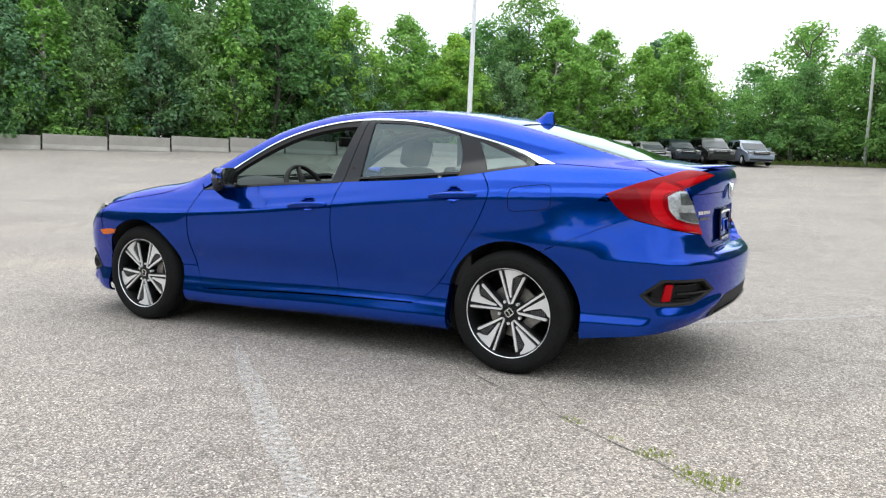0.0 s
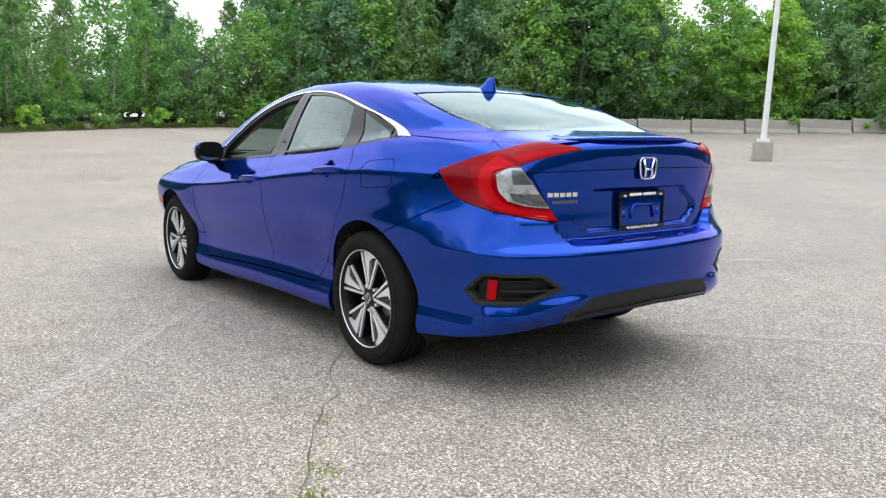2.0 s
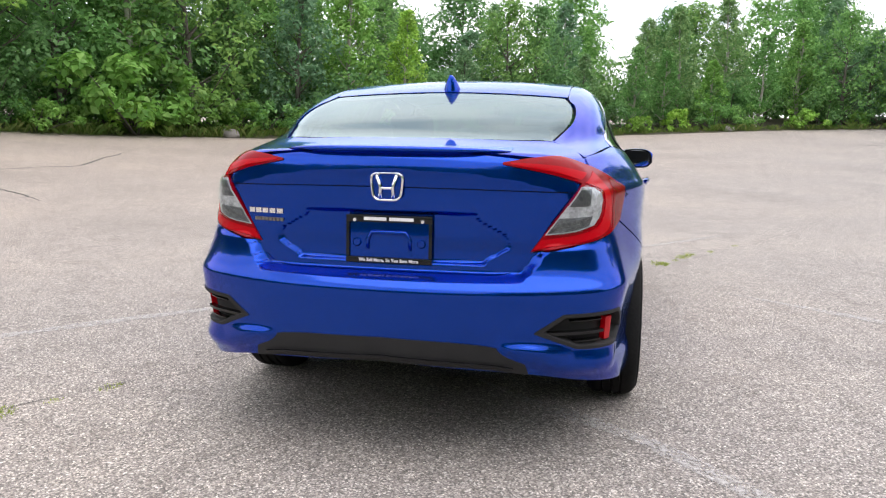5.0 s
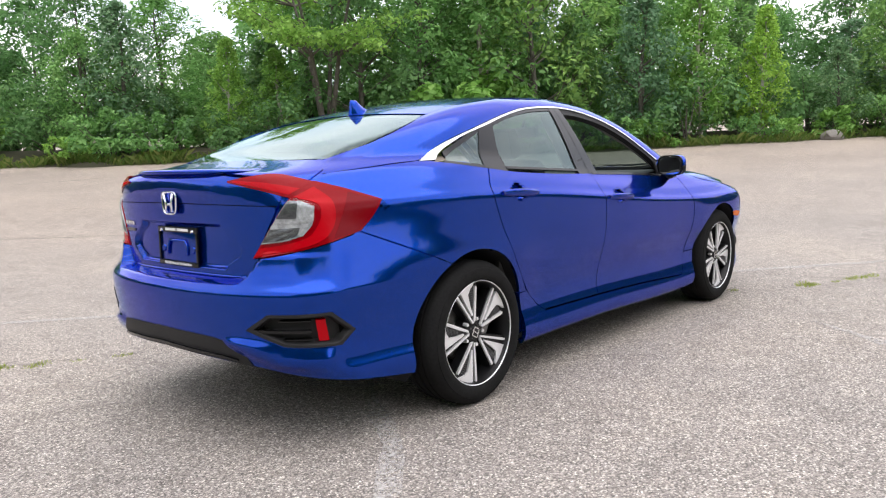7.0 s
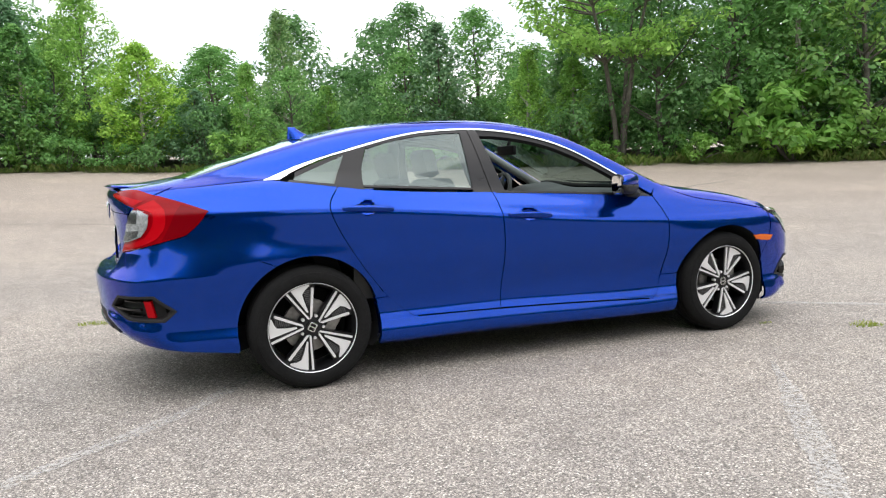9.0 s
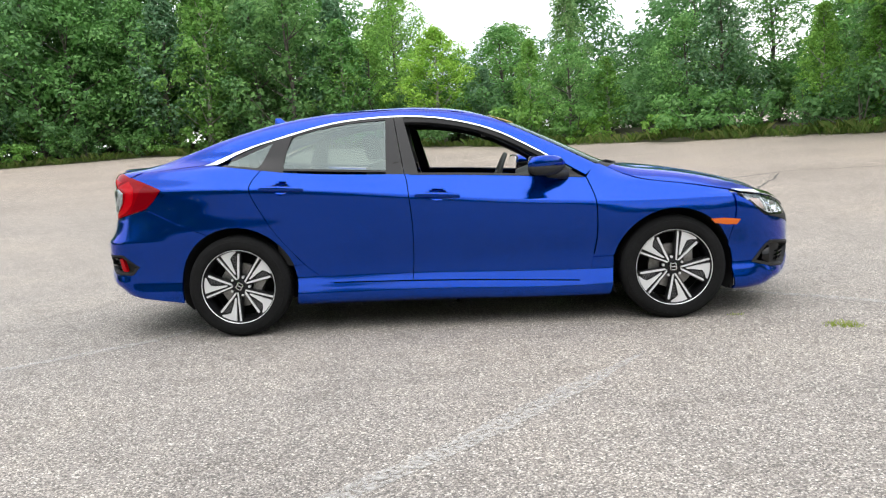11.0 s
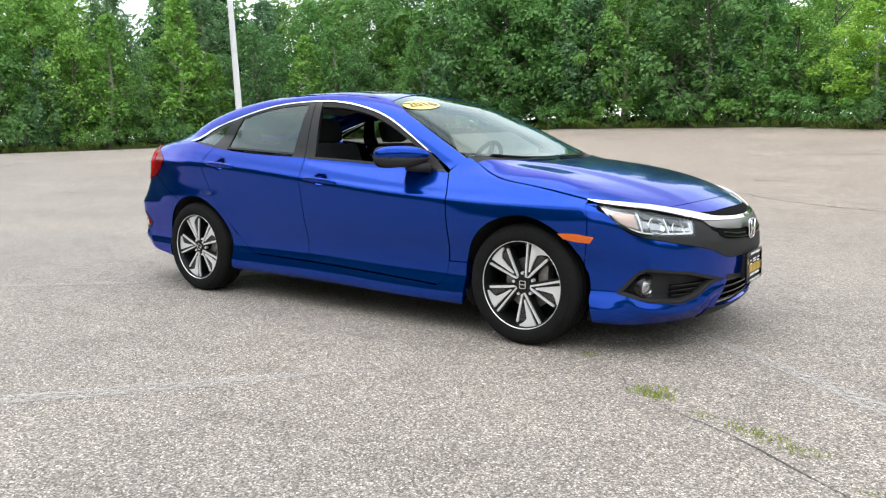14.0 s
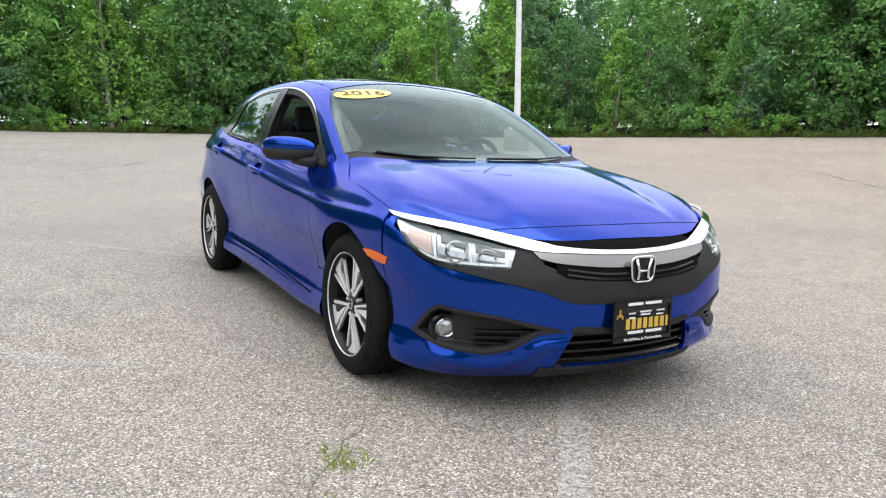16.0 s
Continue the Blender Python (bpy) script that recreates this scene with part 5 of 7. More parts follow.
    bars("dealer_name", fp, [(-.088 + .030 * k + .012, -.012, .020, .042) for k in range(7)] + [(.130, -.012, .012, .042)], .0040, GOLD)
    bars("dealer_line", fp, [(-.035, -.046, .080, .011), (.062, -.046, .085, .011)], .0040, WHITE)
    writing("We Sell More, So You Save More", .0145, WHITE, fp, (0, -.0725, .0096), (1, 0, 0), (0, 1, 0), bold=.0003)
    bars("dealer_line", fp, [(x, y, w, .006) for x, y, w in ((-.055, .030, .034), (.015, .034, .06), (.095, .034, .04), (-.055, .012, .03), (.015, .022, .05), (.09, .018, .036))], .0036, WHITE)
    bm = bmesh.new()
    for k in range(7):
        a = math.pi * k / 6
        box(bm, (-.118 + .014 * math.cos(a), .014 + .014 * math.sin(a), .0036), (.006, .006, .002))
    box(bm, (-.118, .034, .0036), (.007, .030, .002))
    part("dealer_crest", bm, GOLD, fp, "gold crest")
    bm = bmesh.new()
    box(bm, (2.262, 0, .395), (.05, .26, .12), .01)
    part("plate_holder", bm, BLACK_MATT, car, "black plate holder")
    # lower grille: back, slats and lip
    panel("lower_grille", flank, sheet(flank, [(2.20, .200), (2.55, .195)], [(2.285, .385), (2.55, .355)], None, None, 30, 8), DARK, None, "black lower grille", -.045, 0, mirror=True)
    for z in (.225, .262, .300, .335):
        panel("grille_slat", flank, sheet(flank, [(2.235 + (z - .2) * .35, z), (2.55, z - .004)], [(2.235 + (z - .2) * .35, z + .010), (2.55, z + .006)], None, None, 20, 2), BLACK_GLOSS, None, "", -.016, .02, mirror=True)
    panel("chin_lip", flank, sheet(flank, [(2.18, .160), (2.35, .163), (2.55, .165)], [(2.20, .208), (2.35, .204), (2.55, .200)], None, None, 24, 5), BLACK_MATT, None, "black chin lip", .006, .03, mirror=True)
    # windscreen sticker
    pts = []
    cx, cy, rx, ry = .345, -.385, .080, .180
    verts, faces = [], []
    for ring in (0, .5, 1):
        for t in np.linspace(0, 2 * math.pi, 36, endpoint=False):
            x, y = cx + rx * ring * math.cos(t) - .10 * ((cy + ry * ring * math.sin(t)) ** 2 - cy ** 2) * -1, cy + ry * ring * math.sin(t)
            z = float(CREST(x)) - .006 - float(CAMBER(x)) * y * y + .0005
            verts.append((x, y, z))
    for r in range(2):
        for i in range(36):
            faces.append([r * 36 + i, r * 36 + (i + 1) % 36, (r + 1) * 36 + (i + 1) % 36, (r + 1) * 36 + i])
    raw("year_sticker", verts, [f[::-1] for f in faces], YELLOW, car, "yellow oval year sticker on the windscreen")
    n = normal(np.array([[cx, abs(cy), 1.32]]))[0]
    z = float(CREST(cx)) - .006 - float(CAMBER(cx)) * cy * cy + .002
    t = Vector((float(CREST(cx + .02) - CREST(cx - .02)) / .04 * -1, 0, 1))
    w = writing("2016", .115, INK, car, (cx, cy, z), (0.05, 1, 0), (-.88, 0, .42), "sticker_year", "dark year figures", 1.2, .0004, .001)
    for v in w.data.vertices:
        v.co.z = float(CREST(v.co.x)) - .006 - float(CAMBER(v.co.x)) * v.co.y ** 2 + .0022
    # fuel flap on the left
    t = np.linspace(0, 2 * math.pi, 60, endpoint=False)
    c, w = np.cos(t), np.sin(t)
    ring = np.stack([-1.44 + .096 * np.sign(c) * np.abs(c) ** .38, .912 + .062 * np.sign(w) * np.abs(w) ** .38 + .010 * np.sign(c) * np.abs(c) ** .38 * -1], 1)
    tube("fuel_flap", flank(ring), .0016, DARK, car, "fine joint of the fuel flap", 6, True)


for sd in (1, -1):
    side_panels(sd)
    lamps(sd)
    mirror_housing(sd)
ends()
interior()
details()
first = wheel()
first.matrix_local = Matrix.Translation((1.35, -.777, .320))
for cx, sd, turn in ((-1.35, -1, 30), (1.35, 1, 12), (-1.35, 1, 50)):
    w = copy_thing(first, Matrix.Translation((cx, sd * .777, .320)) @ Matrix.Rotation(math.pi if sd > 0 else 0, 4, "Z") @ Matrix.Rotation(radians(turn), 4, "Y"))

# ---- the lot ----
RIM = [(-135, 52, .1), (-92, 55, .90), (-70, 51, 1.40), (-45, 44, 1.55), (-28, 43.3, 1.48), (-20, 43, 1.60), (-12, 41, 1.45), (0, 38, 1.03), (15, 29.5, .92), (30, 26, .82), (50, 22.3, .94),
       (70, 24.3, 1.03), (85, 29, 1.12), (100, 34, 1.50), (116, 39.5, 1.58), (135, 43, 1.08), (144, 44.4, .80), (155, 46, .55), (180, 48, .10), (225, 52, .1)]
_az, _far, _high = np.array(RIM, float).T


_sag = np.array([(-135, 0), (-95, -1.0), (-65, -1.8), (-40, -1.2), (-10, 0), (100, 0), (125, 1.2), (143, 2.3), (160, 1.5), (185, 0), (225, 0)], float).T


def rim_at(az):
    """How far off the lot ends in a direction (degrees), and how high it lies there against the car's own plane."""
    az = (np.asarray(az, float) + 135) % 360 - 135
    return np.interp(az, _az, _far), np.interp(az, _az, _high)


def ground_height(x, y):
    """Height in the car's frame: flat where the car stands, rising to the lot's edges, level far off."""
    x, y = np.asarray(x, float), np.asarray(y, float)
    r = np.hypot(x, y)
    far, high = rim_at(np.degrees(np.arctan2(y, x)))
    s = np.clip((r - 4) / (far - 4), 0, 1.25)
    away = step(60, 140, r)
    sag = np.interp((np.degrees(np.arctan2(y, x)) + 135) % 360 - 135, _sag[0], _sag[1]) * s ** 2 * np.maximum(1 - s, 0)
    return high * (s ** 1.5 + sag) * (1 - away) + (.029 * x + .023 * y) * away


def on_ground(x, y, up=0.0):
    """A place on the ground in the world, for x and y in the car's frame."""
    return TILT @ Vector((x, y, float(ground_height(x, y)) + up))


def asphalt():
    m = mat("old_asphalt", (0.3, 0.29, 0.27), 0.80, spec=0.45)
    t, b, add = nodes_of(m)
    co = add("ShaderNodeTexCoord")

    def tex(kind, scale, **kw):
        n = add(kind)
        n.inputs["Scale"].default_value = scale
        for k, v in kw.items():
            n.inputs[k].default_value = v
        t.links.new(co.outputs["Object"], n.inputs["Vector"])
        return n
    stones = tex("ShaderNodeTexVoronoi", 140.0, Randomness=1.0)
    small = tex("ShaderNodeTexVoronoi", 210.0, Randomness=1.0)
    wide = tex("ShaderNodeTexNoise", 0.35, Detail=5.0)
    mid = tex("ShaderNodeTexNoise", 4.0, Detail=5.0)
    sep = add("ShaderNodeSeparateColor")
    t.links.new(stones.outputs["Color"], sep.inputs[0])
    grain = ramp(t, [(0.0, (0.115, 0.108, 0.101)), (0.35, (0.215, 0.199, 0.185)), (0.70, (0.308, 0.287, 0.266)), (0.92, (0.43, 0.406, 0.378)), (1.0, (0.62, 0.60, 0.565))])
    t.links.new(sep.outputs[0], grain.inputs[0])
    sep2 = add("ShaderNodeSeparateColor")
    t.links.new(small.outputs["Color"], sep2.inputs[0])
    fine = ramp(t, [(0.0, (0.60, 0.60, 0.60)), (0.6, (1.0, 1.0, 1.0)), (1.0, (1.42, 1.40, 1.35))])
    t.links.new(sep2.outputs[1], fine.inputs[0])
    x1 = add("ShaderNodeMix", blend="MULTIPLY", inputs={0: 1.0})
    t.links.new(grain.outputs[0], x1.inputs[6])
    t.links.new(fine.outputs[0], x1.inputs[7])
    gap = ramp(t, [(0.0, (1.12, 1.12, 1.12)), (0.55, (1.0, 1.0, 1.0)), (0.9, (0.55, 0.54, 0.52))])
    t.links.new(stones.outputs["Distance"], gap.inputs[0])
    x2 = add("ShaderNodeMix", blend="MULTIPLY", inputs={0: 0.8})
    t.links.new(x1.outputs[2], x2.inputs[6])
    t.links.new(gap.outputs[0], x2.inputs[7])
    tone = ramp(t, [(0.30, (0.905, 0.885, 0.865)), (0.50, (1.04, 1.015, 0.99)), (0.70, (1.165, 1.125, 1.07))])
    t.links.new(wide.outputs[0], tone.inputs[0])
    x3 = add("ShaderNodeMix", blend="MULTIPLY", inputs={0: 1.0})
    t.links.new(x2.outputs[2], x3.inputs[6])
    t.links.new(tone.outputs[0], x3.inputs[7])
    blot = ramp(t, [(0.32, (0.89, 0.88, 0.87)), (0.48, (1.0, 1.0, 1.0)), (0.75, (1.08, 1.07, 1.05))])
    t.links.new(mid.outputs[0], blot.inputs[0])
    x4 = add("ShaderNodeMix", blend="MULTIPLY", inputs={0: 1.0})
    t.links.new(x3.outputs[2], x4.inputs[6])
    t.links.new(blot.outputs[0], x4.inputs[7])
    # warmer tint towards +x and +y, its border broken up by noise
    place_ = add("ShaderNodeSeparateXYZ")
    t.links.new(co.outputs["Object"], place_.inputs[0])
    lean = add("ShaderNodeMath", op="MULTIPLY_ADD", inputs={1: 0.35})
    t.links.new(place_.outputs[0], lean.inputs[0])
    t.links.new(place_.outputs[1], lean.inputs[2])
    drift = add("ShaderNodeMath", op="MULTIPLY_ADD", inputs={1: 9.0})
    tint_noise = tex("ShaderNodeTexNoise", 0.16, Detail=4.0)
    t.links.new(tint_noise.outputs[0], drift.inputs[0])
    t.links.new(lean.outputs[0], drift.inputs[2])
    span = add("ShaderNodeMapRange", inputs={1: 3.0, 2: 17.0, 3: 0.0, 4: 1.0})
    t.links.new(drift.outputs[0], span.inputs[0])
    x5 = add("ShaderNodeMix", blend="MULTIPLY", inputs={7: (1.075, 1.0, 0.93, 1)})
    t.links.new(span.outputs[0], x5.inputs[0])
    t.links.new(x4.outputs[2], x5.inputs[6])
    t.links.new(x5.outputs[2], b.inputs["Base Color"])
    bp = add("ShaderNodeBump", inputs={"Strength": 0.55, "Distance": 0.004})
    bp.invert = True
    t.links.new(stones.outputs["Distance"], bp.inputs["Height"])
    t.links.new(bp.outputs[0], b.inputs["Normal"])
    return m


def ground():
    rs = np.r_[0, .5, np.arange(1, 12, .75), np.arange(12, 62, 1.5), [65, 70, 80, 95, 120, 160, 240, 400, 800, 1800]]
    n = 180
    a = np.linspace(0, 2 * math.pi, n, endpoint=False)
    x, y = (rs[1:, None] * np.cos(a)).ravel(), (rs[1:, None] * np.sin(a)).ravel()
    z = ground_height(x, y)
    verts = [(0, 0, 0)] + list(zip(x, y, z))
    faces = [(0, 1 + i, 1 + (i + 1) % n) for i in range(n)]
    for k in range(len(rs) - 2):
        p, q = 1 + k * n, 1 + (k + 1) * n
        faces += [(p + i, q + i, q + (i + 1) % n, p + (i + 1) % n) for i in range(n)]
    g = raw("ground", verts, faces, asphalt(), None, "old pale asphalt lot with coarse stones", kind="structure")
    g.matrix_world = TILT
    # forest floor beyond the asphalt's edge
    soil = worn(mat("leaf_litter", (0.06, 0.05, 0.03), 0.95), (0.030, 0.030, 0.014), (0.075, 0.066, 0.036), 0.8, 12, 0.6)
    a = np.radians(np.linspace(-180, 180, 241))
    verts, faces = [], []
    rnd = np.random.RandomState(3)
    for i, t in enumerate(a):
        far, _ = rim_at(math.degrees(t))
        wob = .5 * math.sin(9 * t) + .35 * math.sin(23 * t + 1) + rnd.uniform(-.25, .25)
        for d, up in ((0, .005), (1.2, .10), (6, .28), (14, .4), (40, .5)):
            r = far + .4 + d + (wob if d < 2 else 0)
            px, py = r * math.cos(t), r * math.sin(t)
            verts.append((px, py, float(ground_height(px, py)) + up))
    for i in range(240):
        for k in range(4):
            faces.append((i * 5 + k, i * 5 + k + 1, i * 5 + k + 6, i * 5 + k + 5))
    s = raw("forest_floor", verts, faces, soil, None, "dark leaf litter under the trees", kind="structure")
    s.matrix_world = TILT


ground()


def ribbon(name, pts, width, material, label, wander=.03, up=.003, seed=1, ragged=.5, kind="structure"):
    """A thin uneven strip laid along the ground."""
    rnd = np.random.RandomState(seed)
    p = np.array(pts, float)
    d = np.r_[0, np.cumsum(np.linalg.norm(np.diff(p, axis=0), axis=1))]
    n = max(8, int(d[-1] / .12))
    s = np.linspace(0, d[-1], n)
    q = np.stack([np.interp(s, d, p[:, 0]), np.interp(s, d, p[:, 1])], 1)
    w = np.cumsum(rnd.normal(0, wander, (n, 2)), axis=0)
    q += w - np.linspace(0, 1, n)[:, None] * w[-1]
    verts, faces = [], []
    for i in range(n):
        t = q[min(i + 1, n - 1)] - q[max(i - 1, 0)]
        t = np.array([-t[1], t[0]]) / max(np.linalg.norm(t), 1e-6)
        h = width / 2 * (1 + ragged * rnd.uniform(-1, 1)) * min(1, 4 * min(i, n - 1 - i) / n + .15)
        for sgn in (-1, 1):
            x, y = q[i] + t * h * sgn
            verts.append((x, y, float(ground_height(x, y)) + up))
    faces = [(2 * i, 2 * i + 1, 2 * i + 3, 2 * i + 2) for i in range(n - 1)]
    ob = raw(name, verts, faces, material, None, label, kind=kind)
    ob.matrix_world = TILT
    return ob


def faded(name, col, lo, hi, scale):
    """A worn film that breaks up over the surface below it."""
    m = mat(name, col, 0.9, spec=0.2)
    t, b, add = nodes_of(m)
    co = add("ShaderNodeTexCoord")
    n1 = add("ShaderNodeTexNoise", inputs={"Scale": scale, "Detail": 6.0})
    t.links.new(co.outputs["Object"], n1.inputs["Vector"])
    r = ramp(t, [(lo, (0, 0, 0)), (hi, (1, 1, 1))])
    t.links.new(n1.outputs[0], r.inputs[0])
    t.links.new(r.outputs[0], b.inputs["Alpha"])
    return m


CRACK = worn(mat("crack_filling", (0.03, 0.03, 0.028), 0.95), (0.05, 0.048, 0.042), (0.12, 0.11, 0.095), 6, 60, 0.4)
FINE_CRACK = worn(mat("fine_crack", (0.12, 0.11, 0.1), 0.95), (0.07, 0.066, 0.060), (0.14, 0.13, 0.118), 6, 60, 0.4)
LINE = faded("worn_line_paint", (0.50, 0.485, 0.46), 0.36, 0.80, 40.0)
STAIN = faded("dark_stain", (0.09, 0.085, 0.08), 0.45, 0.85, 7.0)
for k, (pts, w) in enumerate([
        ([(-2.7, 1.95), (-2.06, 1.52), (-1.58, 1.22), (-.9, .7)], .005), ([(1.4, -.55), (2.0, -1.0), (2.43, -1.38), (3.64, -2.1), (5.5, -3.1), (8, -4.3)], .006),
        ([(-2.9, 2.1), (-4.2, 2.9), (-6.5, 4.4)], .003), ([(-1.2, -13.4), (-2.3, -13.6), (-4.2, -13.9)], .06), ([(3, 9.2), (6.9, 11.0), (9, 10.2), (14, 12)], .07),
        ([(-1.3, 10.4), (0, 9.2), (1.25, 7.9), (3, 6.8)], .04), ([(-3.2, 18.0), (-1.2, 19.5), (3, 19.8), (8, 18.6)], .10), ([(-9.3, 15.5), (-7, 14.6), (-4.4, 12.8), (-2, 11.5)], .05),
        ([(-17.6, 1.2), (-14.6, 0), (-12.5, -1.2)], .05), ([(-23.4, 6.8), (-26.2, 9.4)], .10), ([(29.8, -9.7), (29.4, -11.8), (27, -14)], .22), ([(4.45, 7.0), (6.7, 10.8)], .05),
        ([(10, 4), (14, 7), (17, 7.6)], .06), ([(9, -18.5), (11.5, -20.6), (15, -21.2), (19, -20)], .08)]):
    ribbon("crack", pts, w, CRACK if w > .01 else FINE_CRACK, "dark crack in the asphalt", .02, .003, 10 + k)
for k, (pts, w) in enumerate([([(.45, .95), (-.01, 1.36), (-.86, 2.09), (-1.45, 2.6), (-3.0, 3.95)], .10), ([(1.6, .2), (2.12, -.19), (2.82, -.73), (3.3, -1.15), (4.6, -2.2)], .10),
                              ([(-1.3, -.1), (-1.62, -.44), (-1.95, -.92), (-2.4, -1.3), (-3.4, -2.2)], .09), ([(1.0, -1.6), (.67, -2.01), (.12, -2.65), (-.3, -3.1), (-1.3, -4.2)], .11)]):
    ribbon("worn_line", pts, w, LINE, "worn parking line", .004, .004, 40 + k, .15)
for k, (x, y, r) in enumerate([(-.6, 11.8, .55), (2.4, 12.4, .4), (-12, 4, .5)]):
    ribbon("stain", [(x - r, y), (x, y + .05), (x + r, y)], r * .5, STAIN, "dark stain", .02, .0035, 60 + k, .4)


def leaf_mat(name, c1, c2, c3):
    m = bpy.data.materials.new(name)
    m.use_nodes = True
    t = m.node_tree
    t.nodes.clear()
    out = t.nodes.new("ShaderNodeOutputMaterial")
    geo, ob = t.nodes.new("ShaderNodeNewGeometry"), t.nodes.new("ShaderNodeObjectInfo")
    r1 = ramp(t, [(0.0, c1), (0.55, c2), (1.0, c3)])
    t.links.new(geo.outputs["Random Per Island"], r1.inputs[0])
    r2 = ramp(t, [(0.0, (0.84, 0.90, 0.86)), (0.5, (1.0, 1.0, 1.0)), (1.0, (1.38, 1.22, 0.85))])
    t.links.new(ob.outputs["Random"], r2.inputs[0])
    mx = t.nodes.new("ShaderNodeMix")
    mx.data_type, mx.blend_type = "RGBA", "MULTIPLY"
    mx.inputs[0].default_value = 1.0
    t.links.new(r1.outputs[0], mx.inputs[6])
    t.links.new(r2.outputs[0], mx.inputs[7])
    d, tr, mix, gl, mix2 = (t.nodes.new("ShaderNode" + k) for k in ("BsdfDiffuse", "BsdfTranslucent", "MixShader", "BsdfGlossy", "MixShader"))
    mix.inputs[0].default_value = 0.50
    mix2.inputs[0].default_value = 0.018
    gl.inputs["Roughness"].default_value = 0.45
    for s in (d, tr):
        t.links.new(mx.outputs[2], s.inputs[0])
    t.links.new(d.outputs[0], mix.inputs[1])
    t.links.new(tr.outputs[0], mix.inputs[2])
    t.links.new(mix.outputs[0], mix2.inputs[1])
    t.links.new(gl.outputs[0], mix2.inputs[2])
    t.links.new(mix2.outputs[0], out.inputs[0])
    return m


LEAF = leaf_mat("green_leaves", (0.110, 0.253, 0.068), (0.177, 0.376, 0.106), (0.285, 0.523, 0.172))
LEAF_DARK = leaf_mat("dark_leaves", (0.086, 0.198, 0.068), (0.136, 0.292, 0.097), (0.210, 0.390, 0.145))
LEAF_PALE = leaf_mat("pale_leaves", (0.158, 0.336, 0.064), (0.242, 0.465, 0.098), (0.367, 0.603, 0.161))
NEEDLE = leaf_mat("pine_needles", (0.042, 0.108, 0.056), (0.068, 0.156, 0.078), (0.103, 0.205, 0.102))
PALE_BARK = worn(mat("pale_birch_bark", (0.4, 0.38, 0.33), 0.9), (0.24, 0.22, 0.18), (0.50, 0.47, 0.41), 3, 20, 0.4)
LEAF_BLUE = leaf_mat("grey_green_leaves", (0.106, 0.229, 0.114), (0.168, 0.321, 0.166), (0.267, 0.431, 0.242))
BARK = worn(mat("grey_bark", (0.12, 0.1, 0.08), 0.95), (0.055, 0.048, 0.038), (0.17, 0.155, 0.13), 5, 30, 0.6)


def leaves(name, centres, radii, per, size, material, parent, seed, flat=.6, label="", corners=4):
    """A crown of single leaves set in loose clumps."""
    rnd = np.random.RandomState(seed)
    c = np.repeat(centres, per, axis=0)
    rr = np.repeat(radii, per)
    d = rnd.normal(size=c.shape)
    d /= np.linalg.norm(d, axis=1, keepdims=True)
    p = c + d * (rr * rnd.uniform(.25, 1.05, len(c)) ** .6)[:, None] * (1, 1, flat)
    n = d * (1, 1, .6) + rnd.normal(0, .5, c.shape) + (0, 0, .8)
    n /= np.linalg.norm(n, axis=1, keepdims=True)
    u = np.cross(n, rnd.normal(size=c.shape))
    u /= np.linalg.norm(u, axis=1, keepdims=True)
    v = np.cross(n, u)
    s = size * rnd.uniform(.6, 1.35, len(c))[:, None]
    droop = n * s * -.18
    quad = np.stack([p - u * s * .62 + droop, p - v * s * .34, p + u * s * .62 + droop, p + v * s * .34], 1)
    quad = quad[:, :corners]
    me = bpy.data.meshes.new(name)
    m = len(c)
    me.vertices.add(corners * m)
    me.vertices.foreach_set("co", quad.ravel())
    me.loops.add(corners * m)
    me.loops.foreach_set("vertex_index", np.arange(corners * m))
    me.polygons.add(m)
    me.polygons.foreach_set("loop_start", np.arange(0, corners * m, corners))
    me.update(calc_edges=True)
    me.validate()
    me.materials.append(material)
    ob = new(name, me)
    ob.parent = parent
    return tagged(ob, label)


def wood(name, rods, parent, bark=None):
    """Tapered trunk and limbs: rods of (points, radii)."""
    verts, faces, sides = [], [], 5
    for pts, rad in rods:
        p = np.array(pts, float)
        base = len(verts)
        for i, q in enumerate(p):
            t = p[min(i + 1, len(p) - 1)] - p[max(i - 1, 0)]
            t /= np.linalg.norm(t)
            h = np.array([1.0, 0, 0]) if abs(t[2]) > .7 else np.array([0, 0, 1.0])
            u = np.cross(t, h)
            u /= np.linalg.norm(u)
            w = np.cross(t, u)
            verts += [q + rad[i] * (math.cos(a) * u + math.sin(a) * w) for a in np.arange(sides) * 2 * math.pi / sides]
        for i in range(len(p) - 1):
            faces += [(base + i * sides + k, base + i * sides + (k + 1) % sides, base + (i + 1) * sides + (k + 1) % sides, base + (i + 1) * sides + k) for k in range(sides)]
    return raw(name, verts, faces, bark or BARK, parent)


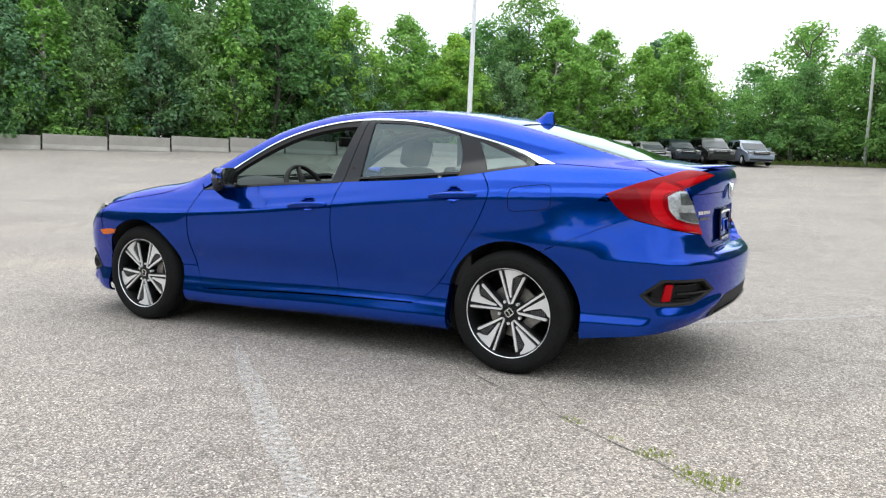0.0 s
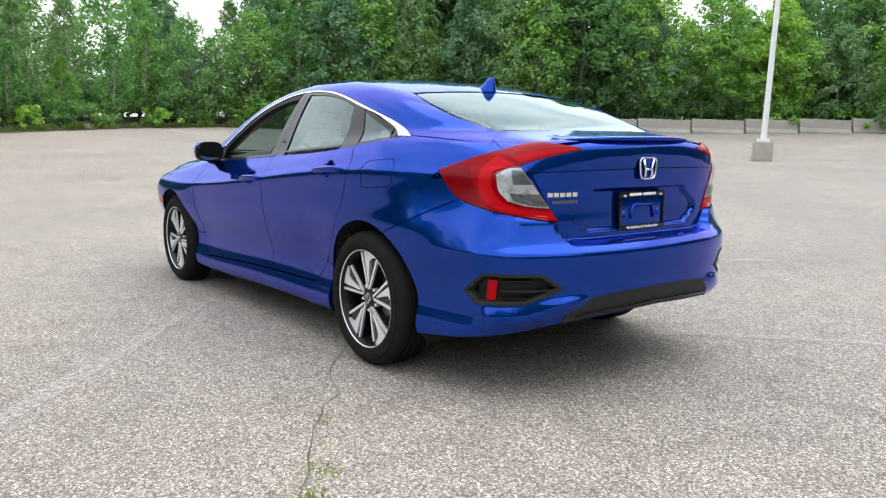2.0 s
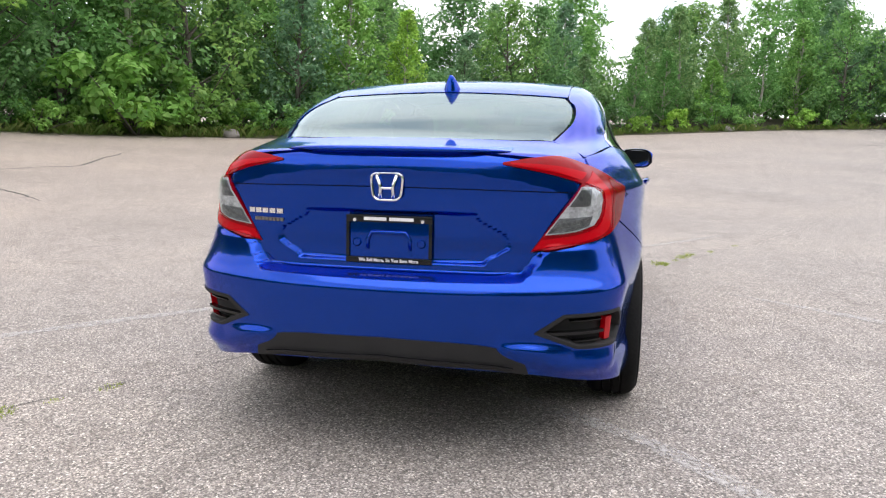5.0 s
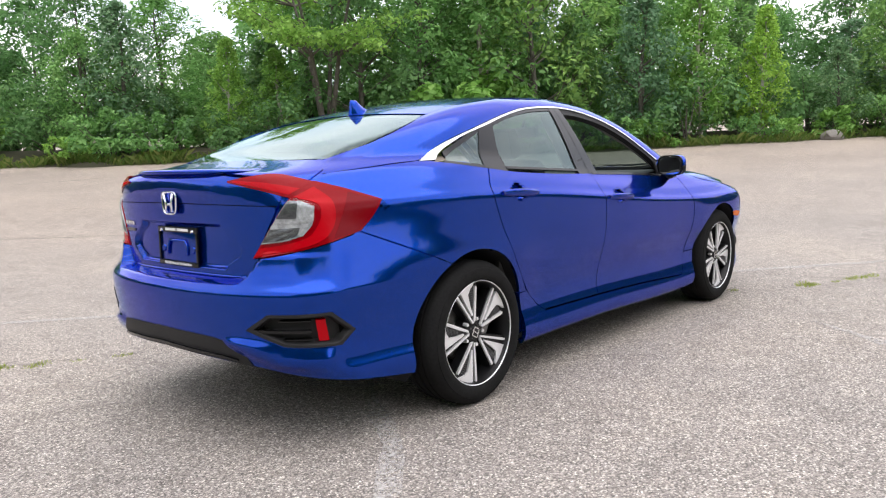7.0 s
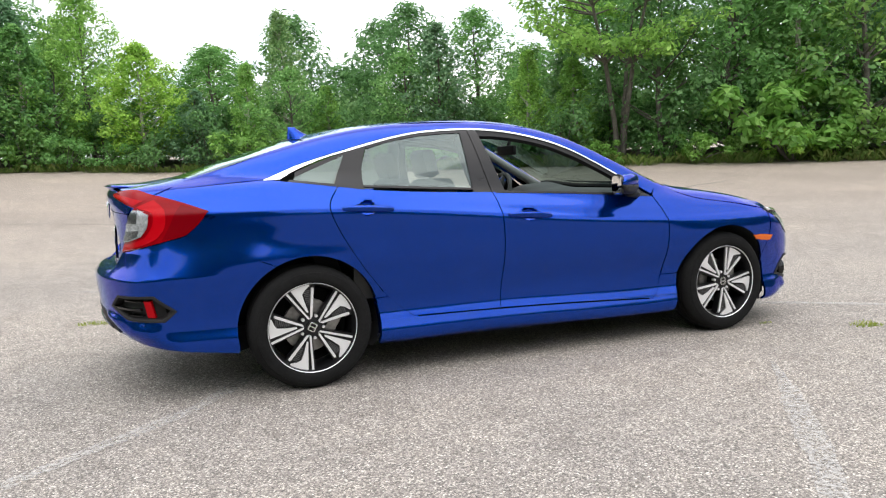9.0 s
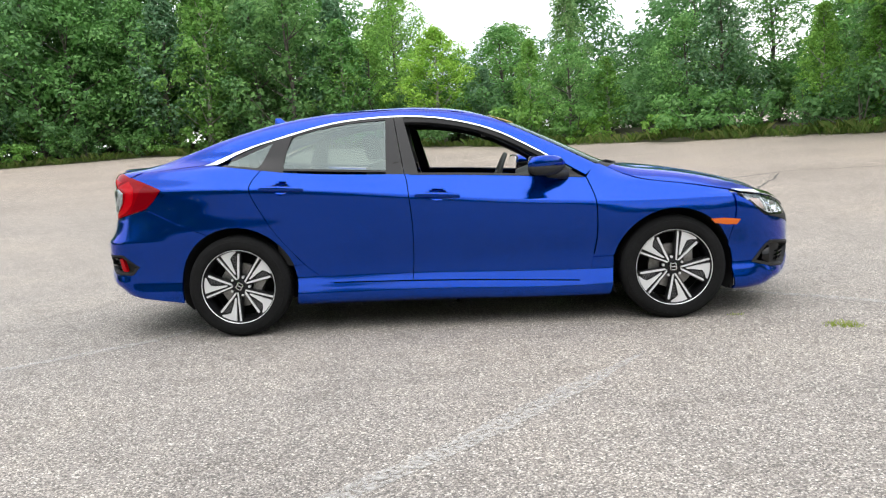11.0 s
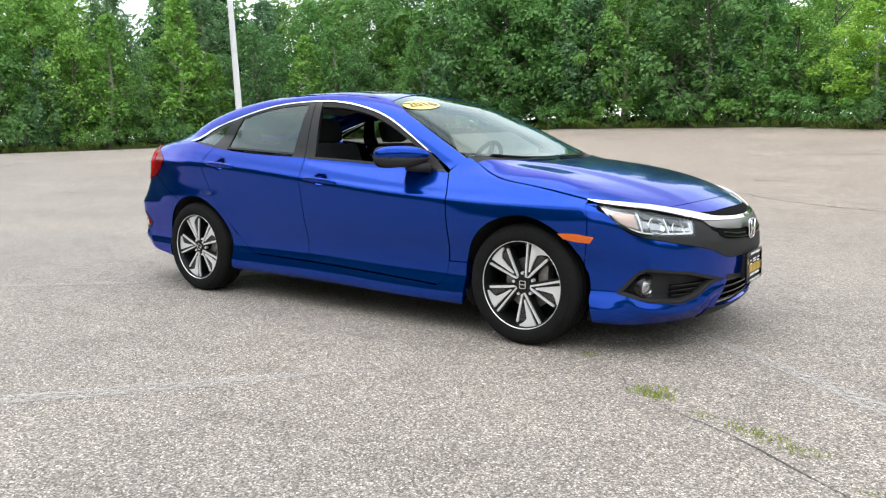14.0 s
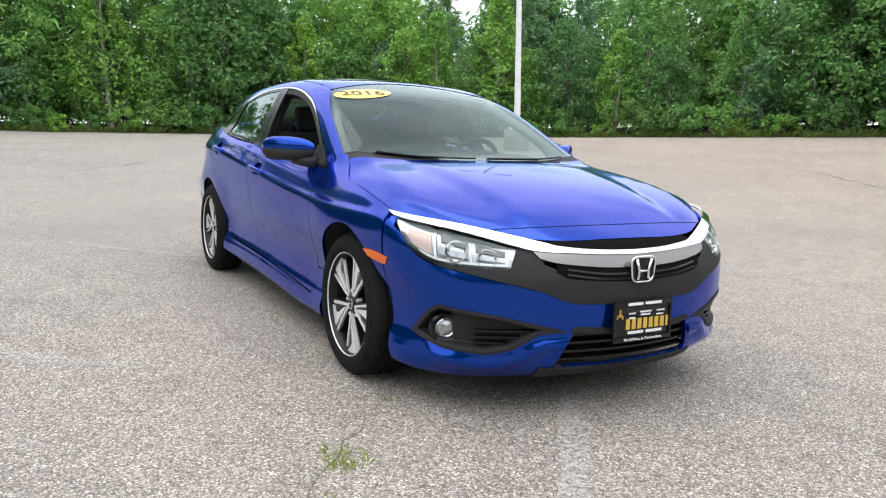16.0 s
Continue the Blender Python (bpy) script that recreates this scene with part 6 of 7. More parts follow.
def broadleaf(seed, high, wide, low, clumps, per, size, material, label, clump=.75, cone=False, corners=4, bark=None):
    """A broad-leaved tree: high to its top, crown from low upwards, wide across."""
    rnd = np.random.RandomState(seed)
    t = new("tree")
    tagged(t, label, "tree", "trees at the edge of the lot")
    rods, cs = [], []
    lean = rnd.normal(0, .03, 2)
    trunk = [(lean[0] * z + .08 * math.sin(z + seed), lean[1] * z + .08 * math.cos(1.3 * z), z) for z in np.linspace(-.3, high * .9, 9)]
    rods.append((trunk, np.linspace(.018 * high + .02, .02, 9)))
    for i in range(clumps):
        f = (i + rnd.uniform(0, 1)) / clumps
        z = low + (high - low) * f
        prof = math.sin(math.pi * min(1, .12 + .88 * f ** .8)) ** .7 * (1 + .25 * rnd.normal())
        if cone:
            prof = (.10 + .90 * (1 - f) ** .8) * min(1, .35 + 3 * f) * (1 + .2 * rnd.normal())
        r = max(.15, wide / 2 * prof * rnd.uniform(.35, 1.05) ** .6)
        a = i * 2.4 + rnd.uniform(-.6, .6)
        cs.append((r * math.cos(a) + lean[0] * z, r * math.sin(a) + lean[1] * z, z))
        if i % 3 == 0:
            s = np.array([lean[0] * z * .8, lean[1] * z * .8, max(low * .5, z - .55 * r - .4)])
            e = np.array(cs[-1])
            rods.append(([s, s * .45 + e * .55 + (0, 0, -.12), e], [.03 + .008 * r, .018, .008]))
    cs = np.array(cs)
    wood("trunk", rods, t, bark)
    size_at = rnd.uniform(.7, 1.25, clumps) * clump
    if cone:
        size_at = size_at * (1.15 - .75 * np.arange(clumps) / clumps)
    leaves("crown", cs, size_at, per, size, material, t, seed, .62 if not cone else .85, "", corners)
    return t


def spreading(seed, high, wide):
    """A tree of several leaning stems under a wide, open, layered crown."""
    rnd = np.random.RandomState(seed)
    t = new("tree")
    tagged(t, "spreading tree with several bare stems and feathery crown", "tree", "trees at the edge of the lot")
    rods, cs = [], []
    for k in range(4):
        a = k * 1.57 + rnd.uniform(-.4, .4)
        out = np.array([math.cos(a), math.sin(a), 0.0])
        stem = [out * r + (0, 0, z) for r, z in ((.1, -.3), (.25, 1.2), (.7, high * .45), (1.3, high * .7), (1.7, high * .9))]
        rods.append((stem, [.11, .10, .075, .045, .02]))
        for j in range(13):
            b = stem[2 + j % 3]
            c = a + rnd.uniform(-1.5, 1.5)
            e = b + np.array([math.cos(c), math.sin(c), rnd.uniform(.05, .75)]) * rnd.uniform(.25, .36) * wide
            e[2] = min(e[2], high)
            rods.append(([b, (b + e) / 2 + (0, 0, .2), e], [.04, .025, .01]))
            cs += [e, e * .7 + b * .3 + (0, 0, .15), e * .4 + b * .6 + (0, 0, .2)]
    wood("trunk", rods, t)
    leaves("crown", np.array(cs), rnd.uniform(.5, .85, len(cs)), 58, .16, LEAF, t, seed, .42)
    return t


def pine(seed, high, wide, material):
    rnd = np.random.RandomState(seed)
    t = new("tree")
    tagged(t, "tall dark pine with layered boughs in the woods", "tree", "trees at the edge of the lot")
    rods, cs, rs = [([(0, 0, z) for z in np.linspace(-.3, high, 7)], np.linspace(.2, .02, 7))], [], []
    z = high * .18
    while z < high * .97:
        f = (z - high * .18) / (high * .8)
        for a in rnd.uniform(0, 6.28, 7):
            r = wide / 2 * (1 - f) ** .7 * rnd.uniform(.6, 1.1)
            rods.append(([(0, 0, z), (r * math.cos(a) * .6, r * math.sin(a) * .6, z - .05), (r * math.cos(a), r * math.sin(a), z + .25)], [.04, .025, .01]))
            for q in (.35, .6, .85, 1.0):
                cs.append((r * q * math.cos(a), r * q * math.sin(a), z + .1 * q))
                rs.append(.28 + .25 * q * (1 - f))
        z += high * .036
    wood("trunk", rods, t)
    leaves("crown", np.array(cs), np.array(rs), 13, .17, material, t, seed, .6)
    return t


def shrub(seed, high, wide, per, size, material, label):
    rnd = np.random.RandomState(seed)
    t = new("shrub")
    tagged(t, label, "shrub", "shrubs along the lot")
    n = 16
    cs = np.stack([rnd.normal(0, wide * .26, n), rnd.normal(0, wide * .26, n), rnd.uniform(.15, 1, n) * high * .85], 1)
    cs[:, :2] *= (1.15 - .5 * cs[:, 2:3] / high)
    wood("stem", [([(0, 0, -.2), tuple(c * .5), tuple(c)], [.03, .02, .008]) for c in cs[::2]], t)
    leaves("foliage", cs, rnd.uniform(.35, .6, n) * high * .42, per, size, material, t, seed, .8)
    return t


def plant_woods():
    rnd = np.random.RandomState(11)
    small = [broadleaf(21, 6.0, 4.2, .25, 92, 47, .150, LEAF, "young leafy tree by the asphalt", .60),
             broadleaf(22, 6.0, 4.0, .3, 92, 47, .155, LEAF_DARK, "young dark green tree by the asphalt", .62),
             broadleaf(23, 6.0, 3.2, .5, 88, 47, .145, LEAF_PALE, "bright green pointed sapling with a pale stem", .52, True, 4, PALE_BARK),
             broadleaf(24, 6.0, 3.4, .8, 84, 47, .145, LEAF, "slim green birch with a pale stem", .50, True, 4, PALE_BARK),
             broadleaf(25, 6.0, 3.8, .4, 88, 47, .15, LEAF_BLUE, "grey-green young tree by the asphalt", .56, True)]
    tall = [broadleaf(31, 10.0, 5.8, .8, 124, 54, .27, LEAF, "tall broad-leaved tree in the woods", .80, False, 3),
            broadleaf(32, 10.0, 6.2, 1.0, 124, 54, .27, LEAF_DARK, "tall dark broad-leaved tree in the woods", .84, False, 3),
            broadleaf(33, 10.0, 4.6, .6, 110, 54, .26, LEAF_BLUE, "slender grey-green tree in the woods", .78, True, 3, PALE_BARK)]
    back = [broadleaf(41, 10.0, 6.4, .6, 70, 62, .40, LEAF_DARK, "high dark tree deep in the woods", 1.25, False, 3),
            broadleaf(42, 10.0, 6.0, .6, 70, 62, .40, LEAF, "high green tree deep in the woods", 1.25, False, 3)]
    pines = [pine(51, 10.0, 5.0, NEEDLE)]
    bushes = [shrub(61, 1.9, 2.8, 60, .15, LEAF, "dense green shrub at the asphalt's edge"),
              shrub(62, 1.3, 2.4, 60, .14, LEAF_PALE, "bright green shrub at the asphalt's edge"),
              shrub(63, 2.6, 3.4, 60, .17, LEAF_DARK, "dark green shrub under the trees")]
    tops = np.array([(-160, 8.56), (-95, 10.5), (-88, 10.3), (-86.5, 7.28), (-82.8, 7.28), (-80, 9.82), (-74.5, 9.21), (-70, 10.6), (-65.5, 10), (-61, 9.65), (-57, 9.39), (-53, 9.82), (-50, 14), (-30, 13.5), (-24, 11),
                     (-20, 7.81), (-17, 9.2), (-13, 10.4), (-9, 8.42), (0, 8.78), (8, 8.78), (11, 7.32), (14, 5.61), (17.6, 8.54), (22, 9.76), (35, 11.6), (50, 10.5), (54, 7.4), (57, 5.8), (61.4, 5.5), (64, 6.0), (67, 7.3),
                     (80, 7.49), (84, 6.73), (91, 5.64), (95, 7.81), (98, 11), (102, 11.9), (115, 13.5), (126, 11.9), (128, 10.7), (131, 12.5), (144.5, 13), (148, 11), (151, 12.5), (156, 13), (165, 14), (180, 15), (200, 14)], float)
    used = set()

    def put(kind, az, off, grow):
        far, _ = rim_at(az)
        r = float(far) + off
        x, y = r * math.cos(radians(az)), r * math.sin(radians(az))
        p = on_ground(x, y, .05 if off < 2 else .25)
        m = Matrix.Translation(p) @ Matrix.Rotation(rnd.uniform(0, 6.28), 4, "Z")
        wide = max(grow, .72) * rnd.uniform(.94, 1.12)
        if kind not in used:
            used.add(kind)
            kind.matrix_world = m
            kind.scale = (wide, wide, grow)
        else:
            c = copy_thing(kind, m)
            c.scale = (wide, wide, grow)

    def row(kinds, weights, gap, off, spread, lo, hi, a0=-100, a1=198, skip=(), tall=0.0):
        """Plants in a row along the rim; tall: the kind's own height, where the row follows the skyline."""
        az = a0
        while az < a1:
            far, _ = rim_at(az)
            if not any(s0 < az < s1 for s0, s1 in skip):
                g = rnd.uniform(lo, hi)
                if tall:
                    g *= float(np.interp(az if az <= 200 else 200, tops[:, 0], tops[:, 1])) / tall
                put(kinds[rnd.choice(len(kinds), p=weights)], az + rnd.uniform(-.3, .3) * gap / far * 57, off + rnd.uniform(-spread, spread), g)
            az += gap / (far + off) * 57.3 * rnd.uniform(.75, 1.25)
    bright = broadleaf(71, 9.0, 5.2, .9, 128, 62, .20, LEAF_PALE, "tall yellow-green tree with an airy crown at the lot's edge", .66, False, 4, PALE_BARK)
    grey = broadleaf(72, 8.0, 5.6, .4, 128, 62, .19, LEAF_BLUE, "rounded grey-green tree at the lot's edge", .74)
    open_tree = spreading(73, 7.6, 8.0)
    sumac = shrub(74, 3.1, 4.2, 95, .26, LEAF_PALE, "broad bright green sumac at the asphalt's edge")
    # single trees that stand out of the rows: kind, its own height, bearing, distance behind the edge, height
    for kind, own, az, off, high in (
            (bright, 9, -54, 2.5, 9.6), (bright, 9, -59, 3.0, 9.3), (bright, 9, -63, 3.6, 8.4), (bright, 9, -70.7, 4.5, 10.2), (bright, 9, -74, 3.6, 9.2), (grey, 8, -42.7, 2.4, 8.0), (grey, 8, -28.6, 3.0, 8.0),
            (pines[0], 10, -39, 8, 14), (pines[0], 10, -46.8, 8, 14.5), (pines[0], 10, -49.8, 9, 15), (pines[0], 10, -30.5, 9, 13.5), (pines[0], 10, -35, 10, 14.5), (pines[0], 10, 143, 9, 13), (pines[0], 10, 146, 11, 11.5),
            (tall[1], 10, -68.4, 8.5, 13), (tall[0], 10, 113, 9, 13.5), (tall[1], 10, 121, 9, 13.5), (small[3], 6, 99.4, 1.8, 6.4), (bright, 9, 91.8, 2.4, 5.4), (sumac, 3.1, 38.3, .5, 3.3),
            (open_tree, 7.6, 52.1, 1.6, 7.8)):
        put(kind, az, off, high / own)
    lot = ((-99, -82),)
    row(bushes, [.42, .28, .30], 1.7, 1.0, .5, .65, 1.2, skip=((-74, -27),) + lot)
    row(small, [.26, .18, .20, .18, .18], 2.3, 2.7, .9, .40, .78, skip=lot + ((-80, -51),), tall=6.0)
    row([bright, small[2], grey], [.62, .24, .14], 2.9, 3.0, .9, .62, .92, -80, -51, tall=9.0)
    row(bushes, [.4, .2, .4], 1.6, 2.4, .4, .9, 1.3, -100, -81)
    row(small[:2], [.5, .5], 2.0, 4.2, .6, .55, .8, -104, -78, tall=6.0)
    row(bushes[2:], [1.0], 2.6, 4.6, .7, .9, 1.35)
    row(tall, [.47, .18, .35], 3.3, 6.2, 1.4, .70, .98, tall=10.0)
    row(back, [.36, .64], 5.2, 11.5, 2.4, .88, 1.08, tall=10.0)
    row(back, [.5, .5], 5.0, 17.0, 2.0, .66, .84, tall=10.0)
    # unseen oversized trees, added only to darken reflections in mirrors, glass and paint
    row(back, [.5, .5], 4.0, 5.0, 1.5, 1.65, 2.1, 201, 258, tall=10.0)
    row(bushes, [.4, .3, .3], 1.7, 1.9, .5, .8, 1.25, -74, -27)
    # dense undergrowth deep in the woods
    spots = []
    for az in np.arange(-102, 206, .62):
        for off in (8.0, 12.0, 16.0, 20.0):
            far, _ = rim_at(az)
            a, r = radians(az + rnd.uniform(-.4, .4)), float(far) + off + rnd.uniform(-1.6, 1.6)
            spots.append(tuple(on_ground(r * math.cos(a), r * math.sin(a), rnd.uniform(.3, 2.3) + .06 * off)))
    low = leaves("undergrowth", np.array(spots), rnd.uniform(.9, 1.6, len(spots)), 58, .30, LEAF_DARK, None, 81, .9, "dense dark green undergrowth between the trunks", 3)
    tagged(low, "dense dark green undergrowth between the trunks", "undergrowth", kind="stuff")


plant_woods()


def dead_tree(x, y, high):
    """A bare grey snag: trunk, limbs and twigs without leaves."""
    rnd = np.random.RandomState(91)
    t = new("dead_tree")
    tagged(t, "bare grey dead tree standing above the woods", "tree")
    trunk = np.array([(.12 * math.sin(z), .1 * math.cos(.8 * z), z) for z in np.linspace(-.3, high * .82, 9)])
    rods = [(trunk, np.linspace(.16, .06, 9))]
    for k in range(11):
        b = trunk[4 + k % 5]
        a = k * 2.4
        out = np.array([math.cos(a), math.sin(a), 1.1]) * rnd.uniform(.9, 1.7)
        rods.append(([b, b + out * .5, b + out * (1, 1, 1.25)], [.05, .035, .015]))
        for q in (.6, .85):
            w = np.array([math.cos(a + rnd.uniform(-1, 1)), math.sin(a + rnd.uniform(-1, 1)), .9]) * rnd.uniform(.4, .8)
            rods.append(([b + out * q, b + out * q + w * .5, b + out * q + w], [.022, .016, .008]))
    wood("trunk", rods, t)
    t.matrix_world = Matrix.Translation(on_ground(x, y))


dead_tree(1.0, -60.5, 11.0)


def weeds():
    """Rough grass along the edge and tufts in the cracks."""
    rnd = np.random.RandomState(5)
    grass = leaf_mat("grass_blades", (0.070, 0.140, 0.026), (0.110, 0.190, 0.042), (0.200, 0.235, 0.080))
    tuft = leaf_mat("tuft_blades", (0.240, 0.320, 0.050), (0.350, 0.430, 0.085), (0.480, 0.500, 0.170))

    def blades(name, spots, count, high, spread, label, blade=grass):
        verts, faces = [], []
        for x0, y0, k in spots:
            for _ in range(int(count * k)):
                a, r = rnd.uniform(0, 6.28), spread * rnd.uniform(0, 1) ** .7 * k
                x, y = x0 + r * math.cos(a), y0 + r * math.sin(a) * .7
                h = high * rnd.uniform(.4, 1.2) * k
                z = float(ground_height(x, y))
                dx, dy = rnd.normal(0, .45, 2) * h
                b = rnd.uniform(0, 6.28)
                w = .005
                n = len(verts)
                verts += [(x - w * math.cos(b), y - w * math.sin(b), z - .01), (x + w * math.cos(b), y + w * math.sin(b), z - .01), (x + dx * .5, y + dy * .5, z + h * .7), (x + dx, y + dy, z + h * .85)]
                faces += [(n, n + 1, n + 2), (n + 2, n + 1, n + 3)]
        o = raw(name, verts, faces, blade, None, label, smooth=False, kind="stuff")
        o["category"] = "grass"
        o.matrix_world = TILT
    near = [(-2.28, 1.60, 1.0), (-2.5, 1.76, 1.3), (-2.42, 1.70, .8), (-1.89, 1.38, .7), (2.19, -1.21, 1.3), (2.24, -1.25, .9), (2.62, -1.42, .9), (2.71, -1.46, 1.0), (2.85, -1.52, .9), (1.73, -.83, .6),
            (2.45, -1.36, .6), (3.1, -1.75, .6), (3.6, -2.05, .6), (-2.1, 1.5, .5), (-3.3, 2.35, .6)]
    blades("grass_tufts", near, 80, .017, .085, "small yellow-green grass tufts in the cracks", tuft)
    edge = []
    for az in np.arange(-100, 192, .42):
        if -74 < az < -27:
            continue
        far, _ = rim_at(az)
        r = float(far) + rnd.uniform(-.15, 1.0)
        edge.append((r * math.cos(radians(az)), r * math.sin(radians(az)), rnd.uniform(.6, 1.4)))
    blades("tall_grass", edge, 34, .38, .40, "tall rough grass along the asphalt's edge")


weeds()


def barrier_wall():
    """Concrete barrier blocks end to end along the far side."""
    conc = worn(mat("weathered_concrete", (0.35, 0.33, 0.3), 0.9), (0.24, 0.225, 0.20), (0.40, 0.38, 0.345), 1.2, 25, 0.4)
    a, b = np.array([39.3, -20.0]), np.array([15.1, -52.9])
    n = 12
    d = (b - a) / n
    ang = math.atan2(d[1], d[0])
    first = None
    for i in range(n):
        c = a + d * (i + .5)
        p = on_ground(*c)
        m = Matrix.Translation(p) @ Matrix.Rotation(ang, 4, "Z")
        if first is None:
            bm = bmesh.new()
            L = float(np.linalg.norm(d)) / 2 - .05
            prof = [(-.30, -.2), (-.30, .08), (-.17, .30), (-.12, .86), (.12, .86), (.17, .30), (.30, .08), (.30, -.2)]
            ends = [[bm.verts.new((s * L, y, z)) for y, z in prof] for s in (-1, 1)]
            for k in range(8):
                bm.faces.new([ends[0][k], ends[0][(k + 1) % 8], ends[1][(k + 1) % 8], ends[1][k]])
            bm.faces.new(ends[0][::-1])
            bm.faces.new(ends[1])
            bmesh.ops.bevel(bm, geom=list(bm.edges), offset=.012, segments=1, affect="EDGES")
            first = part("concrete_barrier", bm, conc, None, smooth=False)
            tagged(first, "grey weathered concrete barrier block beside the woods", "barrier", "row of barriers")
            first.matrix_world = m
        else:
            copy_thing(first, m)
    # fence behind it
    zinc = mat("weathered_steel", (0.09, 0.095, 0.09), 0.7, 0.2)
    off = np.array([-d[1], d[0]]) / np.linalg.norm(d) * 1.5
    f = new("wire_fence")
    tagged(f, "grey wire fence behind the barrier blocks", "fence")
    tops = []
    for i in range(0, n * 3 + 1, 2):
        q = a + d * i / 3 + off
        p = on_ground(*q)
        tube("post", [p + Vector((0, 0, -.2)), p + Vector((0, 0, 1.95))], .03, zinc, f)
        tops.append(np.array(p))
    for h in (1.93, 1.3, .7):
        tube("rail", np.array(tops) + (0, 0, h), .018 if h > 1.9 else .006, zinc, f)


barrier_wall()


def light_pole(x, y, high, plinth=.74):
    """A white lamp post on a concrete footing."""
    white = worn(mat("white_painted_steel", (0.75, 0.76, 0.77), 0.45), (0.66, 0.67, 0.69), (0.80, 0.81, 0.82), 3, 40)
    conc = worn(mat("footing_concrete", (0.36, 0.34, 0.30), 0.9), (0.27, 0.25, 0.21), (0.42, 0.40, 0.35), 3, 30, 0.4)
    p = new("light_pole")
    p.matrix_world = Matrix.Translation(on_ground(x, y)) @ Matrix.Rotation(.6, 4, "Z")
    tagged(p, "white steel light pole on a square concrete footing", "light pole", "light poles of the lot")
    bm = bmesh.new()
    box(bm, (0, 0, plinth / 2 - .1), (.72, .72, plinth + .2), .03)
    part("footing", bm, conc, p, "square concrete footing")
    bm = bmesh.new()
    box(bm, (0, 0, plinth + .06), (.46, .46, .13), .02)
    part("base_cover", bm, white, p, "white base cover")
    bm = bmesh.new()
    bmesh.ops.create_cone(bm, cap_ends=True, segments=20, radius1=.115, radius2=.075, depth=high, matrix=Matrix.Translation((0, 0, plinth + high / 2)))
    part("shaft", bm, white, p, "tapered white shaft")
    for s in (-1, 1):
        tube("arm", [(0, 0, plinth + high - .15), (s * .7, 0, plinth + high - .05)], .035, white, p)
        bm = bmesh.new()
        box(bm, (s * 1.0, 0, plinth + high - .03), (.7, .4, .16), .03)
        part("lamp_head", bm, white, p, "flat lamp head")


light_pole(-18.45, 13.70, 9.0)
light_pole(12.0, -25.2, 10.0)


def street_light(x, y):
    grey = mat("weathered_pole", (0.42, 0.42, 0.40), 0.7)
    p = new("street_light")
    p.matrix_world = Matrix.Translation(on_ground(x, y))
    tagged(p, "grey street light with a curved arm before the woods", "street light")
    tube("mast", [(0, 0, -.2), (0, 0, 4), (.05, 0, 7.4)], [.13, .11, .08], grey, p, "", 10)
    tube("arm", [(.05, 0, 7.4), (.5, .1, 7.65), (1.3, .2, 7.7)], .045, grey, p)
    bm = bmesh.new()
    box(bm, (1.6, .25, 7.68), (.7, .3, .13), .04)
    part("lamp_head", bm, grey, p, "grey lamp head")


street_light(-3.2, -56.2)


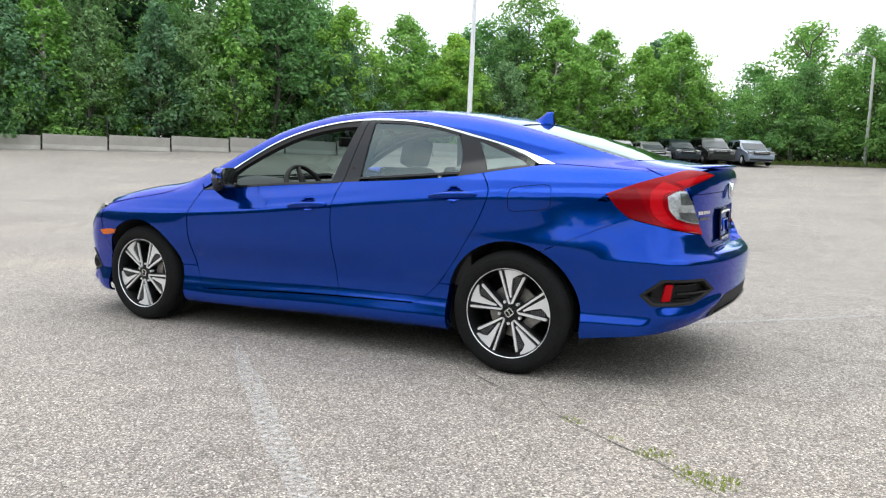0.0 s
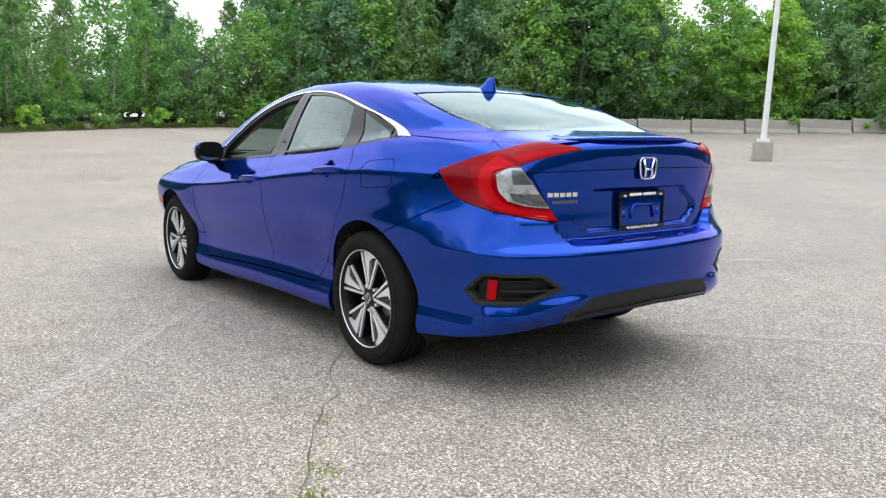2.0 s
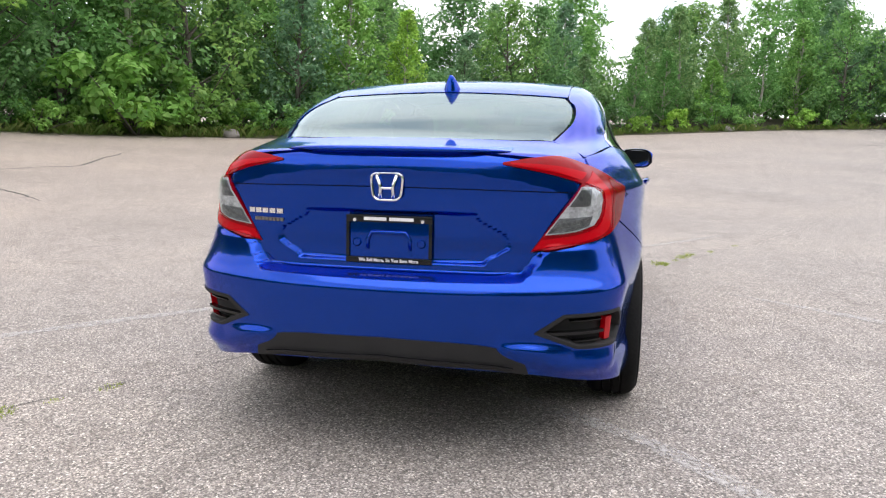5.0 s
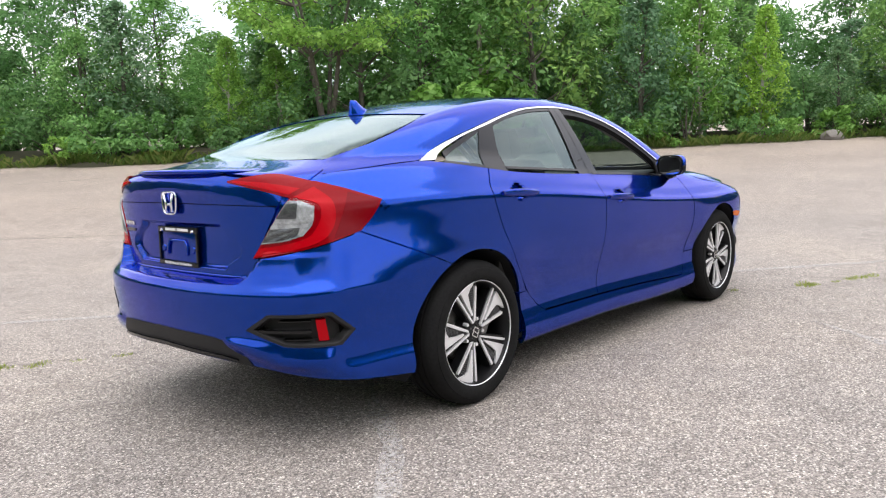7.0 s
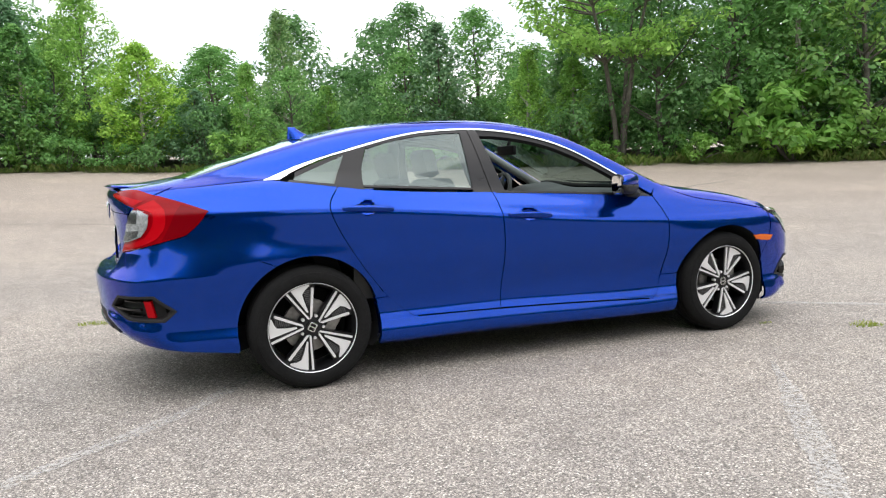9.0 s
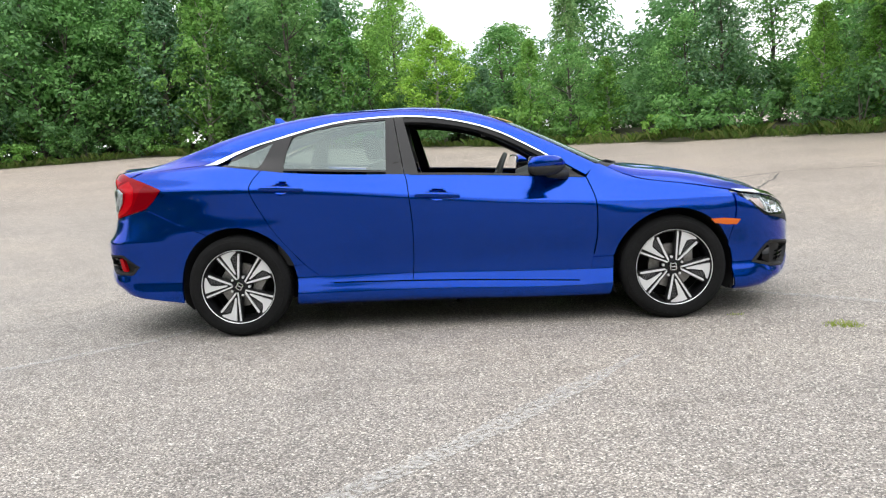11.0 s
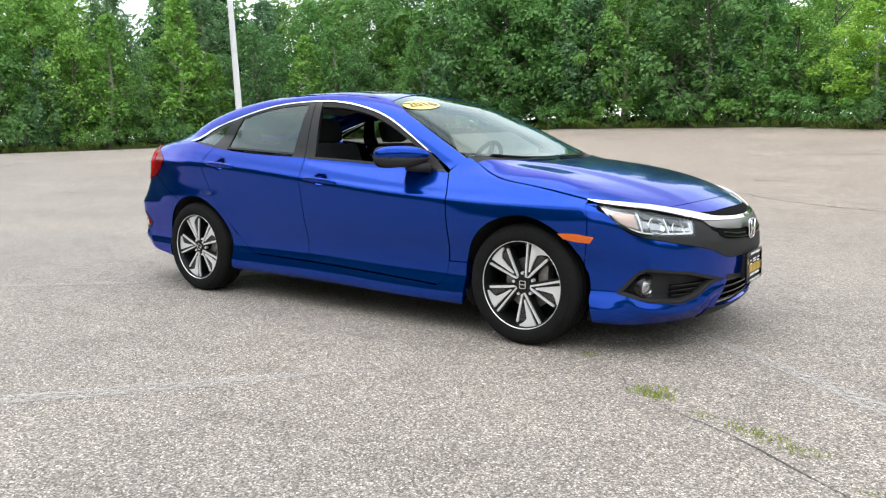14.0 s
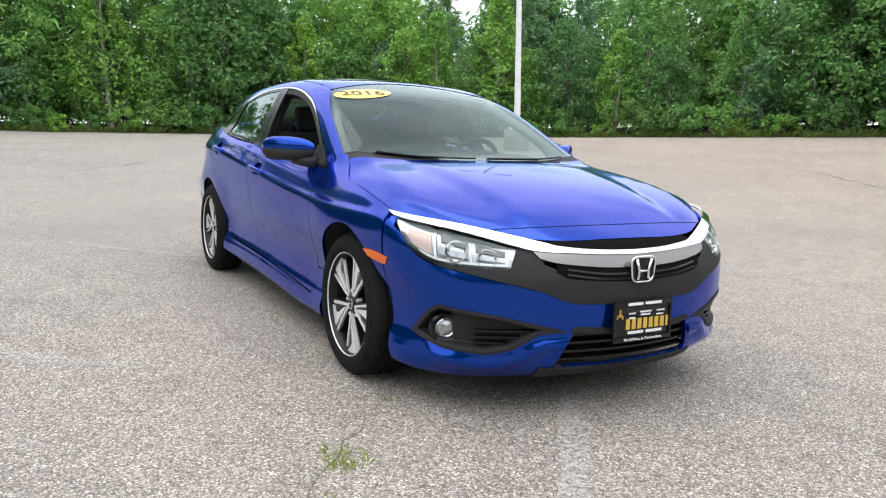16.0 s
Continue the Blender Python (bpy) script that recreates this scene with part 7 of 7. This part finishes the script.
def far_car(name, label, x, y, turn, L, W, H, nose, paint_mat):
    """A parked vehicle seen far off: body with cabin, panes, lamps and wheels."""
    c = new(name)
    p = on_ground(x, y)
    c.matrix_world = Matrix.Translation(p) @ Matrix.Rotation(radians(turn), 4, "Z")
    tagged(c, label, "car", "cars parked across the lot")
    belt = H * .58
    prof = [(-L / 2, .35), (-L / 2 - .02, belt * .95), (-L / 2 + .1, belt + .03), (L / 2 - nose, belt + .05), (L / 2 - .25, belt - .10), (L / 2, belt * .72), (L / 2 + .02, .35), (L / 2 - .2, .24), (-L / 2 + .2, .24)]
    bm = bmesh.new()
    prism(bm, prof, -W / 2, W / 2)
    bmesh.ops.bevel(bm, geom=[e for e in bm.edges], offset=.09, segments=3, affect="EDGES")
    for v in bm.verts:
        v.co.y *= 1 - .10 * max(0, (abs(v.co.x) - L / 2 + .5) / .5) - .05 * max(0, (v.co.z - belt + .25) / .3)
    part("body", bm, paint_mat, c)
    cab = [(-L / 2 + .15, belt), (-L / 2 + .45, H - .05), (-L / 2 + .8, H), (L / 2 - nose - 1.0, H - .02), (L / 2 - nose + .05, belt)]
    bm = bmesh.new()
    prism(bm, cab, -W / 2 + .06, W / 2 - .06)
    for v in bm.verts:
        if v.co.z > belt + .1:
            v.co.y *= .84
    bmesh.ops.bevel(bm, geom=[e for e in bm.edges], offset=.05, segments=2, affect="EDGES")
    part("cabin", bm, paint_mat, c)
    xs = [(-L / 2 + .55, -L / 2 + .35 * L), (-L / 2 + .37 * L, L / 2 - nose - .55)]
    for s in (-1, 1):
        for x0, x1 in xs:
            bm = bmesh.new()
            y0, y1 = s * (W / 2 - .045), s * (W / 2 - .165)
            vs = [bm.verts.new(v) for v in ((x0 - .1, y0, belt + .06), (x1 + .1, y0, belt + .06), (x1 - .15, y1, H - .14), (x0 + .1, y1, H - .14))]
            bm.faces.new(vs)
            bmesh.ops.solidify(bm, geom=bm.faces[:], thickness=.02)
            part("side_window", bm, BLACK_GLOSS, c, "dark window")
        bm = bmesh.new()
        box(bm, (L / 2 - .12, s * (W / 2 - .28), belt - .16), (.22, .42, .14), .03)
        part("headlight", bm, LAMP_SILVER, c, "clear headlight")
        bm = bmesh.new()
        box(bm, (L / 2 - nose - .25, s * (W / 2 + .08), belt + .12), (.14, .2, .14), .03)
        part("door_mirror", bm, paint_mat, c)
        for wx in (L * .29, -L * .29):
            w = lathe("wheel", [(0, -.11), (.17, -.11), (.20, -.09), (.21, -.11), (.30, -.11), (.345, -.07), (.345, .07), (.30, .11), (0, .11)], RUBBER, c, "black tyre", 20)
            w.location = (wx, s * (W / 2 - .10), .345)
            r = lathe("rim", [(0, -.125), (.05, -.122), (.20, -.112), (.205, -.10)], ALLOY, w, "alloy rim", 10)
            r.rotation_euler = (0, 0, 0 if s < 0 else math.pi)
    bm = bmesh.new()
    vs = [bm.verts.new(v) for v in ((L / 2 - nose + .06, -W / 2 + .16, belt + .06), (L / 2 - nose + .06, W / 2 - .16, belt + .06), (L / 2 - nose - .93, W / 2 - .26, H - .09), (L / 2 - nose - .93, -W / 2 + .26, H - .09))]
    bm.faces.new(vs)
    bmesh.ops.solidify(bm, geom=bm.faces[:], thickness=-.02)
    part("windscreen", bm, mat("far_windscreen", (0.16, 0.18, 0.19), 0.1), c, "grey windscreen")
    bm = bmesh.new()
    box(bm, (L / 2 + .0, 0, belt - .22), (.08, W * .55, .20), .02)
    part("grille", bm, BLACK_MATT, c, "dark grille")
    bm = bmesh.new()
    box(bm, (L / 2 + .03, 0, belt - .20), (.06, W * .5, .03), .01)
    part("grille_bar", bm, CHROME, c, "bright bar")
    bm = bmesh.new()
    box(bm, (L / 2 - .02, 0, .36), (.14, W * .8, .12), .03)
    part("lower_bumper", bm, BLACK_MATT, c)


PAINT_NAVY = mat("dark_navy_paint", (0.012, 0.018, 0.035), 0.3, 0.3, 1.0)
PAINT_BLACK = mat("black_paint", (0.012, 0.012, 0.013), 0.3, 0.2, 1.0)
PAINT_STEEL = mat("steel_blue_paint", (0.30, 0.35, 0.44), 0.3, 0.4, 1.0)
PAINT_SILVER = mat("silver_paint", (0.42, 0.43, 0.44), 0.3, 0.5, 1.0)
far_car("parked_suv", "dark navy parked sport utility car facing the lot", 8.45, -51.0, 122, 4.6, 1.85, 1.68, 1.15, PAINT_NAVY)
far_car("parked_suv", "black parked sport utility car with a chrome grille", 6.3, -51.6, 118, 4.8, 1.95, 1.82, 1.20, PAINT_BLACK)
far_car("parked_suv", "steel blue parked crossover car before the woods", 3.9, -52.2, 118, 4.7, 1.90, 1.74, 1.20, PAINT_STEEL)
far_car("parked_sedan", "silver parked sedan at the end of the row", 10.25, -50.4, 120, 4.6, 1.80, 1.46, 1.25, PAINT_SILVER)


PAINT_WHITE = mat("white_paint", (0.65, 0.66, 0.67), 0.3, 0.0, 1.0)
far_car("parked_sedan", "white parked sedan at the end of the row", 12.2, -49.8, 120, 4.6, 1.80, 1.48, 1.25, PAINT_WHITE)


def rocks():
    stone = worn(mat("field_stone", (0.3, 0.28, 0.25), 0.9), (0.14, 0.13, 0.115), (0.27, 0.25, 0.225), 2, 20, 0.5)
    for k, (az, off, s) in enumerate([(11, .1, .5), (31, .3, .42), (85, .4, .36), (-10, .2, .4)]):
        far, _ = rim_at(az)
        r = float(far) + off
        rnd = np.random.RandomState(70 + k)
        bm = bmesh.new()
        bmesh.ops.create_icosphere(bm, subdivisions=2, radius=1)
        for v in bm.verts:
            v.co *= 1 + .22 * noise.noise(v.co * 1.3 + Vector((k * 5, 0, 0)))
            v.co = Vector((v.co.x * s, v.co.y * s * .8, v.co.z * s * .6))
        ob = part("boulder", bm, stone, None)
        tagged(ob, "pale grey boulder at the asphalt's edge", "boulder", "boulders")
        ob.matrix_world = Matrix.Translation(on_ground(r * math.cos(radians(az)), r * math.sin(radians(az)), s * .25)) @ Matrix.Rotation(rnd.uniform(0, 6), 4, "Z")


rocks()
